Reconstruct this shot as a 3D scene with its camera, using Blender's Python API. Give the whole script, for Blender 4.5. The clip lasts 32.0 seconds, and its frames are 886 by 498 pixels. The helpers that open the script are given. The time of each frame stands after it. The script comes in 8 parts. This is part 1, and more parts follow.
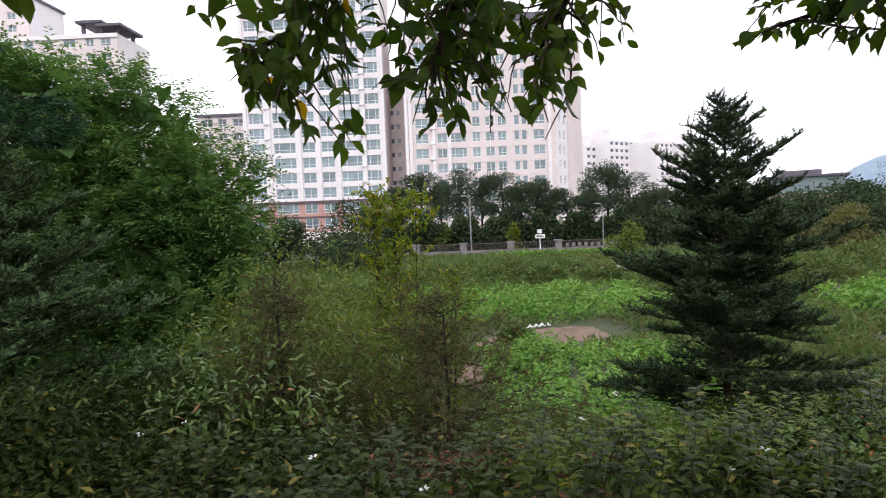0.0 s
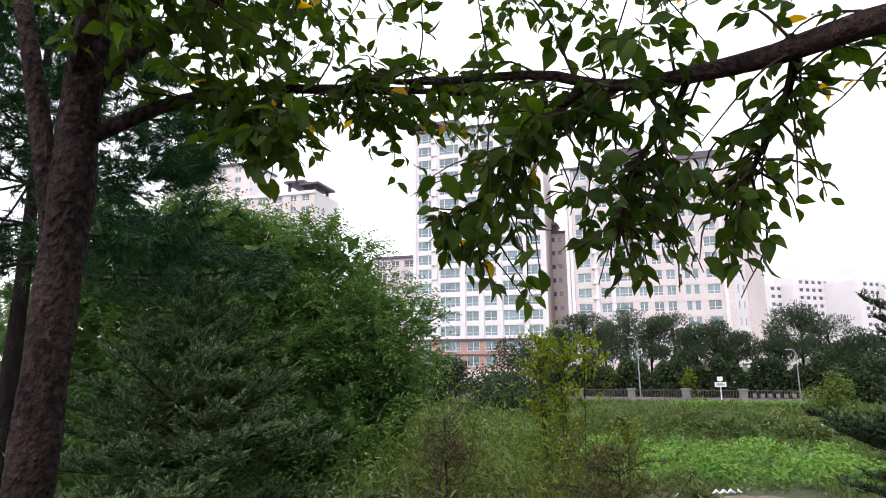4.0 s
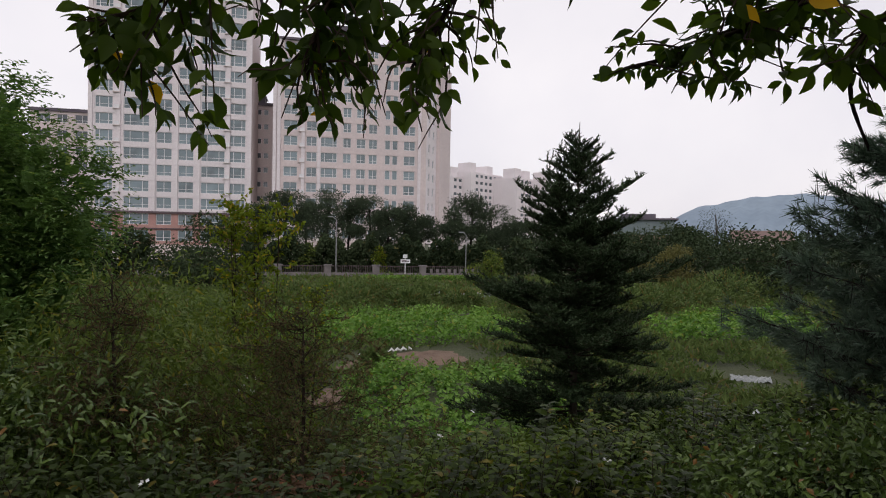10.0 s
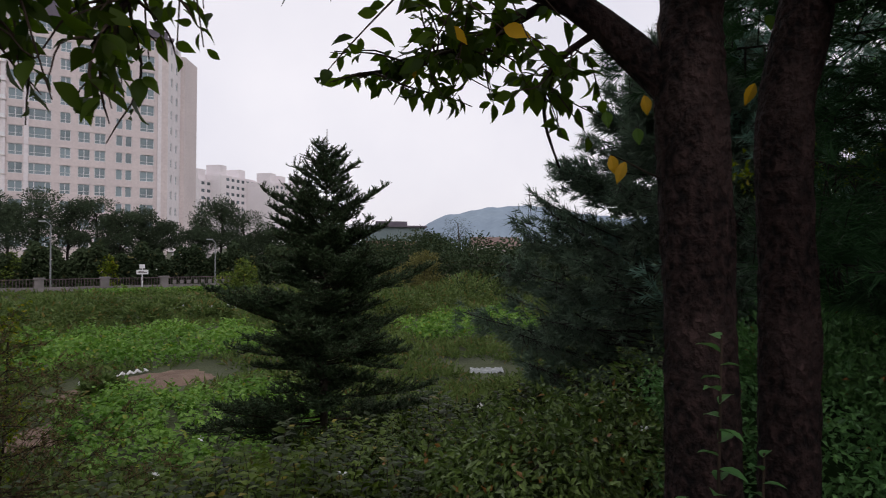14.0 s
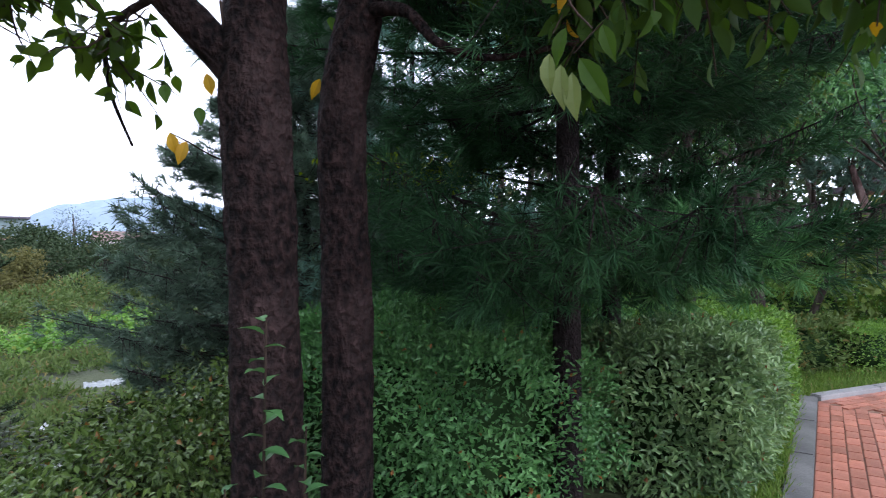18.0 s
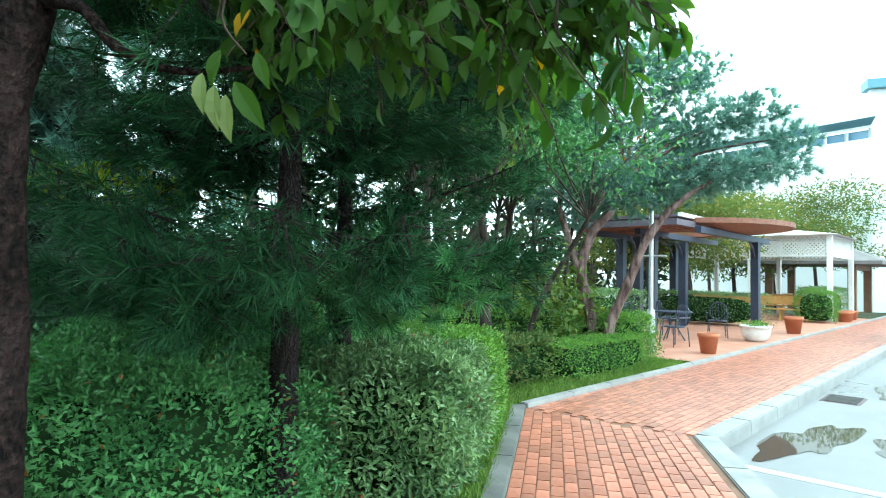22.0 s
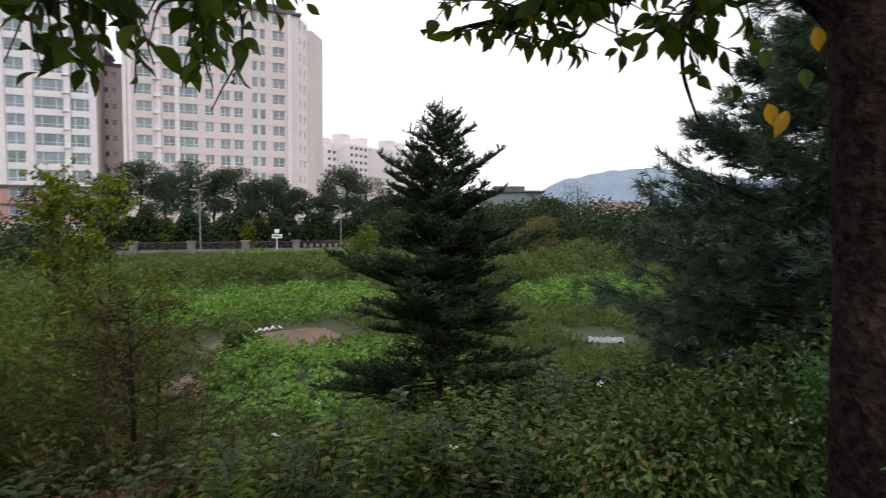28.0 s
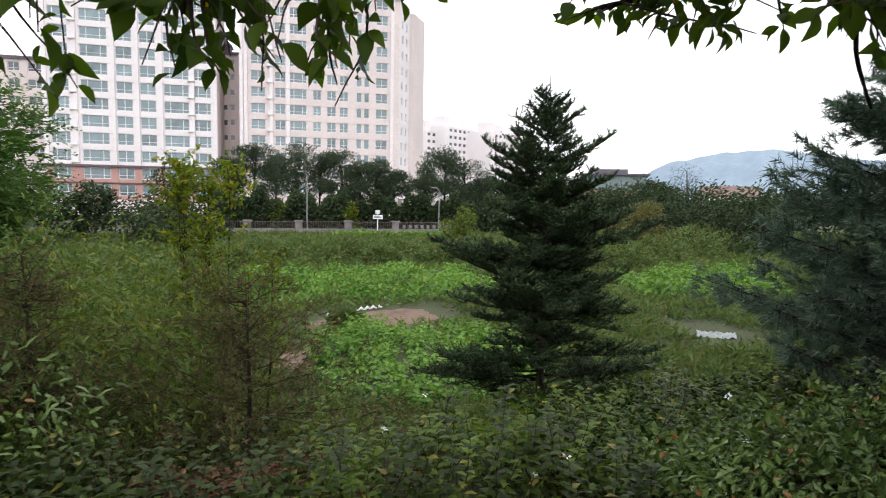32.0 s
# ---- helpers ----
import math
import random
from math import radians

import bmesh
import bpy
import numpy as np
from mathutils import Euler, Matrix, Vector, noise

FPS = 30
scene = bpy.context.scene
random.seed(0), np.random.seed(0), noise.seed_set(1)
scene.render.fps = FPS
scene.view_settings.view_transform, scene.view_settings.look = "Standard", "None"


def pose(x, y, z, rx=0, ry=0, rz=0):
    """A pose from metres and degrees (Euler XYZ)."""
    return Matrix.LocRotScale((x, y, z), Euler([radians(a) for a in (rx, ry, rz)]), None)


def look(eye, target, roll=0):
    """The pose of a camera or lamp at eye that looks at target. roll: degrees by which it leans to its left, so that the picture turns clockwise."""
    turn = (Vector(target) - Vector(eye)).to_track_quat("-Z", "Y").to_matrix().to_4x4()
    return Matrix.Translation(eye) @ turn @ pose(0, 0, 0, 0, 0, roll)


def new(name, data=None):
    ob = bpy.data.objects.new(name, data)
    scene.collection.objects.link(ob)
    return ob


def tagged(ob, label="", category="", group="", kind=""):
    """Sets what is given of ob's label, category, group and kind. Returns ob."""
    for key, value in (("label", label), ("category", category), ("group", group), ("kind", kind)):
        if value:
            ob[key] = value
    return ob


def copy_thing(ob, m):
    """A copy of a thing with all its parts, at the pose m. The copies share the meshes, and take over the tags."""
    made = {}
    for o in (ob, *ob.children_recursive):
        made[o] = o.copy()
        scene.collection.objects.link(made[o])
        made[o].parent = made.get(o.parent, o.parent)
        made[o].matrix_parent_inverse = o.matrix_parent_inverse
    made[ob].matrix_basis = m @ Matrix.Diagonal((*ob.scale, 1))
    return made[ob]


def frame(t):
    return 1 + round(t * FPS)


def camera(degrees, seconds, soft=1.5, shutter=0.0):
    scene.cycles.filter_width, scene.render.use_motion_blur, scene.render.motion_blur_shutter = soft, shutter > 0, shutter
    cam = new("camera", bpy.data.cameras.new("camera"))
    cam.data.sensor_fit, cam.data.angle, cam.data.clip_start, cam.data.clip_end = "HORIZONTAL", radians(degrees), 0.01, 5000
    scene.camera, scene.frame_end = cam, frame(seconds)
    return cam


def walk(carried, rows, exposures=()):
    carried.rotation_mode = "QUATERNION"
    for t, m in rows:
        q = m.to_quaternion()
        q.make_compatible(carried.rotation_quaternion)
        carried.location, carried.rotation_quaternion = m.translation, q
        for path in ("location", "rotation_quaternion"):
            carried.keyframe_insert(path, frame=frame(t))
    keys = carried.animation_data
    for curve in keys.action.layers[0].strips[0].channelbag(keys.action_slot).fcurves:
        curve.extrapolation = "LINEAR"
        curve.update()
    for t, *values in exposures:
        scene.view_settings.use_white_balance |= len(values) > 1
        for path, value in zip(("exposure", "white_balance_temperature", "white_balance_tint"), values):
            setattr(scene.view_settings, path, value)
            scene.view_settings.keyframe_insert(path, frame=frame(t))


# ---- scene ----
cam = camera(73.9, 32.0, soft=1.0, shutter=0.35)
# seconds, x, y, z, yaw, pitch, roll
ROWS = [
    (0.0, 0.054, -0.060, 1.600, 1.07, -3.31, 2.25),
    (0.5, 0.038, -0.067, 1.615, 3.85, -3.68, 2.78),
    (1.0, 0.035, -0.083, 1.624, 5.54, -3.65, 2.41),
    (1.5, 0.030, -0.110, 1.630, 8.14, -3.62, 1.89),
    (2.0, 0.021, -0.132, 1.642, 11.38, -3.37, 1.57),
    (2.5, -0.008, -0.129, 1.651, 15.18, -0.68, 1.35),
    (3.0, -0.015, -0.136, 1.650, 16.09, 3.41, 1.01),
    (3.5, -0.017, -0.139, 1.656, 16.60, 7.61, 0.75),
    (5.5, -0.038, -0.116, 1.669, 15.39, 13.90, 0.48),
    (6.0, -0.066, -0.119, 1.669, 15.22, 14.55, 0.14),
    (6.5, -0.035, -0.089, 1.658, 7.10, 12.81, -0.43),
    (7.0, -0.022, -0.053, 1.638, 1.85, 10.61, -0.67),
    (7.5, -0.019, -0.029, 1.622, -1.92, 8.75, -1.10),
    (8.0, -0.029, -0.025, 1.632, -2.16, 8.96, -0.38),
    (8.5, -0.012, -0.020, 1.618, -4.71, 6.36, -0.18),
    (9.0, 0.022, -0.007, 1.590, -9.25, 3.28, -0.06),
    (9.5, 0.050, -0.018, 1.562, -11.27, 0.64, -0.11),
    (10.0, 0.051, -0.012, 1.541, -11.83, -1.10, -1.09),
    (10.5, 0.048, -0.003, 1.529, -12.75, -1.57, -0.53),
    (11.0, 0.067, 0.001, 1.524, -16.67, -1.18, -0.68),
    (11.5, 0.090, 0.014, 1.523, -21.25, 0.22, -0.75),
    (12.0, 0.114, 0.032, 1.526, -24.63, 0.89, -0.77),
    (12.5, 0.126, 0.039, 1.540, -26.40, 0.42, -0.20),
    (13.0, 0.142, 0.028, 1.568, -30.26, -0.30, -0.19),
    (13.5, 0.170, 0.045, 1.559, -32.72, -0.08, -0.56),
    (15.5, 0.294, -0.005, 1.534, -48.14, -1.40, -0.57),
    (16.0, 0.322, -0.018, 1.515, -54.53, -1.34, -0.71),
    (16.5, 0.366, -0.060, 1.519, -59.30, -0.90, -0.21),
    (17.0, 0.385, -0.083, 1.522, -62.93, -0.66, 0.13),
    (17.5, 0.411, -0.110, 1.525, -65.68, -0.58, 0.01),
    (18.0, 0.422, -0.139, 1.522, -68.47, -0.20, -0.41),
    (18.5, 0.445, -0.173, 1.529, -71.45, 0.82, -0.71),
    (19.0, 0.463, -0.208, 1.532, -74.28, 1.24, -0.84),
    (19.5, 0.470, -0.232, 1.530, -76.12, 1.33, 0.01),
    (20.0, 0.469, -0.259, 1.531, -77.32, 0.44, 0.27),
    (20.5, 0.481, -0.293, 1.513, -80.84, -0.26, -0.12),
    (21.0, 0.496, -0.313, 1.512, -83.64, 0.13, -0.92),
    (21.5, 0.468, -0.361, 1.526, -87.85, 1.38, -1.23),
    (22.0, 0.435, -0.412, 1.517, -90.69, 2.53, -1.22),
    (22.5, 0.399, -0.449, 1.509, -92.65, 2.53, -0.94),
    (23.0, 0.405, -0.458, 1.504, -93.20, 2.28, -0.87),
    (23.5, 0.423, -0.448, 1.508, -93.19, 1.95, -1.00),
    (24.0, 0.458, -0.390, 1.519, -88.51, 1.56, -0.19),
    (24.5, 0.483, -0.339, 1.544, -81.20, 1.35, -0.49),
    (25.0, 0.517, -0.315, 1.543, -72.99, 0.89, -0.50),
    (25.5, 0.497, -0.216, 1.506, -61.80, -1.04, 0.85),
    (26.0, 0.414, -0.065, 1.499, -50.91, -2.74, 2.30),
    (26.5, 0.340, 0.100, 1.507, -42.79, -2.10, 4.32),
    (28.5, 0.298, 0.204, 1.588, -16.02, -4.82, -1.19),
    (29.0, 0.272, 0.246, 1.615, -7.59, -6.06, -0.29),
    (29.5, 0.228, 0.283, 1.624, -1.80, -8.00, -0.92),
    (30.0, 0.215, 0.281, 1.637, 2.79, -8.81, -0.12),
    (30.5, 0.214, 0.295, 1.630, 3.37, -9.83, -0.27),
    (31.0, 0.239, 0.335, 1.612, -3.54, -9.44, -0.51),
    (31.5, 0.258, 0.324, 1.617, -10.34, -7.27, -0.63),
    (32.0, 0.269, 0.332, 1.614, -14.35, -5.42, -1.16),
]
EXPOSURES = [(0.0, 1.0, 6400, 11), (3.0, 1.25, 6400, 11), (6.0, 0.45, 6300, 13), (8.0, 0.0, 6650, 13), (9.0, -0.05, 6750, 14), (12.0, -0.08, 6600, 13), (13.0, -0.12, 6600, 14), (15.5, 0.1, 6450, 16), (16.0, 0.3, 6500, 18), (17.0, 1.3, 6100, 15), (18.0, 1.42, 5650, 14), (19.0, 2.0, 5250, 2), (20.0, 2.25, 4880, -7), (21.0, 2.25, 4720, -17), (22.0, 2.18, 5450, -20), (23.0, 1.9, 5600, -16), (24.0, 1.9, 5700, -10), (24.5, 2.05, 5150, -15), (25.0, 2.55, 4800, -9), (25.5, 2.05, 5900, -12), (26.0, 1.95, 6100, 13), (26.5, 1.2, 6400, 10), (28.5, 0.45, 6600, 11), (29.0, 0.55, 6350, 12), (30.0, 1.25, 6400, 6), (31.0, 1.3, 6400, 7), (32.0, 1.0, 6550, 8)]
walk(cam, [(t, pose(x, y, z, 90 + pitch, roll, yaw)) for t, x, y, z, yaw, pitch, roll in ROWS], EXPOSURES)

# ---- light: an overcast sky ----
world = bpy.data.worlds.new("world")
scene.world = world
world.use_nodes = True
wn, wl = world.node_tree.nodes, world.node_tree.links
bg = wn["Background"]
sky = wn.new("ShaderNodeTexSky")
sky.sky_type = "NISHITA"
sky.sun_disc = False
sky.sun_elevation, sky.sun_rotation = radians(52), radians(150)
sky.dust_density = 3.0
cloud = wn.new("ShaderNodeTexNoise")
cloud.inputs["Scale"].default_value, cloud.inputs["Detail"].default_value = 2.2, 5.0
ramp = wn.new("ShaderNodeValToRGB")
ramp.color_ramp.elements[0].position, ramp.color_ramp.elements[1].position = 0.35, 0.7
ramp.color_ramp.elements[0].color, ramp.color_ramp.elements[1].color = (0.90, 0.90, 0.97, 1), (1.08, 1.07, 1.1, 1)
dim = wn.new("ShaderNodeVectorMath")
dim.operation = "SCALE"
dim.inputs["Scale"].default_value = 0.12
mixs = wn.new("ShaderNodeMix")
mixs.data_type = "RGBA"
mixs.inputs[0].default_value = 0.88
tc = wn.new("ShaderNodeTexCoord")
wl.new(tc.outputs["Generated"], cloud.inputs["Vector"])
wl.new(cloud.outputs["Fac"], ramp.inputs["Fac"])
wl.new(sky.outputs["Color"], dim.inputs[0])
wl.new(dim.outputs["Vector"], mixs.inputs[6])
wl.new(ramp.outputs["Color"], mixs.inputs[7])
wl.new(mixs.outputs[2], bg.inputs["Color"])
bg.inputs["Strength"].default_value = 1.0
sun = new("sun", bpy.data.lights.new("sun", "SUN"))
sun.data.energy, sun.data.angle, sun.data.color = 0.6, radians(30), (1.0, 0.97, 0.93)
sun.matrix_world = look((0, 0, 40), (6, 26, 18))


# ---- materials ----
def mat_base(name, rough=0.7, metal=0.0):
    m = bpy.data.materials.new(name)
    m.use_nodes = True
    n, l = m.node_tree.nodes, m.node_tree.links
    b = n["Principled BSDF"]
    b.inputs["Roughness"].default_value = rough
    b.inputs["Metallic"].default_value = metal
    return m, n, l, b


def rgb(c):
    return (c[0], c[1], c[2], 1.0)


def mixed(n, l, fac, a, b):
    k = n.new("ShaderNodeMix")
    k.data_type = "RGBA"
    for s, v in ((6, a), (7, b)):
        if isinstance(v, tuple):
            k.inputs[s].default_value = rgb(v)
        else:
            l.new(v, k.inputs[s])
    if isinstance(fac, float):
        k.inputs[0].default_value = fac
    else:
        l.new(fac, k.inputs[0])
    return k.outputs[2]


def noise_fac(n, l, scale, lo=0.35, hi=0.65, detail=4.0, stretch=None, space="Object"):
    t = n.new("ShaderNodeTexCoord")
    x = n.new("ShaderNodeTexNoise")
    x.inputs["Scale"].default_value, x.inputs["Detail"].default_value = scale, detail
    src = t.outputs[space]
    if stretch:
        mp = n.new("ShaderNodeMapping")
        mp.inputs["Scale"].default_value = stretch
        l.new(src, mp.inputs["Vector"])
        src = mp.outputs["Vector"]
    l.new(src, x.inputs["Vector"])
    r = n.new("ShaderNodeMapRange")
    r.inputs["From Min"].default_value, r.inputs["From Max"].default_value = lo, hi
    l.new(x.outputs["Fac"], r.inputs["Value"])
    return r.outputs["Result"]


def bump(n, l, b, height, strength, dist):
    k = n.new("ShaderNodeBump")
    k.inputs["Strength"].default_value, k.inputs["Distance"].default_value = strength, dist
    l.new(height, k.inputs["Height"])
    l.new(k.outputs["Normal"], b.inputs["Normal"])


def surface(name, a, b_col, rough=0.8, big=1.5, fine=30.0, metal=0.0, bumps=0.3, dist=0.01, stretch=None, rand=0.0):
    """Two-scale mottled surface."""
    m, n, l, b = mat_base(name, rough, metal)
    f1 = noise_fac(n, l, big, stretch=stretch)
    f2 = noise_fac(n, l, fine, 0.3, 0.7, stretch=stretch)
    mid = tuple((x + y) / 2 for x, y in zip(a, b_col))
    c = mixed(n, l, f1, a, b_col)
    g = n.new("ShaderNodeMath")
    g.operation = "MULTIPLY"
    g.inputs[1].default_value = 0.35
    l.new(f2, g.inputs[0])
    c = mixed(n, l, g.outputs[0], c, tuple(v * 0.6 for v in mid))
    if rand:
        oi = n.new("ShaderNodeObjectInfo")
        r = n.new("ShaderNodeMapRange")
        r.inputs["To Min"].default_value, r.inputs["To Max"].default_value = 1 - rand, 1 + rand
        l.new(oi.outputs["Random"], r.inputs["Value"])
        hs = n.new("ShaderNodeHueSaturation")
        l.new(r.outputs["Result"], hs.inputs["Value"])
        l.new(c, hs.inputs["Color"])
        c = hs.outputs["Color"]
    l.new(c, b.inputs["Base Color"])
    if bumps:
        bump(n, l, b, f2, bumps, dist)
    return m


def leafy(name, dark, light, odd=None, odd_part=0.04, rough=0.45, trans=0.3, patch=0.8, shine=0.18):
    """Leaves: each island takes its own tone between dark and light, a few turn odd (yellow, brown)."""
    m, n, l, b = mat_base(name, rough)
    g = n.new("ShaderNodeNewGeometry")
    r = g.outputs["Random Per Island"]
    big = noise_fac(n, l, patch, 0.3, 0.7, 2.0)
    half = n.new("ShaderNodeMath")
    half.operation = "MULTIPLY_ADD"
    half.inputs[1].default_value, half.inputs[2].default_value = 0.5, 0.0
    l.new(big, half.inputs[0])
    add = n.new("ShaderNodeMath")
    add.operation = "MULTIPLY_ADD"
    add.inputs[1].default_value = 0.5
    l.new(r, add.inputs[0])
    l.new(half.outputs[0], add.inputs[2])
    c = mixed(n, l, add.outputs[0], dark, light)
    if odd:
        gt = n.new("ShaderNodeMath")
        gt.operation = "GREATER_THAN"
        gt.inputs[1].default_value = 1 - odd_part
        l.new(r, gt.inputs[0])
        c = mixed(n, l, gt.outputs[0], c, odd)
    l.new(c, b.inputs["Base Color"])
    b.inputs["Specular IOR Level"].default_value = shine
    if trans:
        t = n.new("ShaderNodeBsdfTranslucent")
        br = n.new("ShaderNodeHueSaturation")
        br.inputs["Value"].default_value, br.inputs["Saturation"].default_value = 1.6, 1.15
        l.new(c, br.inputs["Color"])
        l.new(br.outputs["Color"], t.inputs["Color"])
        ms = n.new("ShaderNodeMixShader")
        ms.inputs[0].default_value = trans
        l.new(b.outputs[0], ms.inputs[1])
        l.new(t.outputs[0], ms.inputs[2])
        l.new(ms.outputs[0], n["Material Output"].inputs["Surface"])
    return m


def bark(name, dark, light, scale=9.0, depth=0.012, flake=0.0, stretch=0.28):
    """Fissured bark; flake: number of scaly plates to the metre."""
    m, n, l, b = mat_base(name, 0.9)
    b.inputs["Specular IOR Level"].default_value = 0.15
    f = noise_fac(n, l, scale, 0.35, 0.65, 6.0, (1, 1, stretch))
    lich = noise_fac(n, l, 3.0, 0.5, 0.68, 6.0, (1, 1, 0.6))
    band = noise_fac(n, l, 6.0, 0.4, 0.6, 3.0, (0.6, 0.6, 6.0))
    c = mixed(n, l, f, dark, light)
    w = n.new("ShaderNodeMath")
    w.operation = "MULTIPLY"
    w.inputs[1].default_value = 0.55
    l.new(lich, w.inputs[0])
    c = mixed(n, l, w.outputs[0], c, tuple(min(1, v * 1.9 + 0.012) for v in light))
    s = n.new("ShaderNodeMath")
    s.operation = "MULTIPLY_ADD"
    s.inputs[1].default_value = 0.12
    l.new(band, s.inputs[0])
    l.new(f, s.inputs[2])
    h = s.outputs[0]
    if flake:
        t = n.new("ShaderNodeTexCoord")
        wob = n.new("ShaderNodeTexNoise")
        wob.inputs["Scale"].default_value, wob.inputs["Detail"].default_value = 14.0, 5.0
        l.new(t.outputs["Object"], wob.inputs["Vector"])
        mx = n.new("ShaderNodeMix")
        mx.data_type = "VECTOR"
        mx.inputs[0].default_value = 0.1
        l.new(t.outputs["Object"], mx.inputs[4])
        l.new(wob.outputs["Color"], mx.inputs[5])
        mp = n.new("ShaderNodeMapping")
        mp.inputs["Scale"].default_value = (1, 1, 0.34)
        l.new(mx.outputs[1], mp.inputs["Vector"])
        vo = n.new("ShaderNodeTexVoronoi")
        vo.feature = "DISTANCE_TO_EDGE"
        vo.inputs["Scale"].default_value = flake
        l.new(mp.outputs["Vector"], vo.inputs["Vector"])
        cr = n.new("ShaderNodeMapRange")
        cr.inputs["From Min"].default_value, cr.inputs["From Max"].default_value = 0.0, 0.3
        l.new(vo.outputs["Distance"], cr.inputs["Value"])
        c = mixed(n, l, cr.outputs["Result"], tuple(v * 0.7 + w_ * 0.3 for v, w_ in zip(dark, light)), c)
        hh = n.new("ShaderNodeMath")
        hh.operation = "ADD"
        l.new(h, hh.inputs[0])
        l.new(cr.outputs["Result"], hh.inputs[1])
        h = hh.outputs[0]
    l.new(c, b.inputs["Base Color"])
    bump(n, l, b, h, 1.0, depth)
    return m


# ---- geometry helpers ----
rng = np.random.default_rng(7)


class Geo:
    """Collects vertices and faces for one mesh."""

    def __init__(self):
        self.v, self.f, self.n = [], [], 0

    def add(self, v, f):
        v = np.asarray(v, float).reshape(-1, 3)
        self.v.append(v)
        self.f.append(np.asarray(f, int) + self.n)
        self.n += len(v)
        return self

    def box(self, x0, y0, z0, x1, y1, z1):
        v = [(x, y, z) for z in (z0, z1) for y in (y0, y1) for x in (x0, x1)]
        return self.add(v, [(0, 2, 3, 1), (4, 5, 7, 6), (0, 1, 5, 4), (2, 6, 7, 3), (0, 4, 6, 2), (1, 3, 7, 5)])

    def obox(self, o, u, w, h, a0, a1, b0, b1, c0, c1):
        """Box in a frame of origin o and axes u, w, h."""
        o, u, w, h = (np.asarray(k, float) for k in (o, u, w, h))
        v = [o + u * a + w * b + h * c for c in (c0, c1) for b in (b0, b1) for a in (a0, a1)]
        return self.add(v, [(0, 2, 3, 1), (4, 5, 7, 6), (0, 1, 5, 4), (2, 6, 7, 3), (0, 4, 6, 2), (1, 3, 7, 5)])

    def tube(self, pts, radii, seg=8, rough=0.0, cap=True):
        pts = np.asarray(pts, float)
        radii = np.broadcast_to(np.asarray(radii, float), (len(pts),))
        t = np.gradient(pts, axis=0)
        t /= np.linalg.norm(t, axis=1)[:, None] + 1e-9
        a = np.array([1.0, 0, 0]) if abs(t[0][0]) < 0.8 else np.array([0, 1.0, 0])
        vs = []
        ang = np.arange(seg) * 2 * np.pi / seg
        for p, d, r in zip(pts, t, radii):
            b = np.cross(d, a)
            b /= np.linalg.norm(b) + 1e-9
            a = np.cross(b, d)
            k = r * (1 + (rng.uniform(-rough, rough, seg) if rough else 0))
            vs.append(p + np.outer(np.cos(ang) * k, a) + np.outer(np.sin(ang) * k, b))
        n = len(pts)
        i = np.arange(n - 1)[:, None] * seg
        j = np.arange(seg)[None, :]
        j2 = (j + 1) % seg
        f = np.stack([i + j, i + j2, i + seg + j2, i + seg + j], -1).reshape(-1, 4)
        self.add(np.concatenate(vs), f)
        if cap:
            base = self.n - n * seg
            for s, p in ((0, pts[0]), ((n - 1) * seg, pts[-1])):
                ring = np.arange(seg)
                tri = np.stack([ring + s, (ring + 1) % seg + s, np.full(seg, n * seg)], -1)
                self.v.append(np.asarray([p]))
                self.f.append(np.where(tri == n * seg, self.n, tri + base))
                self.n += 1
        return self

    def lathe(self, c, prof, seg=24):
        """prof: (radius, height) pairs round a vertical axis at c."""
        ang = np.arange(seg) * 2 * np.pi / seg
        vs = [np.stack([c[0] + r * np.cos(ang), c[1] + r * np.sin(ang), np.full(seg, c[2] + h)], -1) for r, h in prof]
        n = len(prof)
        i = np.arange(n - 1)[:, None] * seg
        j = np.arange(seg)[None, :]
        j2 = (j + 1) % seg
        f = np.stack([i + j, i + j2, i + seg + j2, i + seg + j], -1).reshape(-1, 4)
        return self.add(np.concatenate(vs), f)

    def mesh(self, name, origin=(0, 0, 0), smooth=False):
        me = bpy.data.meshes.new(name)
        if not self.v:
            return me
        v = np.concatenate(self.v) - np.asarray(origin)
        groups = {}
        for f in self.f:
            groups.setdefault(f.shape[1], []).append(f)
        loops, starts, at = [], [], 0
        for k, fs in groups.items():
            f = np.concatenate(fs)
            loops.append(f.ravel())
            starts.append(at + np.arange(len(f)) * k)
            at += f.size
        loops, starts = np.concatenate(loops), np.concatenate(starts)
        me.vertices.add(len(v))
        me.vertices.foreach_set("co", v.astype(np.float32).ravel())
        me.loops.add(len(loops))
        me.loops.foreach_set("vertex_index", loops.astype(np.int32))
        me.polygons.add(len(starts))
        me.polygons.foreach_set("loop_start", starts.astype(np.int32))
        me.polygons.foreach_set("use_smooth", np.full(len(starts), smooth))
        me.update(calc_edges=True)
        return me


def thing(name, label, category, at=(0, 0, 0), group="", kind=""):
    ob = new(name)
    ob.location = at
    ob.empty_display_size = 0.1
    return tagged(ob, label, category, group, kind)


def place_of(ob):
    p = Vector((0, 0, 0))
    while ob is not None:
        p = p + ob.location
        ob = ob.parent
    return p


def part(name, geo, material, parent, label="", smooth=False, kind=""):
    """One mesh object under a thing or part; the geometry is given in world places."""
    ob = new(name, geo.mesh(name, tuple(place_of(parent)), smooth))
    ob.data.materials.append(material)
    ob.parent = parent
    return tagged(ob, label, kind=kind)


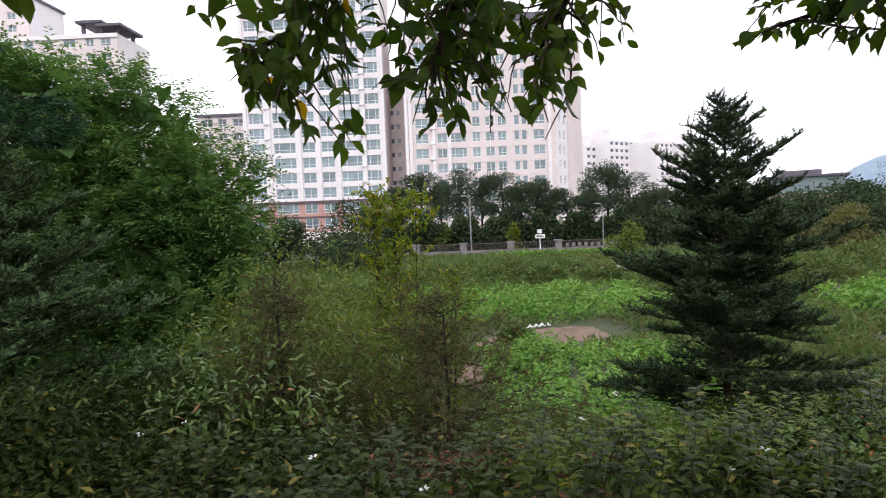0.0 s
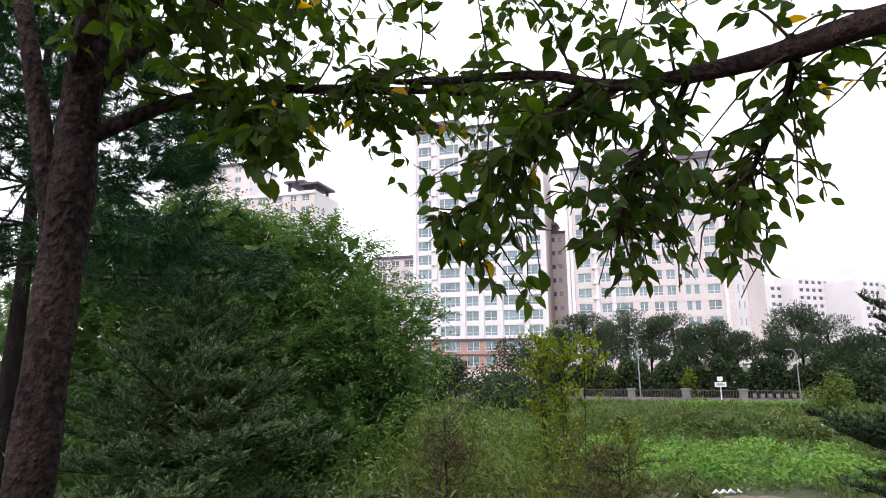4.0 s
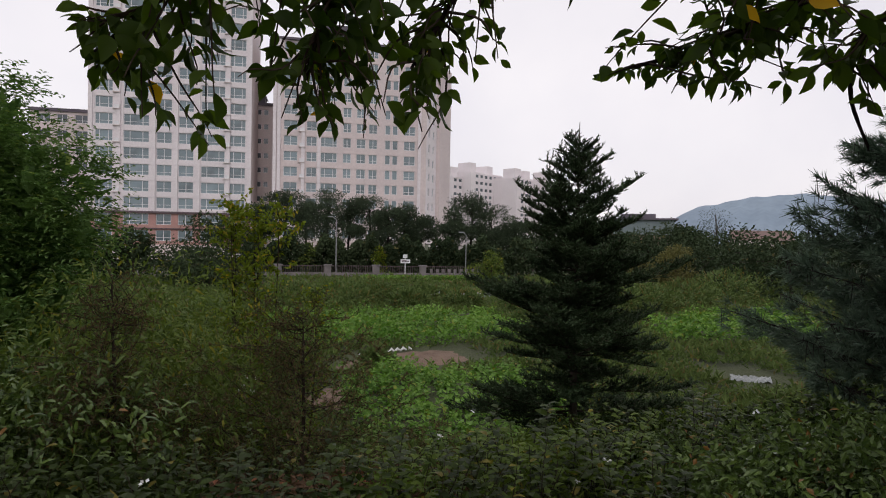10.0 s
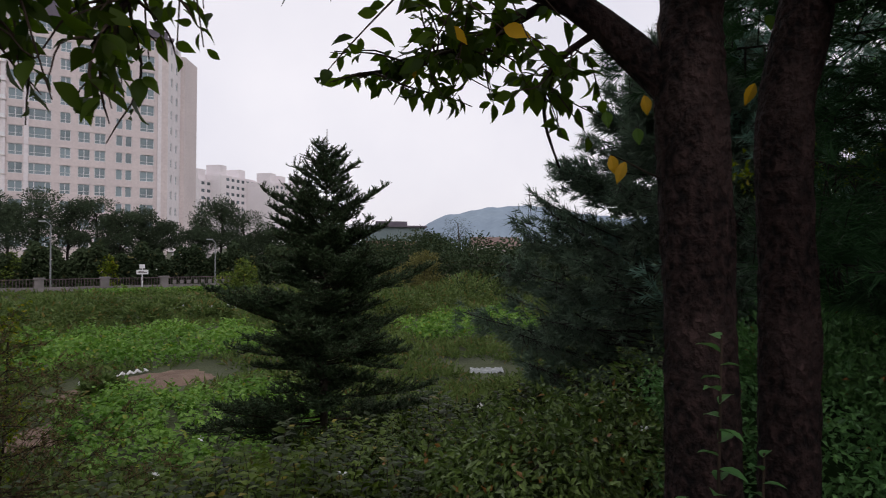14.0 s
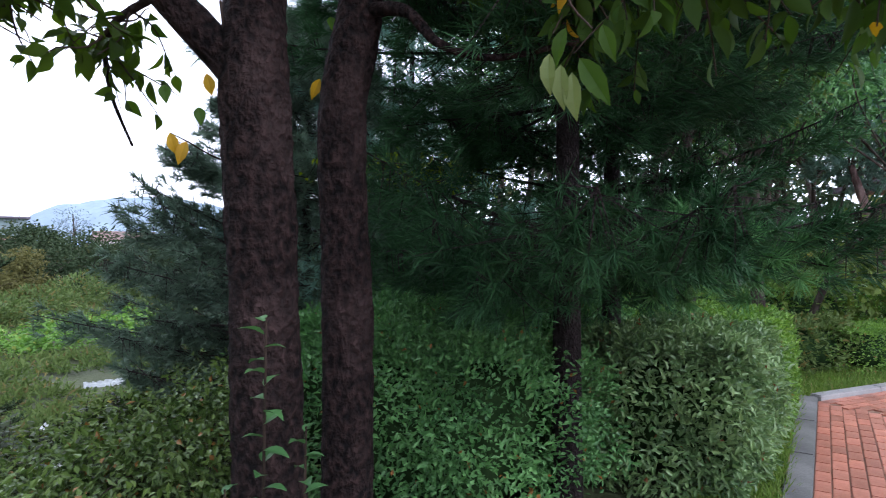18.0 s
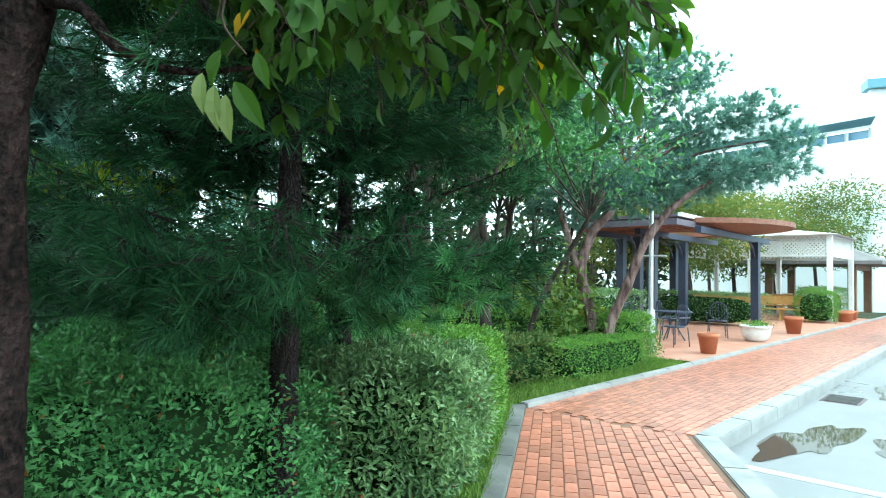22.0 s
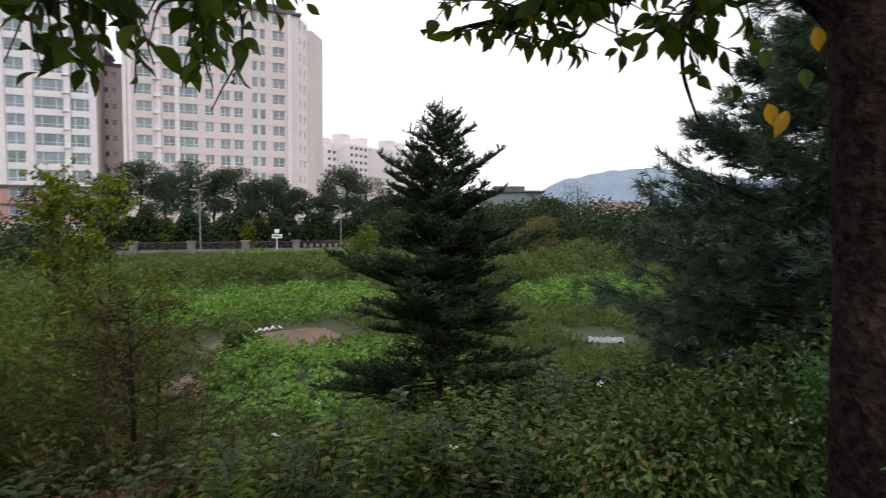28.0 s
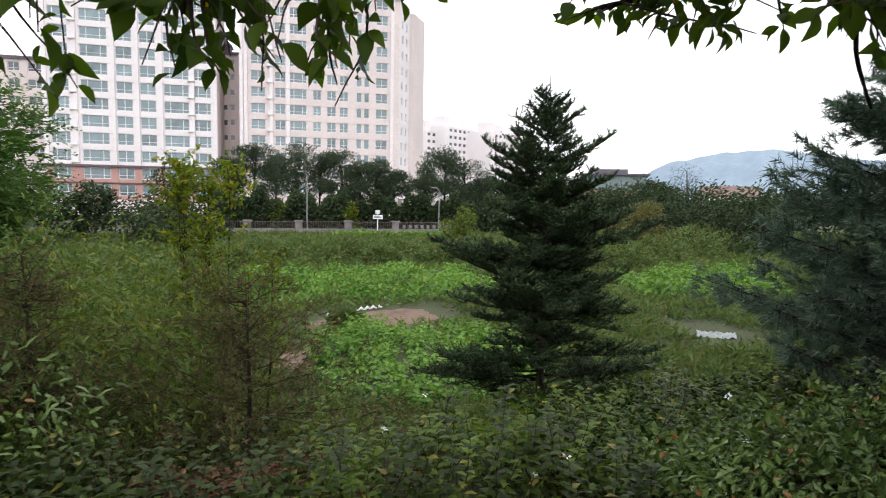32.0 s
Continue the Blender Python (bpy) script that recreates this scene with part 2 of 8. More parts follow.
def whole(name, geo, material, label, category, at=(0, 0, 0), smooth=False, group="", kind=""):
    ob = new(name, geo.mesh(name, at, smooth))
    ob.data.materials.append(material)
    ob.location = at
    return tagged(ob, label, category, group, kind)


def unit(v):
    v = np.asarray(v, float)
    return v / (np.linalg.norm(v, axis=-1, keepdims=True) + 1e-9)


OVAL = (np.array([(0, 0, 0), (0.14, 0.27, 0.06), (0.14, 0, 0), (0.14, -0.27, 0.06), (0.36, 0.47, 0.09), (0.36, 0, 0), (0.36, -0.47, 0.09), (0.6, 0.44, 0.05), (0.6, 0, -0.04), (0.6, -0.44, 0.05), (0.83, 0.2, -0.08), (0.83, 0, -0.12), (0.83, -0.2, -0.08), (1, 0, -0.22)]),
        np.array([(0, 2, 1, 1), (0, 3, 2, 2), (1, 2, 5, 4), (2, 3, 6, 5), (4, 5, 8, 7), (5, 6, 9, 8), (7, 8, 11, 10), (8, 9, 12, 11), (10, 11, 13, 13), (11, 12, 13, 13)]))
OVAL_S = (np.array([(0, 0, 0), (0.3, 0.42, 0.10), (0.3, 0, 0), (0.3, -0.42, 0.10), (0.7, 0.36, 0.04), (0.7, 0, -0.08), (0.7, -0.36, 0.04), (1, 0, -0.22)]),
          np.array([(0, 2, 1, 1), (0, 3, 2, 2), (1, 2, 5, 4), (2, 3, 6, 5), (4, 5, 7, 7), (5, 6, 7, 7)]))
DIAMOND = (np.array([(0, 0, 0), (0.45, 0.5, 0.1), (1, 0, -0.08), (0.45, -0.5, 0.1)]), np.array([(0, 3, 2), (0, 2, 1)]))
NEEDLE = (np.array([(0, 0.5, 0), (0, -0.5, 0), (1, 0, 0)]), np.array([(0, 1, 2)]))
STRIP = (np.array([(0, 0.35, 0), (0, -0.35, 0), (0.5, 0.5, 0.06), (0.5, -0.5, 0.06), (1, 0, -0.12)]), np.array([(0, 1, 3), (0, 3, 2), (2, 3, 4)]))


def leaves(geo, P, D, L, W, shape, tilt=None):
    """Scatters one leaf per row: base P, direction D, length L, width W; tilt: a preferred normal."""
    P, D = np.asarray(P, float), unit(D)
    n = len(P)
    if n == 0:
        return geo
    L, W = np.broadcast_to(L, (n,)), np.broadcast_to(W, (n,))
    up = np.asarray(tilt, float) if tilt is not None else rng.normal(size=(n, 3)) * 0.7 + (0, 0, 1)
    S = unit(np.cross(up, D))
    N = np.cross(D, S)
    T, F = shape
    V = P[:, None] + T[None, :, 0:1] * (D * L[:, None])[:, None] + T[None, :, 1:2] * (S * W[:, None])[:, None] + T[None, :, 2:3] * (N * L[:, None])[:, None]
    if F.shape[1] == 4 and (F[:, 2] == F[:, 3]).any():
        for g in (F[F[:, 2] != F[:, 3]], F[F[:, 2] == F[:, 3]][:, :3]):
            f = (g[None] + (np.arange(n) * len(T))[:, None, None]).reshape(-1, g.shape[1])
            geo.f.append(f + geo.n)
        geo.v.append(V.reshape(-1, 3))
        geo.n += n * len(T)
        return geo
    f = (F[None] + (np.arange(n) * len(T))[:, None, None]).reshape(-1, F.shape[1])
    return geo.add(V.reshape(-1, 3), f)


def shoots(geo, P, D, L, R, lift=0.12, seg=4):
    """Tapered bristly shoots, one per row, bending up towards the tip."""
    P, D = np.asarray(P, float), unit(D)
    n = len(P)
    L, R = np.broadcast_to(L, (n,)), np.broadcast_to(R, (n,))
    a = unit(np.cross(D, (0.13, 0.21, 1.0)))
    b = np.cross(D, a)
    ang = np.arange(seg) * 2 * np.pi / seg
    rows = []
    for s, k in ((0.0, 0.7), (0.6, 1.0)):
        c = P + D * (L * s)[:, None] + np.array([0, 0, 1.0]) * (lift * L * s * s)[:, None]
        wob = R[:, None] * k * rng.uniform(0.7, 1.3, (n, seg))
        rows.append(c[:, None] + a[:, None] * (np.cos(ang) * wob)[..., None] + b[:, None] * (np.sin(ang) * wob)[..., None])
    tip = P + D * L[:, None] + np.array([0, 0, 1.0]) * (lift * L)[:, None]
    V = np.concatenate(rows + [tip[:, None]], 1)
    F = []
    for i in range(seg):
        j = (i + 1) % seg
        F += [(i, j, seg + j), (i, seg + j, seg + i), (seg + i, seg + j, 2 * seg)]
    F = np.asarray(F)
    f = (F[None] + (np.arange(n) * (2 * seg + 1))[:, None, None]).reshape(-1, 3)
    return geo.add(V.reshape(-1, 3), f)


def smooth01(x):
    x = np.clip(x, 0, 1)
    return x * x * (3 - 2 * x)


def ground_z(x, y):
    """A flat terrace by the path, a bank, and the field below it."""
    x, y = np.asarray(x, float), np.asarray(y, float)
    s = y - 2.9 - 0.35 * np.clip(x - 2, 0, 60)
    z = -2.75 * smooth01(s / 5.8)
    z = z - 0.75 * smooth01((y - 14) / 60)
    z = z + 0.05 * np.sin(x * 1.7 + 1) * np.sin(y * 1.3) * smooth01((s - 1) / 3)
    return z


def polar(az, d, z=0.0, o=(0.1, 0.0)):
    a = radians(az)
    return np.array([o[0] + d * math.sin(a), o[1] + d * math.cos(a), z])

# ---- materials in use ----
M_GROUND = surface("soil_and_grass", (0.026, 0.034, 0.011), (0.055, 0.068, 0.022), 0.95, 0.35, 9.0, bumps=0.6, dist=0.05)
M_SOIL = surface("bare_soil", (0.125, 0.080, 0.056), (0.20, 0.135, 0.098), 0.95, 2.0, 25.0, bumps=0.7, dist=0.03)
M_BRICK = surface("red_paver", (0.32, 0.112, 0.072), (0.45, 0.19, 0.128), 0.34, 9.0, 60.0, bumps=0.25, dist=0.004, rand=0.28)
M_JOINT = surface("sand_joint", (0.16, 0.09, 0.06), (0.24, 0.15, 0.11), 0.9, 5.0, 60.0)
M_GRANITE = surface("granite", (0.20, 0.20, 0.20), (0.31, 0.305, 0.30), 0.5, 3.0, 90.0, bumps=0.15, dist=0.003, rand=0.06)
M_WHITE_WALL = surface("white_render", (0.74, 0.69, 0.71), (0.79, 0.74, 0.76), 0.85, 0.15, 3.0, bumps=0.0)
M_CREAM_WALL = surface("cream_render", (0.64, 0.56, 0.56), (0.70, 0.61, 0.60), 0.85, 0.15, 3.0, bumps=0.0)
M_PINK_WALL = surface("pink_stone", (0.40, 0.22, 0.20), (0.48, 0.28, 0.25), 0.8, 0.3, 4.0, bumps=0.0)
M_TRIM = surface("dark_band", (0.10, 0.07, 0.08), (0.15, 0.11, 0.12), 0.8, 0.5, 5.0, bumps=0.0)
M_FRAME = surface("window_frame_white", (0.70, 0.70, 0.72), (0.78, 0.78, 0.80), 0.5, 1.0, 8.0, bumps=0.0)
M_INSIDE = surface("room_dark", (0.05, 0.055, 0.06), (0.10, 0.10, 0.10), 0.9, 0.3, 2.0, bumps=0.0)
M_PURPLE = surface("roof_cap", (0.09, 0.075, 0.10), (0.13, 0.11, 0.14), 0.7, 0.5, 5.0, bumps=0.0)


def glass_mat(name, tint, rough=0.08):
    m, n, l, b = mat_base(name, rough)
    f = noise_fac(n, l, 0.35, 0.4, 0.6, 2.0)
    oi = n.new("ShaderNodeObjectInfo")
    c = mixed(n, l, oi.outputs["Random"], tuple(v * 0.6 for v in tint), tuple(min(1, v * 1.3) for v in tint))
    c = mixed(n, l, f, c, tint)
    l.new(c, b.inputs["Base Color"])
    b.inputs["Specular IOR Level"].default_value = 0.8
    return m


M_GLASS = glass_mat("window_glass_teal", (0.165, 0.225, 0.25))
M_GLASS_DARK = glass_mat("window_glass_dark", (0.10, 0.12, 0.14))
M_GLASS_BLUE = glass_mat("curtain_wall_blue", (0.10, 0.20, 0.30))

# ---- ground: one sheet to the horizon ----
xs = np.unique(np.concatenate([np.arange(-12, 24, 0.5), np.arange(-60, 80, 4.0), [-2500, -1200, -600, -250, -120, 120, 250, 600, 1200, 2500]]))
ys = np.unique(np.concatenate([np.arange(-14, 16, 0.5), np.arange(16, 90, 3.0), [-2500, -800, -200, -60, -30, 120, 200, 400, 900, 2500]]))
gx, gy = np.meshgrid(xs, ys)
gz = ground_z(gx, gy)


def road_side(x, y):
    """Positive on the carriageway's side of the path's edge."""
    return np.maximum(-(np.asarray(x) * 0.126 + np.asarray(y)) - 2.18, -(np.asarray(x) * 0.715 + np.asarray(y) * 0.699) + 2.38)


gz = np.where((road_side(gx, gy) > -0.2) & (gy < 2), -0.35, np.where((gx > -6) & (gx < 40) & (gy < 0.5) & (gy > -40), gz - 0.12, gz))
nx, ny = len(xs), len(ys)
gi = np.arange(nx - 1)[None, :] + (np.arange(ny - 1) * nx)[:, None]
ground = Geo().add(np.stack([gx, gy, gz], -1).reshape(-1, 3), np.stack([gi, gi + 1, gi + nx + 1, gi + nx], -1).reshape(-1, 4))
whole("ground", ground, M_GROUND, "weedy green ground of the bank and the field", "ground", smooth=True, kind="structure")

# ---- brick path with granite kerbs ----
U1, W1 = np.array([0.980, -0.199, 0]), np.array([0.199, 0.980, 0])      # first leg, along and to its field side
U2, W2 = np.array([0.715, -0.699, 0]), np.array([0.699, 0.715, 0])      # second leg
A = np.array([7.30, -1.48, 0.0])                                       # inner corner, at the lawn's kerb
B = np.array([6.23, -2.98, 0.0])                                       # outer corner, at the road's kerb
Z3 = np.array([0, 0, 1.0])


def wedge(name, pts, z0, z1, mat, label, category, kind="structure"):
    p = np.asarray([(x, y) for x, y in pts])
    n = len(p)
    g = Geo().add([(x, y, z1) for x, y in p] + [(x, y, z0) for x, y in p], [tuple(range(n))])
    for i in range(n):
        j = (i + 1) % n
        g.f.append(np.array([(i, j, j + n, i + n)]))
    return whole(name, g, mat, label, category, kind=kind)


bed_pts = [tuple((A - U1 * 14)[:2]), tuple((B - U1 * 14 + W1 * 0.1)[:2]), tuple(B[:2]), tuple((B + U2 * 60)[:2]), tuple((A + U2 * 60)[:2]), tuple(A[:2])]
path_bed = wedge("path", bed_pts, -0.3, -0.012, M_JOINT, "brick-paved path of red pavers with sandy joints", "path")
wedge("terrace_bed", [tuple((A + U2 * 5.0 + W2 * 0.12)[:2]), tuple((A + U2 * 26 + W2 * 0.12)[:2]), tuple((A + U2 * 26 + W2 * 7)[:2]), tuple((A + U2 * 5.6 + W2 * 7)[:2])], -0.3, 0.0,
      surface("red_terrace", (0.40, 0.17, 0.11), (0.47, 0.24, 0.17), 0.5, 2.0, 18.0, bumps=0.2), "red brick-paved terrace below the pergolas", "terrace")

M_ASPHALT, an, al, ab = mat_base("wet_asphalt", 0.5)
wet = noise_fac(an, al, 0.55, 0.3, 0.7, 6.0)
grit = noise_fac(an, al, 120.0, 0.3, 0.7, 2.0)
ac = mixed(an, al, wet, (0.22, 0.22, 0.23), (0.14, 0.14, 0.15))
ac = mixed(an, al, grit, ac, (0.16, 0.16, 0.165))
al.new(ac, ab.inputs["Base Color"])
wr = an.new("ShaderNodeMapRange")
wr.inputs["To Min"].default_value, wr.inputs["To Max"].default_value = 0.55, 0.22
al.new(wet, wr.inputs["Value"])
al.new(wr.outputs["Result"], ab.inputs["Roughness"])
bump(an, al, ab, grit, 0.25, 0.003)
road_pts = [tuple((B - U1 * 14)[:2]), (-8, -40), (70, -90), tuple((B + U2 * 90)[:2]), tuple(B[:2])]
wedge("road", road_pts, -0.5, -0.15, M_ASPHALT, "wet grey asphalt of a car park and road", "road")

M_PUDDLE, pn, pl, pb = mat_base("puddle_water", 0.03)
pb.inputs["Base Color"].default_value = (0.07, 0.06, 0.05, 1)
M_LINE = surface("white_road_paint", (0.62, 0.62, 0.62), (0.72, 0.72, 0.72), 0.6, 2.0, 40.0)


def puddle(cx, cy, rx, ry, turn, seed):
    r = np.random.default_rng(seed)
    k = 40
    a = np.arange(k) * 2 * np.pi / k
    w = 1 + 0.28 * np.sin(2 * a + r.uniform(0, 6)) + 0.16 * np.sin(5 * a + r.uniform(0, 6)) + 0.08 * np.sin(9 * a + r.uniform(0, 6))
    x, y = rx * w * np.cos(a), ry * w * np.sin(a)
    c, s = math.cos(radians(turn)), math.sin(radians(turn))
    g = Geo().add(np.stack([cx + c * x - s * y, cy + s * x + c * y, np.full(k, -0.145)], -1), [tuple(range(k))])
    whole("puddle", g, M_PUDDLE, "shallow dark rain puddle on the asphalt", "puddle", group="puddles")


puddle(6.7, -4.4, 0.95, 0.30, -48, 1)
puddle(5.9, -4.9, 0.7, 0.25, -20, 2)
puddle(9.4, -7.4, 0.8, 0.22, -40, 3)
puddle(12.5, -10.6, 1.2, 0.3, -44, 4)
for o, d, ln in (((5.75, -3.18), (-0.66, -0.75), 2.4), ((14.6, -12.6), (0.6, -0.8), 4.0), ((9.9, -8.6), (0.62, -0.78), 4.0)):
    g = Geo().obox((*o, -0.149), (*d, 0), (-d[1], d[0], 0), Z3, 0, ln, 0, 0.11, 0, 0.005)
    whole("parking_line", g, M_LINE, "worn white parking line on the asphalt", "road marking", group="parking lines")
drain = thing("drain_cover", "dark iron drain grate in the asphalt by the kerb", "drain", (8.9, -6.3, -0.15))
g = Geo()
M_IRON = surface("iron", (0.05, 0.05, 0.05), (0.09, 0.085, 0.08), 0.6, 5.0, 40.0, metal=0.6)
for k in range(9):
    g.obox((8.9, -6.3, -0.146), U2, W2, Z3, -0.3 + k * 0.07, -0.26 + k * 0.07, -0.2, 0.2, 0, 0.012)
part("grate", g, M_IRON, drain)
g = Geo().obox((8.9, -6.3, -0.148), U2, W2, Z3, -0.34, 0.34, -0.24, 0.24, -0.01, 0.003)
part("frame", g, M_TRIM, drain)


# ---- apartment blocks ----
def block(name, label, O, u, w, depth, z0, z1, wall, at=None):
    """A building's body: O the front left corner, u along the front, w into the depth. Returns the thing and its body's frame."""
    O, u, w = np.asarray((*O, 0.0)), unit((*u, 0.0)), unit((*w, 0.0))
    b = thing(name, label, "apartment building", tuple(O[:2]) + (z0,))
    return b, O, u, w


def frame_grid(g, u, w, xs, zs, solid, depth):
    """One connected frame: the solid cells of a grid, given depth."""
    nx, nz = len(xs), len(zs)
    v = [u * x + w * y + Z3 * z for y in (0, depth) for z in zs for x in xs]
    at_ = lambda i, k, y: y * nx * nz + k * nx + i
    is_solid = lambda i, k: 0 <= i < nx - 1 and 0 <= k < nz - 1 and solid(i, k)
    f = []
    for k in range(nz - 1):
        for i in range(nx - 1):
            if not is_solid(i, k):
                continue
            c = [(i, k), (i + 1, k), (i + 1, k + 1), (i, k + 1)]
            f.append([at_(p, q, 0) for p, q in c])
            f.append([at_(p, q, 1) for p, q in c[::-1]])
            for (p0, q0), (p1, q1), nb in ((c[0], c[1], (i, k - 1)), (c[1], c[2], (i + 1, k)), (c[2], c[3], (i, k + 1)), (c[3], c[0], (i - 1, k))):
                if not is_solid(*nb):
                    f.append([at_(p1, q1, 0), at_(p0, q0, 0), at_(p0, q0, 1), at_(p1, q1, 1)])
    used = sorted({i for q in f for i in q})
    idx = {o: i for i, o in enumerate(used)}
    g.add(np.asarray([v[i] for i in used]), np.asarray([[idx[i] for i in q] for q in f]))


def facade(b, O, u, w, width, z0, fh, nf, cols, wall, wname="wall", h0=0.62, h1=2.55, base=None, base_floors=0, units=(), glass=None, thick=0.35, bar=True):
    """Wall with real openings: piers, spandrels, one window with pane for each floor and column."""
    g = Geo()
    gb = []
    edges = [0.0]
    for c0, c1 in cols:
        edges += [c0, c1]
    edges.append(width)
    top = z0 + fh * nf
    for i in range(0, len(edges), 2):
        if edges[i + 1] - edges[i] > 0.01:
            zb = z0 + fh * base_floors
            g.obox(O, u, w, Z3, edges[i], edges[i + 1], 0, thick, zb, top)
            if base_floors:
                gb.append(Geo().obox(O, u, w, Z3, edges[i], edges[i + 1], 0, thick, z0, zb))
    wins = {}
    for ci, (c0, c1) in enumerate(cols):
        for k in range(nf):
            za = z0 + k * fh
            lo = hi = g
            if k < base_floors:
                lo, hi = Geo(), Geo()
                gb += [lo, hi]
            lo.obox(O, u, w, Z3, c0, c1, 0.02, thick - 0.02, za, za + h0)
            hi.obox(O, u, w, Z3, c0, c1, 0.02, thick - 0.02, za + h1, za + fh)
            key = round(c1 - c0, 2)
            o = O + u * c0 + w * 0.16 + Z3 * (za + h0)
            if key not in wins:
                cw, ch = c1 - c0, h1 - h0
                fr, pa = Geo(), Geo()
                xs, zs, bars = [0, 0.09], [0, 0.09], []
                if bar and cw > 1.0:
                    for q in ((0.5,) if cw < 2.6 else (0.25, 0.75)):
                        bars.append(len(xs) - 1)
                        xs += [cw * q - 0.05, cw * q + 0.05]
                    zs += [ch * 0.3, ch * 0.3 + 0.06]
                xs, zs = xs + [cw - 0.09, cw], zs + [ch - 0.09, ch]
                solid = lambda i, k: i in (0, len(xs) - 2) or k in (0, len(zs) - 2) or (i - 1 in bars) or k == 2
                frame_grid(fr, u, w, xs, zs, solid, 0.1)
                pa.obox((0, 0, 0), u, w, Z3, 0.02, cw - 0.02, 0.045, 0.06, 0.02, ch - 0.02)
                wins[key] = (fr.mesh("window"), pa.mesh("pane"))
                wins[key][0].materials.append(M_FRAME)
                wins[key][1].materials.append(glass or M_GLASS)
            wo = new("window", wins[key][0])
            wo.parent = b
            wo.location = Vector(o) - b.location
            po = new("pane", wins[key][1])
            po.parent = wo
    part(wname, g, wall, b)
    if base_floors:
        for q in gb:
            part("base_panel", q, base, b, "pink stone cladding")
    # sheet behind the panes, its dark colour standing for the unlit rooms
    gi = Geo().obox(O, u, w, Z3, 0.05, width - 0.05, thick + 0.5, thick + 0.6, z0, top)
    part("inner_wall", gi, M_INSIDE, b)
    if units:
        um = Geo().obox((0, 0, 0), u, w, Z3, -0.42, 0.42, -0.42, 0, 0, 0.62)
        ume = um.mesh("air_conditioner")
        ume.materials.append(M_FRAME)
        sm = Geo().obox((0, 0, 0), u, w, Z3, -0.6, 0.6, -0.5, 0, -0.12, 0)
        sme = sm.mesh("unit_ledge")
        sme.materials.append(M_CREAM_WALL)
        for k in range(base_floors, nf):
            for a in units:
                for nm, me in (("air_conditioner", ume), ("unit_ledge", sme)):
                    o = new(nm, me)
                    o.parent = b
                    o.location = Vector(O + u * a + Z3 * (z0 + k * fh + 0.5)) - b.location
    return b


# first block, facing the field
FH = 2.85
b1 = thing("apartment_building", "white high-rise apartment block with teal windows and a pink stone base", "apartment building", (-38.5, 111, -3.2))
O1 = np.array([-38.8, 111.0, 0.0])
ux, wy = np.array([1.0, 0, 0]), np.array([0, 1.0, 0])
facade(b1, O1, ux, wy, 26.6, -0.6 + 0.0, FH, 17, [(1.0, 3.8), (5.5, 9.6), (10.8, 13.3), (14.4, 16.9), (18.1, 22.1), (22.9, 25.6)], M_WHITE_WALL, base=M_PINK_WALL, base_floors=2, units=(4.5, 22.5))
g = Geo().obox(O1, ux, wy, Z3, 0, 0.35, 0.35, 14, -3.2, 47.9).obox(O1, ux, wy, Z3, 26.25, 26.6, 0.35, 14, -3.2, 47.9).obox(O1, ux, wy, Z3, 0, 26.6, 14, 14.3, -3.2, 47.9).obox(O1, ux, wy, Z3, 0, 26.6, 0, 0.9, -3.2, -0.6)
part("side_wall", g, M_CREAM_WALL, b1)
g = Geo().obox(O1, ux, wy, Z3, -0.5, 27.1, -0.45, 14.6, 47.85, 48.3).obox(O1, ux, wy, Z3, 2, 9, 3, 10, 48.3, 51.5).obox(O1, ux, wy, Z3, -0.5, 5, -0.6, 6, 49.6, 50.1)
part("roof", g, M_PURPLE, b1, "dark flat roof with a raised cap")
g = Geo().obox(O1, ux, wy, Z3, -0.1, 26.7, -0.35, 0.0, -0.6 + 2 * FH - 0.25, -0.6 + 2 * FH + 0.1).obox(O1, ux, wy, Z3, -0.05, 26.65, -0.2, 0.0, -0.6 + FH - 0.15, -0.6 + FH + 0.05)
part("ledge", g, M_TRIM, b1, "dark ledge above the stone base")
g = Geo()
for q in (0.0, 4.4, 10.0, 13.65, 17.3, 22.3, 25.9):
    part("pilaster", Geo().obox(O1, ux, wy, Z3, q + 0.02, q + 0.68, -0.3, 0.0, -0.6 + 2 * FH + 0.12, 47.8), M_WHITE_WALL, b1)

# second block, with a stepped right end
b2 = thing("apartment_building", "cream-white high-rise apartment block with stepped end and teal windows", "apartment building", (-8.6, 113, -3.2))
O2 = np.array([-8.6, 112.5, 0.0])
H2 = 13
facade(b2, O2, ux, wy, 28.6, 0.3, FH, H2, [(1.9, 4.4), (6.0, 7.9), (8.6, 11.6), (12.7, 14.2), (15.2, 16.9), (17.5, 19.1), (20.6, 21.6), (22.0, 23.0), (24.2, 26.4)], M_CREAM_WALL, h0=0.7, h1=2.45, units=(5.2,))
g = Geo()
for q in (0.0, 0.75, 5.1, 8.0, 26.9):
    part("pilaster", Geo().obox(O2, ux, wy, Z3, q, q + 0.6, -0.35, 0, 0.3, 0.3 + FH * H2), M_WHITE_WALL, b2)
U3, W3 = unit((0.52, 0.86, 0.0)), unit((-0.86, 0.52, 0.0))
O3 = O2 + ux * 28.6
facade(b2, O3, U3, W3, 5.6, 0.3, FH, H2, [(1.2, 2.0), (3.4, 4.4)], M_WHITE_WALL, wname="end_wall", h0=0.8, h1=2.3)
O4 = O3 + U3 * 5.6 + ux * 0.9
g = Geo().obox(O4, U3, W3, Z3, -0.4, 6, 0, 8, 0.0, 0.3 + FH * H2 - 1)
part("rear_wall", g, M_CREAM_WALL, b2)
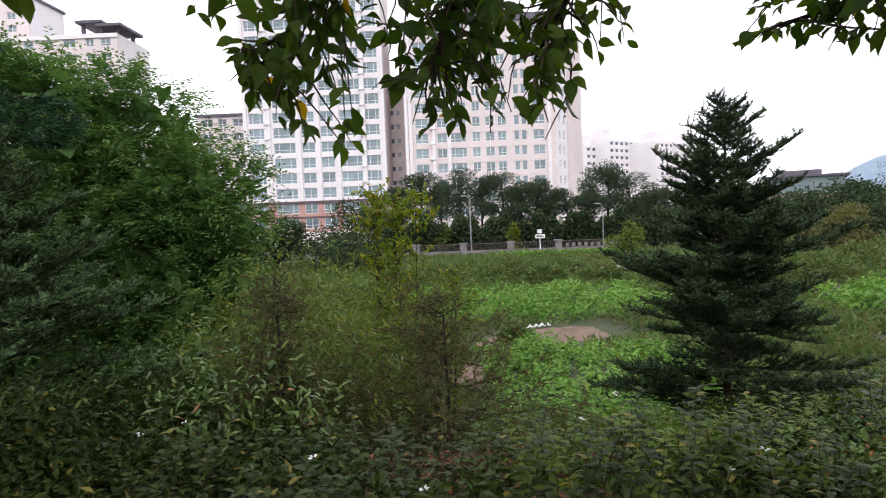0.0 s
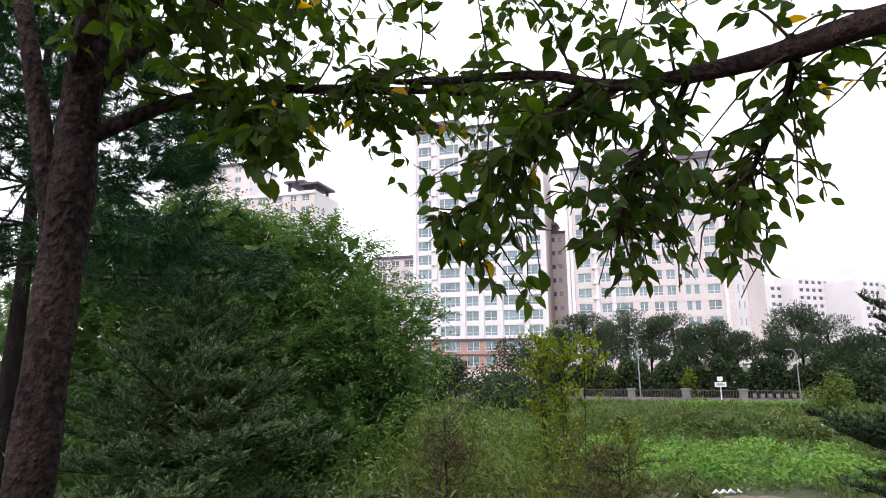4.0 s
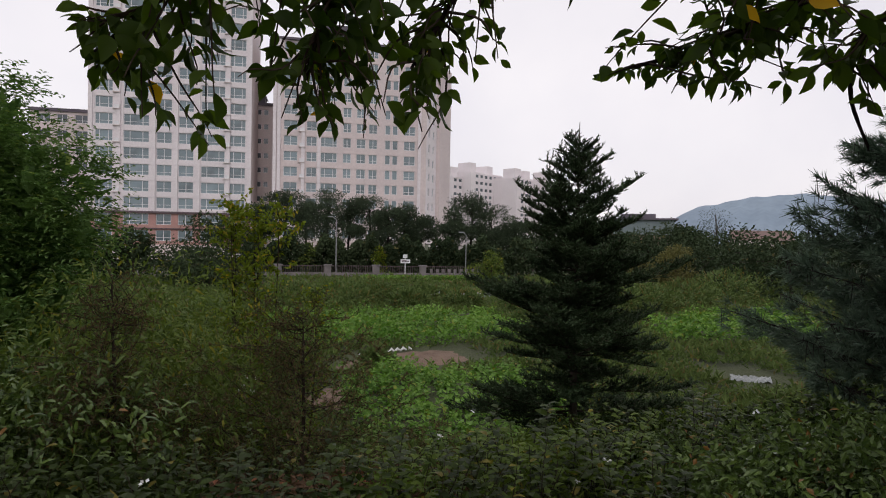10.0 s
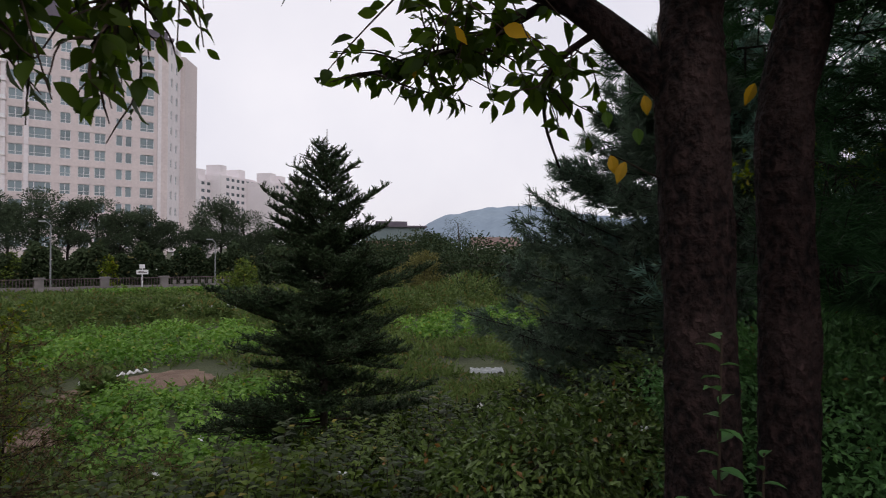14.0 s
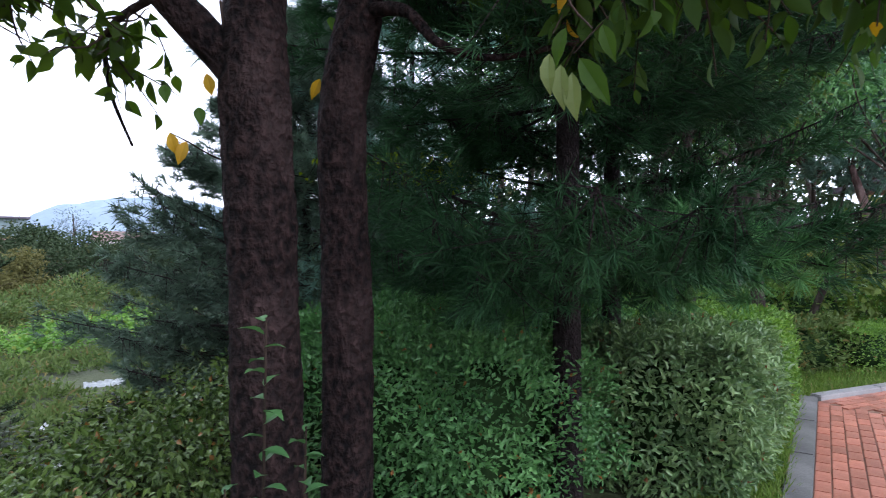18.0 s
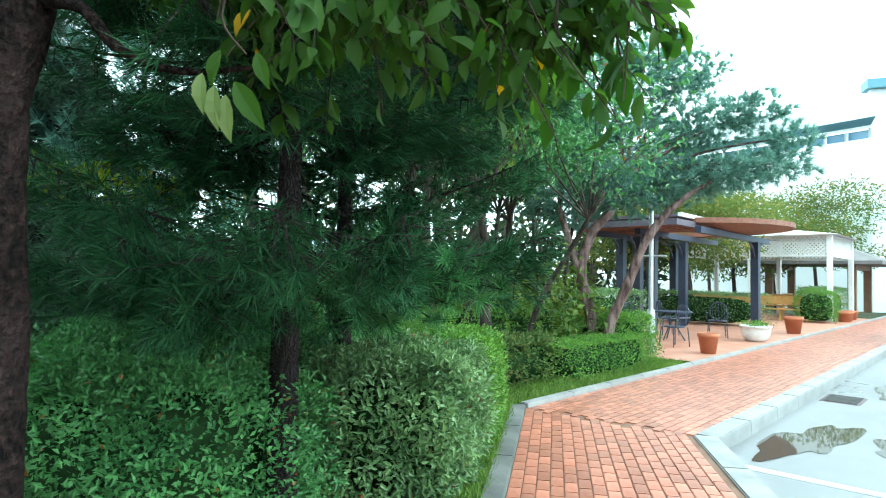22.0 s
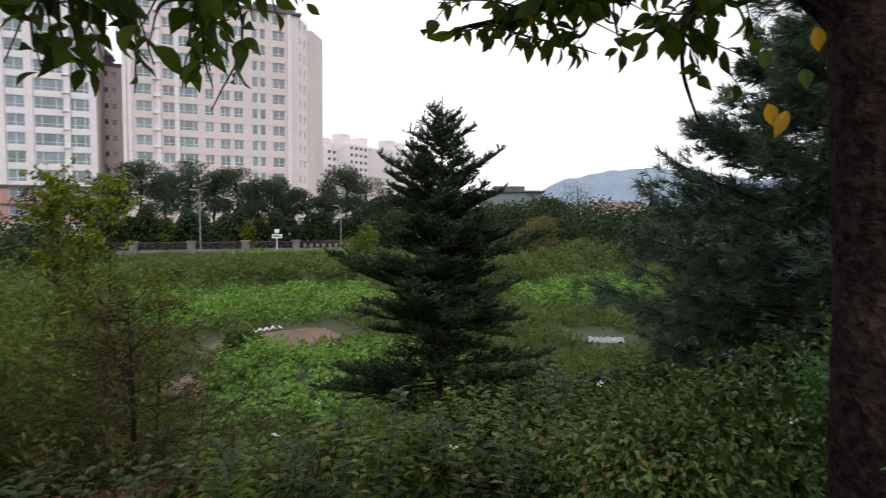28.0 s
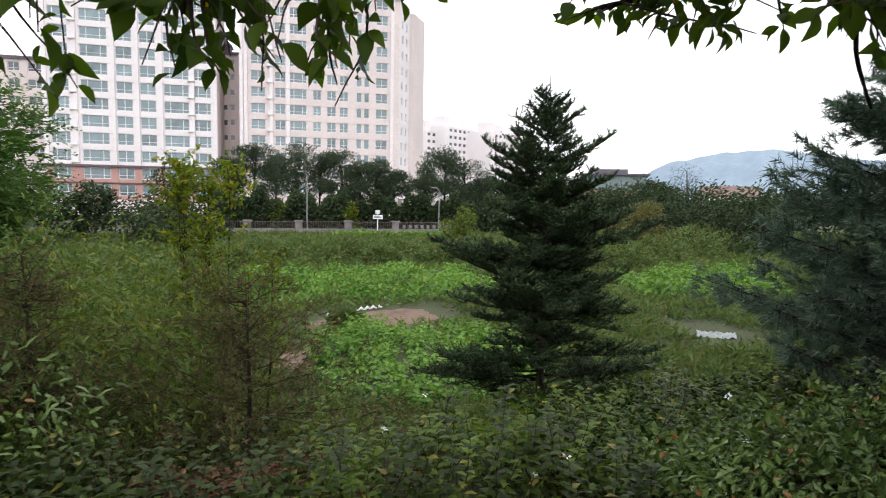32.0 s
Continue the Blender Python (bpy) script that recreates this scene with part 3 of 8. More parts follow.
g = Geo().obox(O2, ux, wy, Z3, 0, 0.35, 0.35, 13, -3.2, 0.3 + FH * H2).obox(O2, ux, wy, Z3, 0, 28.6, 0, 0.9, -3.2, 0.3).obox(O2, ux, wy, Z3, 0.0, 28, 12.6, 13, -3, 37)
part("side_wall", g, M_CREAM_WALL, b2)
zt = 0.3 + FH * H2
g = Geo().obox(O2, ux, wy, Z3, -0.4, 29.4, -0.5, 13.4, zt, zt + 0.4).obox(O2, ux, wy, Z3, 8, 15, 3, 10, zt + 0.4, zt + 4.5).obox(O2, ux, wy, Z3, 21, 28.5, 0.5, 8, zt + 0.4, zt + 1.6)
part("roof", g, M_PURPLE, b2)

# lower link between the two, seen in the gap
b3 = thing("apartment_building", "narrow cream apartment wing with small paired windows", "apartment building", (-14.8, 122, -3.2))
O5 = np.array([-15.6, 122.0, 0.0])
facade(b3, O5, ux, wy, 10.0, -1.5, FH, 10, [(3.2, 4.1), (4.5, 5.4), (7.4, 8.3)], M_CREAM_WALL, h0=1.0, h1=2.1, glass=M_GLASS_DARK, bar=False)
g = Geo().obox(O5, ux, wy, Z3, 0, 10, 9, 9.3, -3.2, 27).obox(O5, ux, wy, Z3, -0.3, 10.3, -0.3, 9.3, 27.0, 27.5).obox(O5, ux, wy, Z3, 1.2, 4.6, 1, 5, 27.5, 29.0)
p5 = O5 + np.array([2.9, 3.0, 0])
g.add([p5 + (-2, -2.3, 29), p5 + (2, -2.3, 29), p5 + (2, 2.3, 29), p5 + (-2, 2.3, 29), p5 + (0, 0, 31.2)], [(0, 1, 4), (1, 2, 4), (2, 3, 4), (3, 0, 4)])
part("roof", g, M_PURPLE, b3)

# blocks to the west
b4 = thing("apartment_building", "cream apartment block with a dark timber-like roof frame", "apartment building", (-74, 116, -3.2))
O6 = np.array([-96.5, 118.0, 0.0])
facade(b4, O6, ux, wy, 31.0, -2.85, FH, 15, [(3, 5), (7, 9.5), (12, 14), (16, 18), (20, 22.5), (24.6, 26.2), (27.6, 29.6)], M_CREAM_WALL, h0=0.8, h1=2.3)
g = Geo().obox(O6, ux, wy, Z3, 30.65, 31, 0.35, 12, -3.2, 39.9).obox(O6, ux, wy, Z3, 0, 31, 12, 12.3, -3.2, 39.9).obox(O6, ux, wy, Z3, 0, 31, 0, 12, 39.9, 40.2).obox(O6, ux, wy, Z3, -0.2, 31.2, -0.25, 0, 39.4, 40.2)
part("side_wall", g, M_WHITE_WALL, b4)
g = Geo()
for a in (23.9, 27.6, 30.6):
    g.obox(O6, ux, wy, Z3, a - 0.3, a + 0.3, 0.5, 1.1, 40.2, 42.4).obox(O6, ux, wy, Z3, a - 0.3, a + 0.3, 6.5, 7.1, 40.2, 42.4)
g.obox(O6, ux, wy, Z3, 23.0, 28.3, -0.5, 8, 42.3, 42.8).obox(O6, ux, wy, Z3, 27.2, 32.2, -0.7, 8, 41.5, 42.0)
part("roof_frame", g, M_PURPLE, b4, "dark roof frame on square posts")
b6 = thing("apartment_building", "taller cream apartment tower behind the lower wing", "apartment building", (-100, 133, -3.2))
O8 = np.array([-122.0, 133.0, 0.0])
facade(b6, O8, ux, wy, 28.5, -2.85, FH, 20, [(4, 6.5), (9, 11.5), (14, 16), (18, 20.5), (23.5, 25.5)], M_CREAM_WALL, h0=0.8, h1=2.3)
part("side_wall", Geo().obox(O8, ux, wy, Z3, 28.15, 28.5, 0.35, 12, -3.2, 54.1).obox(O8, ux, wy, Z3, 0, 28.5, 12, 12.3, -3.2, 54.1), M_WHITE_WALL, b6)
part("roof", Geo().obox(O8, ux, wy, Z3, -0.4, 28.9, -0.5, 12.6, 54.1, 54.7), M_PURPLE, b6)
b5 = thing("apartment_building", "low cream apartment wing with balconies beside the taller block", "apartment building", (-50, 119, -3.2))
O7 = np.array([-51.0, 119.0, 0.0])
facade(b5, O7, ux, wy, 10.5, -2.6, FH, 9, [(1.0, 3.2), (4.2, 6.0), (7.2, 9.6)], M_CREAM_WALL, h0=0.9, h1=2.4, glass=M_GLASS_DARK)
g = Geo().obox(O7, ux, wy, Z3, 0, 10.5, 9, 9.3, -3.2, 23).obox(O7, ux, wy, Z3, -0.3, 10.8, -0.3, 9.3, 23.05, 23.6)
part("roof", g, M_PURPLE, b5)

# far estate on the horizon
for fx, fw, ft, tw in ((50.5, 7, 25.5, 2), (58.0, 17, 27.5, 3), (77, 11, 26, 5), (90, 9, 25, 6)):
    bf = thing("apartment_building", "distant white apartment block with roof boxes", "apartment building", (fx, 225, -4), group="far apartment blocks")
    Of = np.array([fx, 225.0, 0.0])
    uf, wf = unit((0.8, 0.6, 0)), unit((-0.6, 0.8, 0))
    nfl = 10
    cols = []
    q = 3.0 if fw > 9 else 1.0
    while q + 2.0 < fw * 1.25 - 0.5:
        cols.append((q, q + 1.9))
        q += 3.0
    facade(bf, Of, uf, wf, fw * 1.25, ft - nfl * 2.7, 2.7, nfl, cols, M_WHITE_WALL, h0=0.9, h1=2.2, glass=M_GLASS_DARK, bar=False)
    g = Geo().obox(Of, uf, wf, Z3, 0, fw * 1.25, 0.35, 12, ft, ft + 0.4).obox(Of, uf, wf, Z3, 0, 0.4, 0.35, 12, -4, ft).obox(Of, uf, wf, Z3, 1.5, 5.5, 2, 8, ft + 0.4, ft + 4.2)
    if fw > 9:
        g.obox(Of, uf, wf, Z3, fw * 0.75, fw * 0.75 + 4, 2, 8, ft + 0.4, ft + 3.8)
    part("side_wall", g, M_WHITE_WALL, bf)

# green-roofed hall and red-roofed shed
M_TEAL = surface("teal_panel", (0.15, 0.20, 0.21), (0.20, 0.25, 0.26), 0.6, 0.3, 4.0)
hall = thing("hall", "long low hall with teal upper wall and brick base", "building", (90, 168, -4))
Oh = np.array([86.5, 165.0, 0.0])
uh, wh = unit((0.85, -0.5, 0)), unit((0.5, 0.85, 0))
part("brick_wall", Geo().obox(Oh, uh, wh, Z3, 0, 18, 0, 14, -4, 3.6), M_PINK_WALL, hall)
part("upper_wall", Geo().obox(Oh, uh, wh, Z3, -0.3, 18.3, -0.3, 14, 3.6, 8.0), M_TEAL, hall, "teal panelled upper wall")
g = Geo().obox(Oh, uh, wh, Z3, -1.2, 19.2, -1.2, 15, 8.0, 8.5).obox(Oh, uh, wh, Z3, 3, 13, 2, 10, 8.5, 9.9)
part("roof", g, M_PURPLE, hall)
shed = thing("shed", "far low building with a dull red roof", "building", (124, 158, -4))
Os = np.array([124.0, 158.0, 0.0])
part("wall", Geo().obox(Os, uh, wh, Z3, 0, 16, 0, 9, -4, 2.6), M_CREAM_WALL, shed)
o = Os
g = Geo().add([o + uh * a + wh * c + Z3 * h for a, c, h in ((-0.5, -0.6, 2.6), (16.5, -0.6, 2.6), (16.5, 9.6, 2.6), (-0.5, 9.6, 2.6), (-0.5, 4.5, 5.6), (16.5, 4.5, 5.6))], [(0, 1, 5, 4), (2, 3, 4, 5)])
g.add([o + uh * a + wh * c + Z3 * h for a, c, h in ((-0.5, -0.6, 2.6), (-0.5, 9.6, 2.6), (-0.5, 4.5, 5.6), (16.5, -0.6, 2.6), (16.5, 9.6, 2.6), (16.5, 4.5, 5.6))], [(0, 2, 1), (3, 4, 5)])
part("roof", g, surface("red_roof", (0.15, 0.095, 0.085), (0.20, 0.13, 0.115), 0.7, 0.5, 5.0), shed)

# hill: distance haze is painted in as its blue-grey colour
M_HILL = surface("hazed_wooded_hill", (0.19, 0.25, 0.32), (0.24, 0.31, 0.38), 1.0, 0.006, 0.06, bumps=0.0)
ha = np.linspace(24, 95, 140)
hh = np.interp(ha, [24, 31, 33, 35, 37.5, 40, 44, 47, 52, 60, 70, 80, 95], [0, 0.6, 2.0, 3.1, 3.6, 4.05, 4.2, 3.6, 3.0, 3.6, 2.6, 3.2, 1.5])
hh = hh + 0.05 * np.sin(ha * 9) + 0.04 * np.sin(ha * 23 + 1)
crest = np.stack([1500 * np.sin(np.radians(ha)), 1500 * np.cos(np.radians(ha)), 1.6 + 1500 * np.tan(np.radians(hh))], -1)
foot = np.stack([1150 * np.sin(np.radians(ha)), 1150 * np.cos(np.radians(ha)), np.full_like(ha, -10.0)], -1)
mid = (crest + foot) / 2 + np.stack([np.zeros_like(ha), np.zeros_like(ha), 8 * np.sin(ha * 3)], -1)
k = len(ha)
ii = np.arange(k - 1)
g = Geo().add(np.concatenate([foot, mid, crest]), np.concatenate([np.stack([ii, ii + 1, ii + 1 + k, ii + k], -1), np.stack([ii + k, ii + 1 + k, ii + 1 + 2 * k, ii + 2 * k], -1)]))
whole("backdrop", g, M_HILL, "wooded hill far on the horizon, blue-grey haze in its colour", "hill", smooth=True, kind="structure")

# ---- fence, far road edge, lamps and sign ----
FY = 74.0
fence = thing("fence", "low stone wall with pillars and dark railings along the far road", "fence", (0, FY, -3.6))
zf = -3.45
M_STONE = surface("pale_stone", (0.15, 0.135, 0.135), (0.22, 0.20, 0.20), 0.8, 1.0, 8.0)
part("low_wall", Geo().box(-60, FY, zf - 0.4, 21, FY + 0.3, zf + 0.42), M_STONE, fence)
for k in range(13):
    x = 13.0 - 5.95 * k
    g = Geo().box(x - 0.42, FY - 0.2, zf - 0.4, x + 0.42, FY + 0.5, zf + 1.25).box(x - 0.52, FY - 0.3, zf + 1.25, x + 0.52, FY + 0.6, zf + 1.42)
    part("pillar", g, M_STONE, fence)
bar_mesh = Geo().box(-0.025, 0.13, 0.42, 0.025, 0.17, 1.3).mesh("railing_bar")
bar_mesh.materials.append(M_TRIM)
for k in range(230):
    o = new("railing_bar", bar_mesh)
    o.parent = fence
    o.location = Vector((-45 + k * 0.285, FY, zf)) - fence.location
part("rail", Geo().box(-60, FY + 0.11, zf + 1.22, 21, FY + 0.19, zf + 1.28), M_TRIM, fence)


for k in range(9):
    part("letter_bar", Geo().box(13.9 + k * 0.78, FY - 0.06, zf + 0.5, 14.3 + k * 0.78, FY - 0.01, zf + 0.95), M_STONE, fence, "pale bar in place of a raised letter")


M_POST = surface("weathered_grey_steel", (0.20, 0.21, 0.22), (0.27, 0.28, 0.29), 0.5, 1.0, 8.0, bumps=0.0)


def street_lamp(x, y, z, h, arm):
    s = thing("street_lamp", "tall grey street lamp behind the far fence", "street lamp", (x, y, z), group="far street lamps")
    part("pole", Geo().tube([(x, y, z), (x, y, z + h * 0.2), (x, y, z + h)], [0.11, 0.08, 0.055], 10), M_POST, s)
    part("arm", Geo().tube([(x, y, z + h), (x + arm * 0.5, y - 0.2, z + h + 0.35), (x + arm, y - 0.3, z + h + 0.4)], 0.05, 8), M_POST, s)
    part("lamp_head", Geo().box(x + arm - 0.3, y - 0.45, z + h + 0.33, x + arm + 0.35, y - 0.15, z + h + 0.47), M_POST, s)


street_lamp(2.1, 75.0, -3.7, 7.2, -0.8)
street_lamp(19.0, 75.5, -3.7, 5.6, -0.8)
sign = thing("sign", "white rectangular sign with unreadable dark lettering on a grey post", "sign", (10.6, 73.2, -3.7))
part("post", Geo().tube([(10.6, 73.2, -3.8), (10.6, 73.2, -0.8)], 0.06, 8), M_FRAME, sign)
sb = part("board", Geo().box(10.0, 73.05, -1.75, 11.2, 73.12, -1.25).box(10.3, 73.05, -1.1, 10.85, 73.12, -0.65), M_FRAME, sign, "white board")
part("lettering", Geo().box(10.15, 73.03, -1.58, 11.05, 73.045, -1.5).box(10.15, 73.03, -1.45, 10.8, 73.045, -1.38), M_TRIM, sb, "dark bars of writing")

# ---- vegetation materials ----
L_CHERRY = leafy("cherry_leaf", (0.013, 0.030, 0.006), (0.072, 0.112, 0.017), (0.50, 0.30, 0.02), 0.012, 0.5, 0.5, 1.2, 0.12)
# brighter copy of the cherry leaf: light shining through is in its colour
L_CHERRY_LIT = leafy("cherry_leaf_lit", (0.022, 0.052, 0.010), (0.085, 0.150, 0.028), (0.50, 0.30, 0.02), 0.006, 0.5, 0.45, 1.5, 0.1)
L_FIR2 = leafy("pale_tipped_fir_needle", (0.024, 0.056, 0.022), (0.180, 0.270, 0.115), None, 0, 0.6, 0.0, 2.5, 0.1)
L_FRESH = leafy("fresh_weed_leaf", (0.035, 0.066, 0.010), (0.125, 0.180, 0.028), (0.20, 0.18, 0.03), 0.04, 0.5, 0.25, 2.0, 0.12)
L_WPINE2 = leafy("pale_blue_green_needle", (0.062, 0.125, 0.098), (0.237, 0.375, 0.300), None, 0, 0.5, 0.35, 1.6)
L_FIR = leafy("fir_needle", (0.012, 0.028, 0.013), (0.082, 0.128, 0.060), None, 0, 0.6, 0.0, 2.5, 0.1)
L_PINE = leafy("long_pine_needle", (0.006, 0.023, 0.010), (0.060, 0.149, 0.057), None, 0, 0.5, 0.08, 1.8, 0.12)
# brighter needles for the lit tufts; the light is put into the colour
L_PINE_LIT = leafy("lit_pine_needle", (0.042, 0.126, 0.041), (0.168, 0.348, 0.120), None, 0, 0.5, 0.15, 1.8, 0.2)
L_WPINE = leafy("blue_green_pine_needle", (0.036, 0.066, 0.044), (0.155, 0.215, 0.152), None, 0, 0.5, 0.15, 1.6, 0.1)
L_BANK2 = leafy("glossy_bank_leaf", (0.018, 0.043, 0.010), (0.138, 0.204, 0.048), (0.20, 0.10, 0.03), 0.02, 0.35, 0.12, 2.2, 0.3)
L_PINE_FAR = leafy("red_pine_needle", (0.024, 0.040, 0.022), (0.066, 0.094, 0.050), None, 0, 0.6, 0.05)
L_PINNATE = leafy("feathery_leaf", (0.030, 0.072, 0.020), (0.155, 0.250, 0.074), (0.18, 0.24, 0.06), 0.05, 0.5, 0.28, 1.2, 0.1)
L_BUSH = leafy("shrub_leaf", (0.032, 0.058, 0.011), (0.160, 0.215, 0.048), (0.19, 0.19, 0.03), 0.06, 0.5, 0.25, 2.0, 0.12)
L_SAPLING = leafy("yellow_green_leaf", (0.07, 0.105, 0.012), (0.17, 0.22, 0.025), (0.26, 0.22, 0.03), 0.1, 0.5, 0.4)
L_HEDGE = leafy("hedge_leaf", (0.036, 0.096, 0.019), (0.216, 0.360, 0.066), (0.20, 0.14, 0.04), 0.012, 0.4, 0.25, 2.0, 0.3)
# dark leaf tone for the bank; shade from the trees is in the colour
L_BANK_SHADE = leafy("shaded_bank_leaf", (0.005, 0.012, 0.002), (0.042, 0.066, 0.011), (0.15, 0.13, 0.03), 0.02, 0.45, 0.08, 2.2, 0.12)
L_EVER = leafy("evergreen_leaf", (0.035, 0.080, 0.030), (0.250, 0.362, 0.144), (0.20, 0.07, 0.03), 0.006, 0.35, 0.2, 2.0, 0.35)
L_SHRUB = leafy("shrub_mass_leaf", (0.022, 0.076, 0.024), (0.155, 0.317, 0.101), (0.22, 0.10, 0.03), 0.008, 0.4, 0.2, 1.6, 0.25)
L_CROP = leafy("crop_leaf", (0.046, 0.118, 0.020), (0.195, 0.330, 0.074), (0.20, 0.24, 0.05), 0.05, 0.5, 0.28, 0.6, 0.12)
L_GRASS = leafy("grass_blade", (0.046, 0.076, 0.020), (0.150, 0.200, 0.066), (0.14, 0.12, 0.05), 0.08, 0.6, 0.22, 0.35, 0.1)
L_WEED = leafy("weed_leaf", (0.036, 0.066, 0.018), (0.138, 0.186, 0.062), (0.14, 0.12, 0.04), 0.08, 0.55, 0.22, 0.35, 0.1)
L_FAR = leafy("far_tree_leaf", (0.024, 0.040, 0.020), (0.056, 0.078, 0.038), (0.09, 0.085, 0.035), 0.03, 0.6, 0.1, 0.1, 0.05)
L_WILLOW = leafy("pale_yellow_leaf", (0.085, 0.085, 0.03), (0.17, 0.16, 0.06), None, 0, 0.6, 0.3, 0.3)
L_LIGHT = leafy("light_green_leaf", (0.06, 0.085, 0.022), (0.15, 0.185, 0.055), (0.24, 0.20, 0.06), 0.1, 0.6, 0.35, 0.4)
L_BROWN = leafy("dry_twig_needle", (0.07, 0.052, 0.025), (0.17, 0.125, 0.058), (0.085, 0.125, 0.036), 0.4, 0.8, 0.2)
B_CHERRY = bark("cherry_bark", (0.0035, 0.0026, 0.0028), (0.040, 0.0235, 0.0215), 36.0, 0.03, 0.0, 0.75)
B_PINE = bark("pine_bark", (0.012, 0.009, 0.009), (0.050, 0.036, 0.036), 18.0, 0.016, 46.0)
B_RED = bark("red_pine_bark", (0.060, 0.036, 0.032), (0.20, 0.135, 0.125), 14.0, 0.02)
B_GREY = bark("grey_bark", (0.022, 0.017, 0.014), (0.075, 0.058, 0.050), 12.0)
B_TWIG = bark("brown_twig", (0.016, 0.011, 0.008), (0.045, 0.03, 0.022), 20.0, 0.003)
# solid filling of the hedges; shade between inner leaves is its dark colour
M_CORE = surface("shaded_hedge_core", (0.012, 0.026, 0.009), (0.030, 0.056, 0.020), 1.0, 6.0, 40.0)
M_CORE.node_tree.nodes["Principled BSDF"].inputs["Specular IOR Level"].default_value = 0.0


def curve(pts, n):
    """Smooth polyline through the points."""
    p = np.asarray(pts, float)
    t = np.linspace(0, len(p) - 1, n)
    i = np.clip(t.astype(int), 0, len(p) - 2)
    f = (t - i)[:, None]
    a, b, c, d = p[np.clip(i - 1, 0, None)], p[i], p[i + 1], p[np.clip(i + 2, None, len(p) - 1)]
    return 0.5 * (2 * b + (c - a) * f + (2 * a - 5 * b + 4 * c - d) * f ** 2 + (3 * b - a - 3 * c + d) * f ** 3)


# ---- the cherry trees by the path: stems, limbs and hanging leaves ----
EDGE_AZ = [-75, -60, -47, -41, -38, -33, -28, -26, -24, -19, -15, -12.5, -11, -9, -5, -1, 3, 6, 9, 10.5, 13, 19, 21, 21.8, 22.6, 27, 30, 36, 41, 44, 48, 51, 53, 60, 68, 71, 74, 78, 82, 88, 94, 99, 104, 109, 112, 120]
EDGE_EL = [24, 23, 22, 20, 17, 18.5, 21, 18, 14, 8, 4, 2, 1.5, 5.5, 8, 8.5, 7.5, 5.5, 9, 15, 14, 13.5, 17.5, 23, 13.5, 14.5, 12, 11, 12.5, 9.5, 5, 5, 24, 24, 20, 13.5, 11, 13, 12.5, 14, 14.5, 12, 11.5, 12.5, 17, 30]


def above_edge(P, o=(0.15, -0.1, 1.57), more=0.0):
    d = P - np.asarray(o)
    d = np.where((P[:, 1] < 1.0)[:, None], P - np.array([0.42, -0.4, 1.53]), d)
    az = np.degrees(np.arctan2(d[:, 0], d[:, 1]))
    el = np.degrees(np.arctan2(d[:, 2], np.hypot(d[:, 0], d[:, 1])))
    return el > np.interp(az, EDGE_AZ, EDGE_EL) + more


def leafy_limb(twigs, crown, pts, radii, n_side, reach, drop, leaf=0.085, seed=0, start=0.15, slim=0.52, hang=0.55, shape=OVAL):
    """Side twigs along a limb, with leaves hung alternately on them."""
    r = np.random.default_rng(seed)
    c = curve(pts, 40)
    for k in range(n_side):
        s = r.uniform(start, 1.0)
        p = c[min(39, int(s * 39))]
        ahead = unit(c[min(39, int(s * 39) + 1)] - c[max(0, int(s * 39) - 1)])
        d = unit(ahead * r.uniform(0.1, 0.8) + unit(r.normal(size=3)) * (1, 1, 0.55) + (0, 0, drop * r.uniform(-1.2, 0.3)))
        ln = reach * r.uniform(0.45, 1.2)
        m = 9
        t = np.linspace(0, 1, m)[:, None]
        bend = unit(r.normal(size=3)) * 0.2 * ln
        q = p + d * ln * t + bend * np.sin(t * 5) * t - np.array([0, 0, 0.32 * drop * ln]) * t ** 2
        more = 4.5 * r.uniform() ** 2 - 0.3
        ok = above_edge(q, more=more)
        if not ok[:3].all():
            continue
        last = m if ok.all() else max(3, int(np.argmin(ok)))
        q = q[:last]
        twigs.tube(q, np.linspace(0.0055, 0.0018, len(q)), 4, cap=False)
        cnt = int(ln * last / m / 0.037)
        ti = r.uniform(0.12, 1, cnt) * (len(q) - 1)
        base = np.stack([np.interp(ti, np.arange(len(q)), q[:, a]) for a in range(3)], -1)
        ld = unit(r.normal(size=(cnt, 3)) * (0.8, 0.8, 0.35) + d * 0.35 + (0, 0, -hang))
        base = base + ld * 0.012
        sz = leaf * r.uniform(0.6, 1.25, cnt)
        keep = above_edge(base + ld * sz[:, None] * 0.8, more=more - 0.8)
        leaves(crown, base[keep], ld[keep], sz[keep], (sz * r.uniform(0.95, 1.2, cnt))[keep] * slim, shape, r.normal(size=(keep.sum(), 3)) * 0.8 + (0, 0, 0.8))


def stem(g, pts, radii, seg=14, n=26, rough=0.05):
    p = curve(pts, n)
    rr = np.interp(np.linspace(0, 1, n), np.linspace(0, 1, len(radii)), radii)
    rr = rr * (1 + rough * 0.8 * np.sin(np.linspace(0, 1, n) * 37 + radii[0] * 90) * np.sin(np.linspace(0, 1, n) * 13))
    g.tube(p, rr, seg, rough)


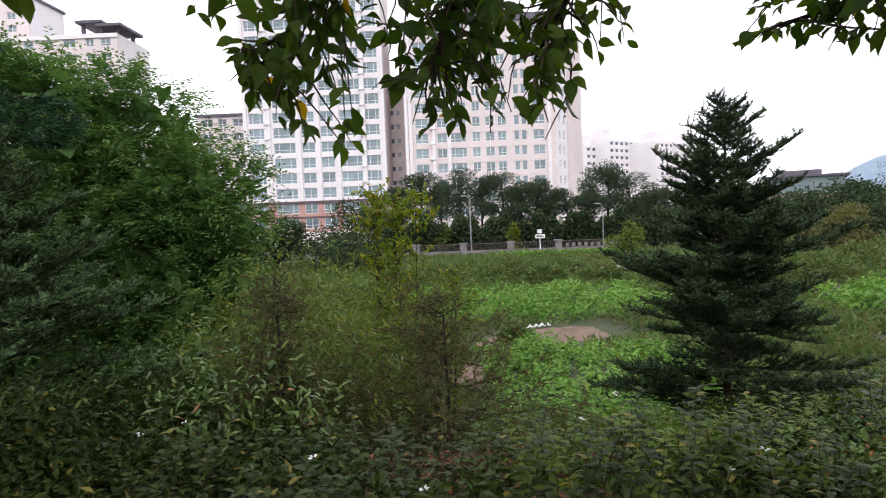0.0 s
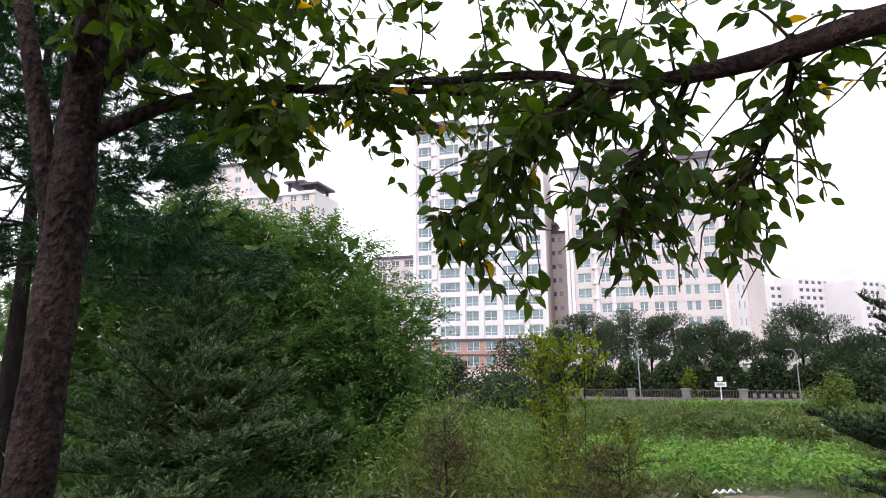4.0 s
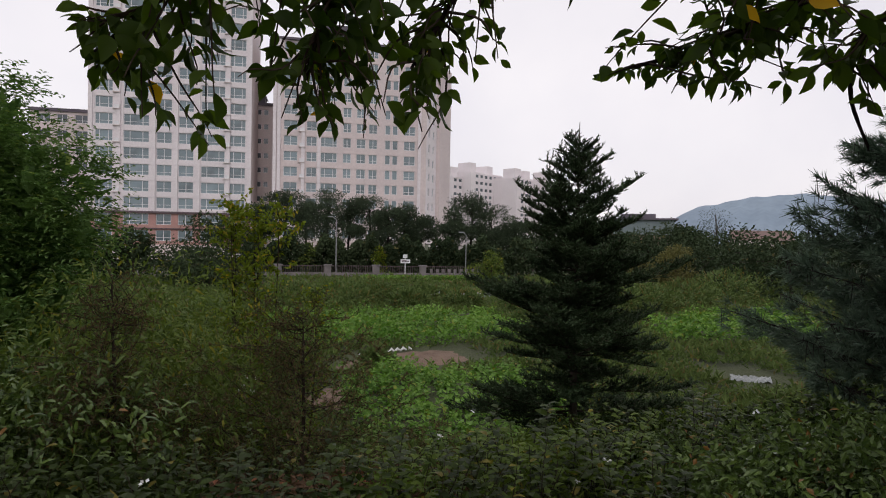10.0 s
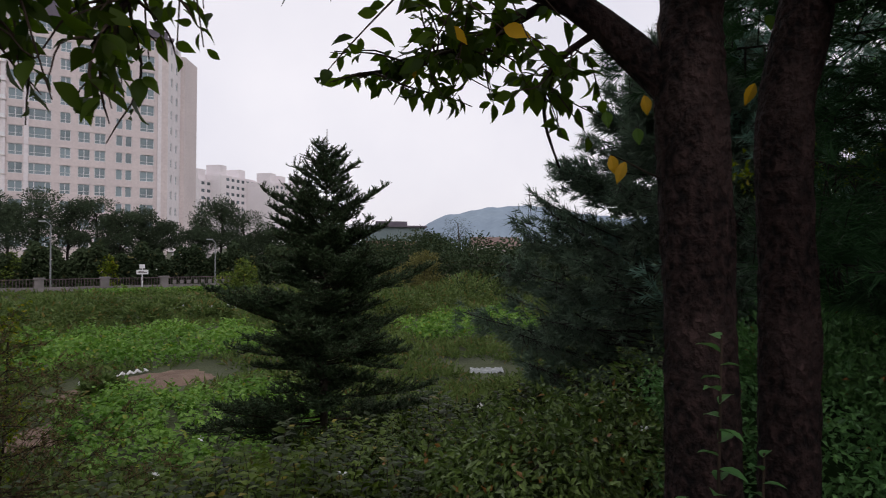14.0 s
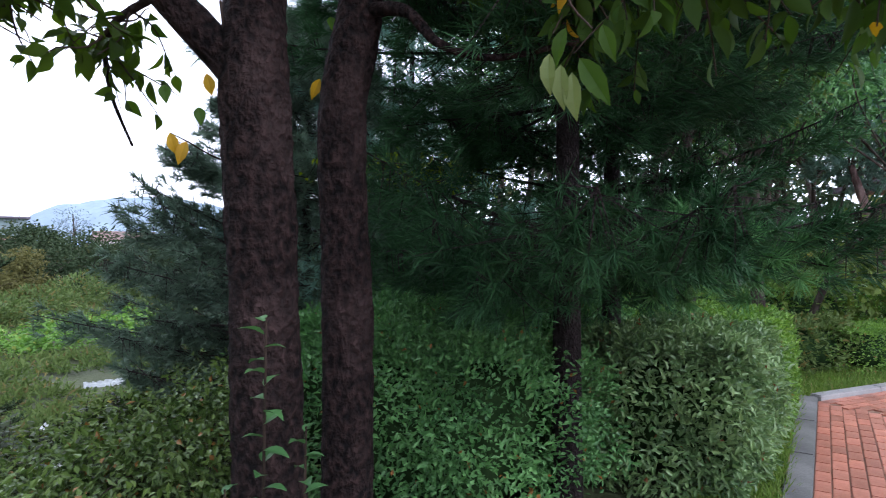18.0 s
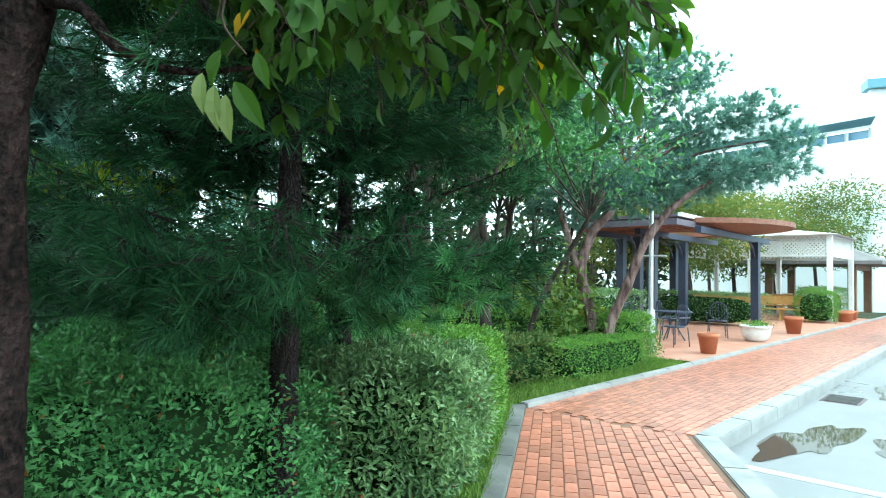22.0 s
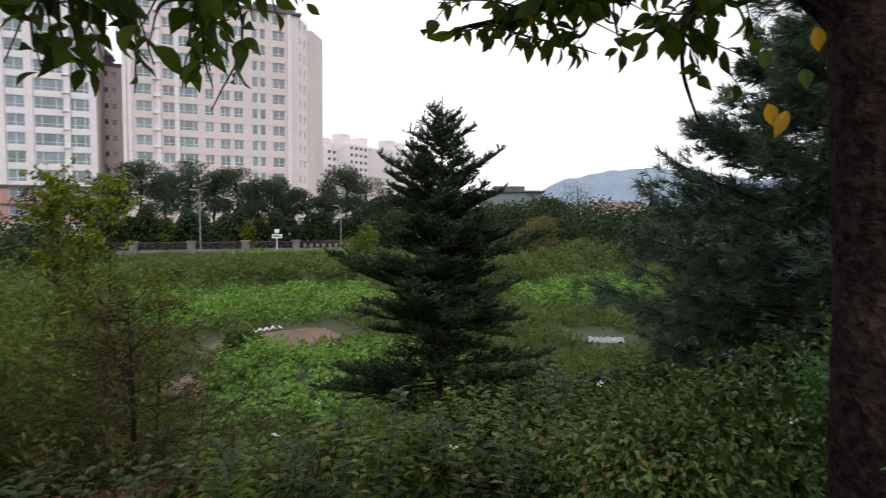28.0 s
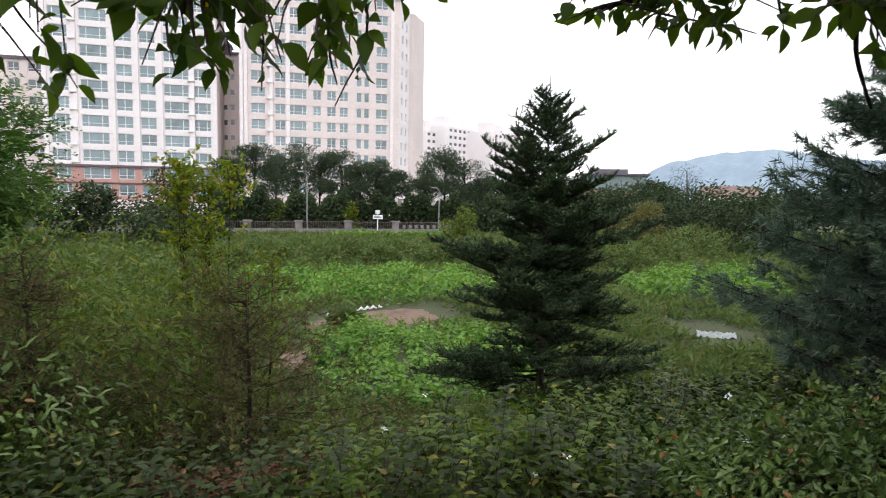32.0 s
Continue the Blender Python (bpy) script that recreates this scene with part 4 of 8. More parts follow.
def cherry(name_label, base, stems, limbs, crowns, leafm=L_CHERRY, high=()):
    t = thing("cherry_tree", name_label, "tree", base, group="cherry trees by the path")
    g = Geo()
    for pts, rad in stems:
        stem(g, pts, rad, 26, 90, 0.045)
    part("trunk", g, B_CHERRY, t, "rough dark red-brown bark", smooth=True)
    for pts, rad in limbs:
        g = Geo()
        stem(g, pts, rad, 10, 30, 0.06)
        part("limb", g, B_CHERRY, t, smooth=True)
    tw, cr = Geo(), Geo()
    for args in crowns:
        leafy_limb(tw, cr, *args)
    # extra leaves high overhead, added to shade the bank and stems below
    for cx, cy, cz, rx, ry, rz, cnt, sd in high:
        r = np.random.default_rng(sd)
        d = unit(r.normal(size=(cnt, 3)))
        P = np.array([cx, cy, cz]) + d * (rx, ry, rz) * (r.uniform(0.1, 1, cnt) ** 0.5)[:, None]
        P = P + 0.12 * np.sin(P[:, [1, 2, 0]] * 4.5)
        P = P[above_edge(P, more=5.0)]
        leaves(cr, P, unit(r.normal(size=P.shape) + (0, 0, -0.3)), 0.1 * r.uniform(0.7, 1.2, len(P)), 0.05, OVAL_S)
    part("twiggery", tw, B_TWIG, t, kind="stuff")
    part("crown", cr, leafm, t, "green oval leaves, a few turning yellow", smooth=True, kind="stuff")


LIMB_A = [(2.08, 1.28, 2.12), (1.84, 1.5, 2.42), (1.31, 1.55, 2.5), (0.84, 1.64, 2.59), (0.42, 1.74, 2.55), (0.03, 1.83, 2.57), (-0.25, 1.89, 2.68), (-0.78, 2.02, 2.79), (-1.12, 2.1, 2.91)]
LIMB_B = [(-0.09, 1.85, 2.59), (-0.2, 1.93, 2.52), (-0.35, 2.05, 2.42), (-0.52, 2.12, 2.28), (-0.7, 2.18, 2.14)]
LIMB_C = [(1.72, 1.52, 2.44), (1.62, 1.8, 2.36), (1.46, 2.08, 2.29), (1.3, 2.28, 2.27)]
LIMB_D = [(2.12, 1.2, 2.35), (1.95, 1.0, 2.8), (1.6, 1.1, 3.3), (1.0, 1.6, 3.8)]
LIMB_E = [(0.25, 1.78, 2.55), (0.19, 1.95, 2.46), (0.09, 2.0, 2.36), (0.03, 2.01, 2.22), (0.0, 2.02, 2.06)]
LIMB_Q = [(0.54, 1.71, 2.57), (0.54, 1.85, 2.48), (0.48, 1.9, 2.35), (0.41, 1.92, 2.22), (0.34, 1.94, 2.1)]
LIMB_M = [(1.9, 1.5, 2.35), (1.98, 1.8, 2.3), (2.15, 2.0, 2.15), (2.3, 2.05, 1.95)]
LIMB_L = [(1.5, 1.54, 2.48), (1.2, 1.6, 2.9), (0.7, 1.6, 3.1), (0.0, 1.7, 3.15)]
cherry("twin-stemmed cherry tree with rough dark bark beside the path", (2.1, 1.2, 0),
       [([(2.13, 1.16, -0.1), (2.12, 1.18, 0.7), (2.1, 1.2, 1.5), (2.1, 1.24, 2.2), (2.2, 1.3, 2.9), (2.3, 1.4, 4.2)], [0.15, 0.125, 0.118, 0.12, 0.075, 0.05])],
       [(LIMB_A, [0.075, 0.052, 0.046, 0.042, 0.032, 0.022, 0.018, 0.014, 0.007]), (LIMB_B, [0.02, 0.014, 0.006]), (LIMB_C, [0.02, 0.014, 0.006]), (LIMB_D, [0.05, 0.035, 0.015]), (LIMB_L, [0.03, 0.02, 0.01]), (LIMB_M, [0.016, 0.01, 0.005]), (LIMB_E, [0.014, 0.009, 0.005]), (LIMB_Q, [0.016, 0.01, 0.005])],
       [(LIMB_A, None, 62, 0.5, 0.5, 0.08, 3, 0.2, 0.5, 0.45), (LIMB_B, None, 38, 0.4, 0.6, 0.09, 4, 0.15, 0.5, 0.45), (LIMB_C, None, 66, 0.44, 0.25, 0.076, 5, 0.15, 0.48, 0.45), (LIMB_D, None, 66, 0.9, 0.1, 0.08, 6), (LIMB_Q, None, 28, 0.36, 0.6, 0.082, 20, 0.15, 0.5, 0.45), (LIMB_E, None, 28, 0.36, 0.7, 0.082, 17, 0.15, 0.5, 0.4), (LIMB_L, None, 48, 0.7, 0.1, 0.085, 18), (LIMB_M, None, 34, 0.26, 0.5, 0.09, 19)],
       high=((0.6, 1.5, 4.3, 1.5, 1.2, 0.5, 900, 801),))
LIMB_F = [(2.4, 0.98, 2.45), (2.4, 0.6, 2.6), (2.3, 0.1, 2.56), (2.15, -0.45, 2.48), (2.05, -1.0, 2.36)]
LIMB_P = [(2.4, 0.98, 2.42), (2.32, 0.76, 2.36), (2.3, 0.62, 2.22), (2.3, 0.42, 2.15), (2.32, 0.15, 2.18)]
# LIMB_N: high limb out of sight, added to hold sky light off the pine
LIMB_N = [(2.45, 1.2, 4.35), (3.2, 0.8, 4.7), (4.2, 0.2, 4.9), (5.2, -0.5, 4.8)]
LIMB_O = [(2.5, 1.0, 3.4), (2.9, 0.9, 3.9), (3.6, 1.2, 4.3), (4.6, 1.6, 4.4)]
LIMB_G = [(2.42, 0.9, 2.75), (2.9, 0.5, 3.1), (3.4, -0.2, 3.2), (3.7, -1.0, 3.1)]
cherry("slim cherry stem with rough dark bark close to its neighbour", (2.4, 1.02, 0),
       [([(2.36, 1.02, -0.1), (2.38, 1.02, 0.6), (2.39, 1.03, 1.3), (2.36, 1.04, 2.0), (2.42, 0.99, 2.5), (2.5, 1.0, 3.3), (2.45, 1.2, 4.4)], [0.125, 0.1, 0.095, 0.09, 0.085, 0.06, 0.04])],
       [(LIMB_F, [0.035, 0.025, 0.018, 0.008]), (LIMB_P, [0.03, 0.022, 0.016, 0.012, 0.006]), (LIMB_G, [0.035, 0.022, 0.008]), (LIMB_N, [0.035, 0.022, 0.008]), (LIMB_O, [0.035, 0.022, 0.008])],
       [(LIMB_F, None, 200, 0.5, 0.9, 0.092, 8, 0.15, 0.43, 1.0), (LIMB_G, None, 210, 0.6, 0.7, 0.092, 9, 0.15, 0.43, 1.0), (LIMB_N, None, 260, 1.1, 0.1, 0.13, 61, 0.1, 0.6, 0.5, DIAMOND), (LIMB_O, None, 240, 1.0, 0.1, 0.13, 62, 0.1, 0.6, 0.5, DIAMOND)], L_CHERRY_LIT)
# drooping twig with large pale-backed leaves in front of the pine
tw_ = thing("cherry_twig", "drooping cherry twig with large pale-backed leaves", "twig", (1.77, 0.1, 2.1), group="cherry trees by the path")
part("stem", Geo().tube(curve([(2.25, -0.15, 2.5), (1.95, 0.06, 2.36), (1.79, 0.1, 2.12), (1.79, 0.04, 2.02)], 14), np.linspace(0.005, 0.002, 14), 5, cap=False), B_TWIG, tw_)
L_PALE = leafy("pale_leaf_back", (0.12, 0.16, 0.05), (0.20, 0.25, 0.09), None, 0, 0.5, 0.3)
for p_, d_, l_, m_ in (((1.775, 0.135, 2.0), (-0.05, 0.02, -1), 0.095, L_PALE), ((1.785, 0.11, 1.975), (0.0, -0.02, -1), 0.105, L_PALE), ((1.79, 0.085, 1.955), (0.02, -0.05, -1), 0.11, L_PALE), ((1.8, 0.07, 1.99), (0.05, -0.5, -0.8), 0.13, L_CHERRY_LIT), ((1.79, 0.1, 2.06), (0.0, 0.3, -0.9), 0.09, L_CHERRY_LIT), ((1.8, 0.02, 2.06), (0.0, -0.3, -0.9), 0.09, L_CHERRY_LIT)):
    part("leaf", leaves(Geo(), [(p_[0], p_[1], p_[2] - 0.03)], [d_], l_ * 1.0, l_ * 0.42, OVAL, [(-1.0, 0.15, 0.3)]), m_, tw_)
ty_ = thing("cherry_twig", "thin cherry twig with yellowing leaves beside the trunk", "twig", (1.95, 1.5, 2.3), group="cherry trees by the path")
L_YELLOW = leafy("yellow_leaf", (0.30, 0.17, 0.02), (0.50, 0.33, 0.05), (0.35, 0.14, 0.04), 0.2, 0.5, 0.4)
yl_ = [[1.903, 1.42, 1.894], [1.94, 1.384, 1.87], [1.966, 1.358, 1.987], [2.025, 1.294, 1.812], [2.043, 1.274, 1.9], [1.89, 1.433, 2.05], [1.982, 1.341, 2.104]]
part("stem", Geo().tube(curve([(2.0, 1.3, 2.35)] + [tuple(yl_[i]) for i in (4, 3, 1, 0)], 16), np.linspace(0.005, 0.0015, 16), 5, cap=False), B_TWIG, ty_)
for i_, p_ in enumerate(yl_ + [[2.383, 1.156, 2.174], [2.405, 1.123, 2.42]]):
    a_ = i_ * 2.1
    part("leaf", leaves(Geo(), [p_], [(0.4 * math.cos(a_), 0.4 * math.sin(a_), -1)], 0.075 + 0.012 * math.sin(a_), 0.042, OVAL, [(-0.7, -0.6, 0.3)]), L_YELLOW if i_ % 3 != 2 else L_CHERRY_LIT, ty_)
LIMB_H = [(-2.2, 1.78, 2.62), (-1.95, 2.0, 2.85), (-1.6, 2.25, 2.98), (-1.0, 2.45, 2.98), (-0.4, 2.5, 2.9)]
LIMB_I = [(-2.22, 1.7, 2.9), (-1.8, 1.5, 3.2), (-1.0, 1.5, 3.35), (0.0, 1.8, 3.4)]
LIMB_J = [(-2.2, 1.8, 2.9), (-1.9, 2.3, 3.6), (-1.0, 3.0, 4.2), (0.6, 3.6, 4.4)]
LIMB_K = [(-1.6, 2.25, 2.97), (-1.5, 2.0, 2.75), (-1.35, 1.85, 2.55)]
cherry("leaning cherry tree with a dark trunk and an arching limb", (-2.3, 1.75, 0),
       [([(-2.3, 1.74, -0.15), (-2.29, 1.75, 0.8), (-2.27, 1.76, 1.6), (-2.25, 1.77, 2.4), (-2.2, 1.75, 3.1), (-2.0, 1.8, 4.4)], [0.12, 0.095, 0.085, 0.088, 0.075, 0.05]),
        ([(-2.26, 1.76, 2.0), (-2.36, 1.7, 2.6), (-2.5, 1.6, 3.4)], [0.05, 0.045, 0.03])],
       [(LIMB_H, [0.035, 0.03, 0.022, 0.01]), (LIMB_I, [0.04, 0.025, 0.01]), (LIMB_J, [0.04, 0.025, 0.01]), (LIMB_K, [0.012, 0.008, 0.004])],
       [(LIMB_H, None, 66, 0.6, 0.5, 0.088, 11, 0.15, 0.5, 0.4), (LIMB_I, None, 62, 0.8, 0.3, 0.088, 12), (LIMB_J, None, 80, 0.95, 0.2, 0.085, 13), (LIMB_K, None, 34, 0.3, 0.8, 0.1, 14, 0.3)],
       high=((-2.6, 2.0, 4.3, 1.7, 1.5, 0.6, 2200, 803),))


# ---- firs ----
def brush(geo, P, D, L, needle, per, r, flat=0.55):
    """Bottle-brush shoots: needles all round each shoot, pointing forward, fewer below."""
    k = np.repeat(np.arange(len(P)), per)
    u = np.tile((np.arange(per) + 0.5) / per, len(P)) + r.uniform(-0.5, 0.5, len(k)) / per
    at = P[k] + D[k] * (L[k] * u)[:, None] + np.array([0, 0, 0.16]) * (L[k] * u * u)[:, None]
    out = unit(np.cross(D[k], r.normal(size=(len(k), 3))))
    out[:, 2] = np.abs(out[:, 2]) * flat + out[:, 2] * (1 - flat)
    return leaves(geo, at, out + D[k] * 0.75, needle * r.uniform(0.7, 1.1, len(k)) * (1.1 - 0.35 * u), needle * 0.3, NEEDLE)


def fir(label, base, h, spread, whorls, lean, seed, needle=0.04, mat=None, arms=(), leader=0.0):
    """A young fir: whorls of upswept boughs with forward side shoots; arms: extra long boughs (height, bearing, length, rise)."""
    r = np.random.default_rng(seed)
    bx, by, bz = base
    t = thing("fir_tree", label, "tree", base)
    ax = curve([(bx, by, bz - 0.2), (bx + lean * 0.3, by, bz + h * 0.4), (bx + lean, by, bz + h)], 30)
    part("trunk", Geo().tube(ax, np.linspace(0.016 * h, 0.005, 30), 10, 0.05), B_GREY, t, smooth=True)
    br, nd = Geo(), Geo()
    SP, SD, SL = [], [], []
    todo = []
    for w in range(whorls):
        f = (w + 0.3) / whorls
        z = h * (0.15 + 0.83 * f)
        ln0 = spread * (1 - f) ** 0.74 * r.uniform(0.82, 1.1) + 0.07
        nb = int(r.integers(8, 11)) if f < 0.8 else int(r.integers(6, 8))
        a0 = r.uniform(0, 6.28)
        for k in range(nb):
            a = a0 + k * 2 * np.pi / nb + r.normal() * 0.22
            rise = np.interp(f, [0, 0.3, 0.6, 0.85, 1], [0.0, 0.12, 0.28, 0.5, 0.8]) + r.normal() * 0.12
            if f < 0.33 and r.uniform() < 0.5:
                continue
            todo.append((z + r.normal() * 0.09, a, ln0 * r.uniform(0.55, 1.18), rise, f))
    todo += [(z, a, ln, rise, z / h) for z, a, ln, rise in arms]
    if leader:
        SP.append([(bx + lean, by, bz + h - 0.05)])
        SD.append([(0.0, 0.0, 1.0)])
        SL.append([leader * 0.55])
        br.tube([(bx + lean, by, bz + h), (bx + lean, by, bz + h + leader)], [0.009, 0.004], 5)
    for z, a, ln, rise, f in todo:
        c = np.array([np.interp(z + bz, ax[:, 2], ax[:, 0]), by, bz + z])
        d = np.array([math.cos(a), math.sin(a), rise])
        s = np.linspace(0, 1, 9)[:, None]
        q = c + d * ln * s + np.array([0, 0, 0.16 * ln]) * (s ** 2 - 0.7 * s)
        br.tube(q, np.linspace(0.014 * (1 - f) + 0.005, 0.003, 9), 4, cap=False)
        side = unit(np.cross(d, (0, 0, 1)))
        seg = q[1:] - q[:-1]
        SP.append(q[2:-1])
        SD.append(unit(seg[2:]))
        SL.append(np.linalg.norm(seg[2:], axis=1) * 1.25)
        ntw = max(9, int(ln / (0.045 if f < 0.5 else 0.033)))
        for j in range(ntw):
            u = 0.18 + 0.80 * (j + r.uniform()) / ntw
            p = np.array([np.interp(u * 8, np.arange(9), q[:, i]) for i in range(3)])
            sl = (0.42 * ln * (1.0 - u) + 0.09) * r.uniform(0.6, 1.15)
            fw = unit(seg[min(7, int(u * 8))])
            sd = unit(fw * 0.85 + side * (1 if j % 2 else -1) * r.uniform(0.6, 1.0) + (0, 0, r.normal() * 0.24 + 0.14))
            SP.append([p])
            SD.append([sd])
            SL.append([sl])
            sd2 = unit(np.cross(sd, (0, 0, 1)))
            for i in range(int(sl / 0.06)):
                v = r.uniform(0.2, 0.85)
                SP.append([p + sd * sl * v + (0, 0, 0.16 * sl * v * v)])
                SD.append([unit(sd * 0.8 + sd2 * (1 if i % 2 else -1) * r.uniform(0.5, 1.0) + (0, 0, r.normal() * 0.3 + 0.25))])
                SL.append([r.uniform(0.07, 0.14)])
    P, D, L = np.concatenate(SP), unit(np.concatenate(SD)), np.concatenate(SL)
    shoots(br, P, D, L, 0.004, 0.16, 3)
    for lo, hi, per in ((0.0, 0.09, 9), (0.09, 0.16, 14), (0.16, 0.26, 20), (0.26, 9.0, 30)):
        k = (L >= lo) & (L < hi)
        brush(nd, P[k], D[k], L[k], needle, per, r)
    part("branchwork", br, B_TWIG, t, kind="stuff")
    part("crown", nd, mat or L_FIR, t, "dark green needle sprays", kind="stuff")
    return t


fx, fy = 0.25 + 8.4 * math.sin(radians(23.6)), 0.05 + 8.4 * math.cos(radians(23.6))
fz = float(ground_z(fx, fy))
fir("dark green young fir with upswept tips on the bank", (fx, fy, fz), 2.95 - fz, 1.7, 25, 0.0, 21, 0.054,
    arms=((1.9 - fz, radians(-23.6), 0.85, 0.6), (1.85 - fz, radians(156.4), 0.85, 0.5), (0.75 - fz, radians(-30), 1.5, 0.32), (0.6 - fz, radians(165), 1.55, 0.2)), leader=0.26)
sx, sy = -0.05 + 5.6 * math.sin(radians(-38.5)), -0.1 + 5.6 * math.cos(radians(-38.5))
fir("small bushy fir with pale new tips below the big tree", (sx, sy, float(ground_z(sx, sy))), 2.2 - float(ground_z(sx, sy)), 1.5, 13, 0.0, 22, 0.05, L_FIR2)


# ---- long-needled pines ----
def long_pine(label, base, h, first, spread, whorls, seed, needle=0.13, width=0.0028, tufts=26, up=0.25, trunk=0.1, per=34, mat=L_PINE, droop=0.05, full=0.7, boughs=(5, 8), tiers=None):
    r = np.random.default_rng(seed)
    b = np.asarray(base, float)
    t = thing("pine_tree", label, "tree", tuple(b))
    ax = curve([b - (0, 0, 0.2), b + (0.03, 0.02, h * 0.5), b + (0, 0, h)], 20)
    part("trunk", Geo().tube(ax, np.linspace(trunk, 0.012, 20), 12, 0.05), B_PINE, t, "dark scaly bark", smooth=True)
    br, nd = Geo(), Geo()
    P, D = [], []
    for w in range(len(tiers) if tiers else whorls):
        f = w / max(1, (len(tiers) if tiers else whorls) - 1)
        z = first + (h - first) * f
        ln0 = spread * (1 - f) ** full + 0.25
        if tiers:
            z, ln0 = tiers[w]
        nb = int(r.integers(*boughs))
        a0 = r.uniform(0, 6.28)
        for k in range(nb):
            a = a0 + k * 2 * np.pi / nb + r.normal() * 0.2
            ln = ln0 * r.uniform(0.7, 1.15)
            d = np.array([math.cos(a), math.sin(a), up + r.normal() * 0.1])
            s = np.linspace(0, 1, 7)[:, None]
            q = b + (0, 0, z) + d * ln * s + np.array([0, 0, 0.18 * ln]) * (s ** 2 - s)
            br.tube(q, np.linspace(0.012 * (1 - f) + 0.005, 0.003, 7), 5, cap=False)
            side = unit(np.cross(d, (0, 0, 1)))
            for j in range(tufts):
                u = 0.15 + 0.85 * math.sqrt(r.uniform())
                p = np.array([np.interp(u * 6, np.arange(7), q[:, i]) for i in range(3)])
                off = side * r.normal() * 0.26 * ln * (1.15 - u) + np.array([0, 0, r.normal() * 0.07 - droop])
                tip = p + off
                br.tube([p, tip], [0.004, 0.002], 3, cap=False)
                axd = unit(off * 0.8 + unit(d) * 0.35 * (0.4 + u) + (0, 0, 0.12))
                m = per
                sp = unit(axd * 0.9 + unit(r.normal(size=(m, 3))) * 0.75)
                P.append(tip - axd * r.uniform(0, 0.09, m)[:, None])
                D.append(sp - (0, 0, 0.12))
    P, D = np.concatenate(P), np.concatenate(D)
    leaves(nd, P, D, needle * r.uniform(0.7, 1.15, len(P)), width, NEEDLE)
    part("branchwork", br, B_PINE, t, kind="stuff")
    part("crown", nd, mat, t, "tufts of long soft needles", kind="stuff")
    return t


tm_ = thing("maple_twig", "thin branch with yellow-green leaves among the pines", "twig", (4.9, 1.3, 2.1))
part("stem", Geo().tube(curve([(5.3, 0.55, 2.25), (4.75, 1.2, 2.12), (4.45, 1.62, 2.1), (4.25, 2.0, 2.1)], 16), np.linspace(0.014, 0.003, 16), 5, cap=False), B_TWIG, tm_)
rm_ = np.random.default_rng(133)
nm_ = 420
um_ = rm_.uniform(0.0, 1, nm_)[:, None]
pm_ = np.array([4.75, 1.2, 2.1]) * (1 - um_) + np.array([4.15, 2.2, 2.08]) * um_ + rm_.normal(size=(nm_, 3)) * (0.12, 0.12, 0.07)
part("foliage", leaves(Geo(), pm_, rm_.normal(size=(nm_, 3)) + (0, 0, -0.5), 0.055, 0.03, DIAMOND), L_SAPLING, tm_, "yellow-green and yellow leaves", kind="stuff")


near_pine = long_pine("Korean-type pine with long soft needles beside the path", (3.78, 0.42, 0.0), 5.4, 1.42, 0.98, 11, 31, 0.125, 0.0062, 66, 0.1, 0.1, per=36, droop=0.09, boughs=(6, 9),
                      tiers=((1.4, 1.25), (1.52, 1.4), (1.62, 1.35), (2.34, 1.55), (2.5, 1.75), (2.68, 1.85), (2.9, 1.85), (3.2, 1.8), (3.55, 1.6), (4.1, 1.3), (4.8, 0.8)))
r_ = np.random.default_rng(131)
for p_ in ((3.216, 0.094, 1.5), (3.233, -0.05, 1.56), (3.245, -0.26, 1.6), (3.245, -0.39, 1.48), (3.24, -0.47, 1.38), (3.246, -0.31, 1.37), (3.24, -0.13, 1.42), (3.234, -0.55, 1.48), (3.196, 0.21, 1.42), (3.3, -0.4, 1.3), (3.28, -0.2, 1.28), (3.2, -0.2, 1.52), (3.22, -0.62, 1.4), (3.26, -0.45, 1.6), (3.24, 0.02, 1.4), (3.3, -0.65, 1.55), (3.3, -0.05, 1.3), (3.2, 0.3, 1.5), (3.26, -0.15, 1.68), (3.34, -0.75, 1.45)):
    q_ = np.asarray(p_)
    ax_ = unit(np.array([-0.75, r_.normal() * 0.35 - 0.1, -0.1 + r_.normal() * 0.15]))
    g_ = Geo().tube(curve([(3.75, 0.2, 1.75), (q_ + (3.75, 0.2, 1.75)) / 2 - (0, 0, 0.04), q_], 8), np.linspace(0.006, 0.003, 8), 5, cap=False)
    bough = part("shoot", g_, B_PINE, near_pine)
    m_ = 125
    part("needle_tuft", leaves(Geo(), q_ - ax_ * r_.uniform(0, 0.1, m_)[:, None], unit(ax_ * 0.75 + unit(r_.normal(size=(m_, 3))) * 0.8), 0.135 * r_.uniform(0.75, 1.1, m_), 0.0058, NEEDLE), L_PINE_LIT, bough, "light green needles, brightened as if lit", kind="stuff")
long_pine("slender pine behind its neighbour in the shrubs", (5.06, 0.3, 0.0), 4.8, 1.95, 1.3, 9, 32, 0.12, 0.009, 56, 0.15, 0.095, per=30, droop=0.1, full=0.35)
wx, wy_ = 0.3 + 6.5 * math.sin(radians(57.0)), 0.0 + 6.5 * math.cos(radians(57.0))
long_pine("dark bushy white pine at the top of the bank", (wx, wy_, float(ground_z(wx, wy_))), 3.9 - float(ground_z(wx, wy_)), 0.12, 2.1, 18, 33, 0.11, 0.012, 64, 0.22, 0.06, per=22, mat=L_WPINE, full=0.85, boughs=(9, 12))
gzl = float(ground_z(-5.0, 3.7))
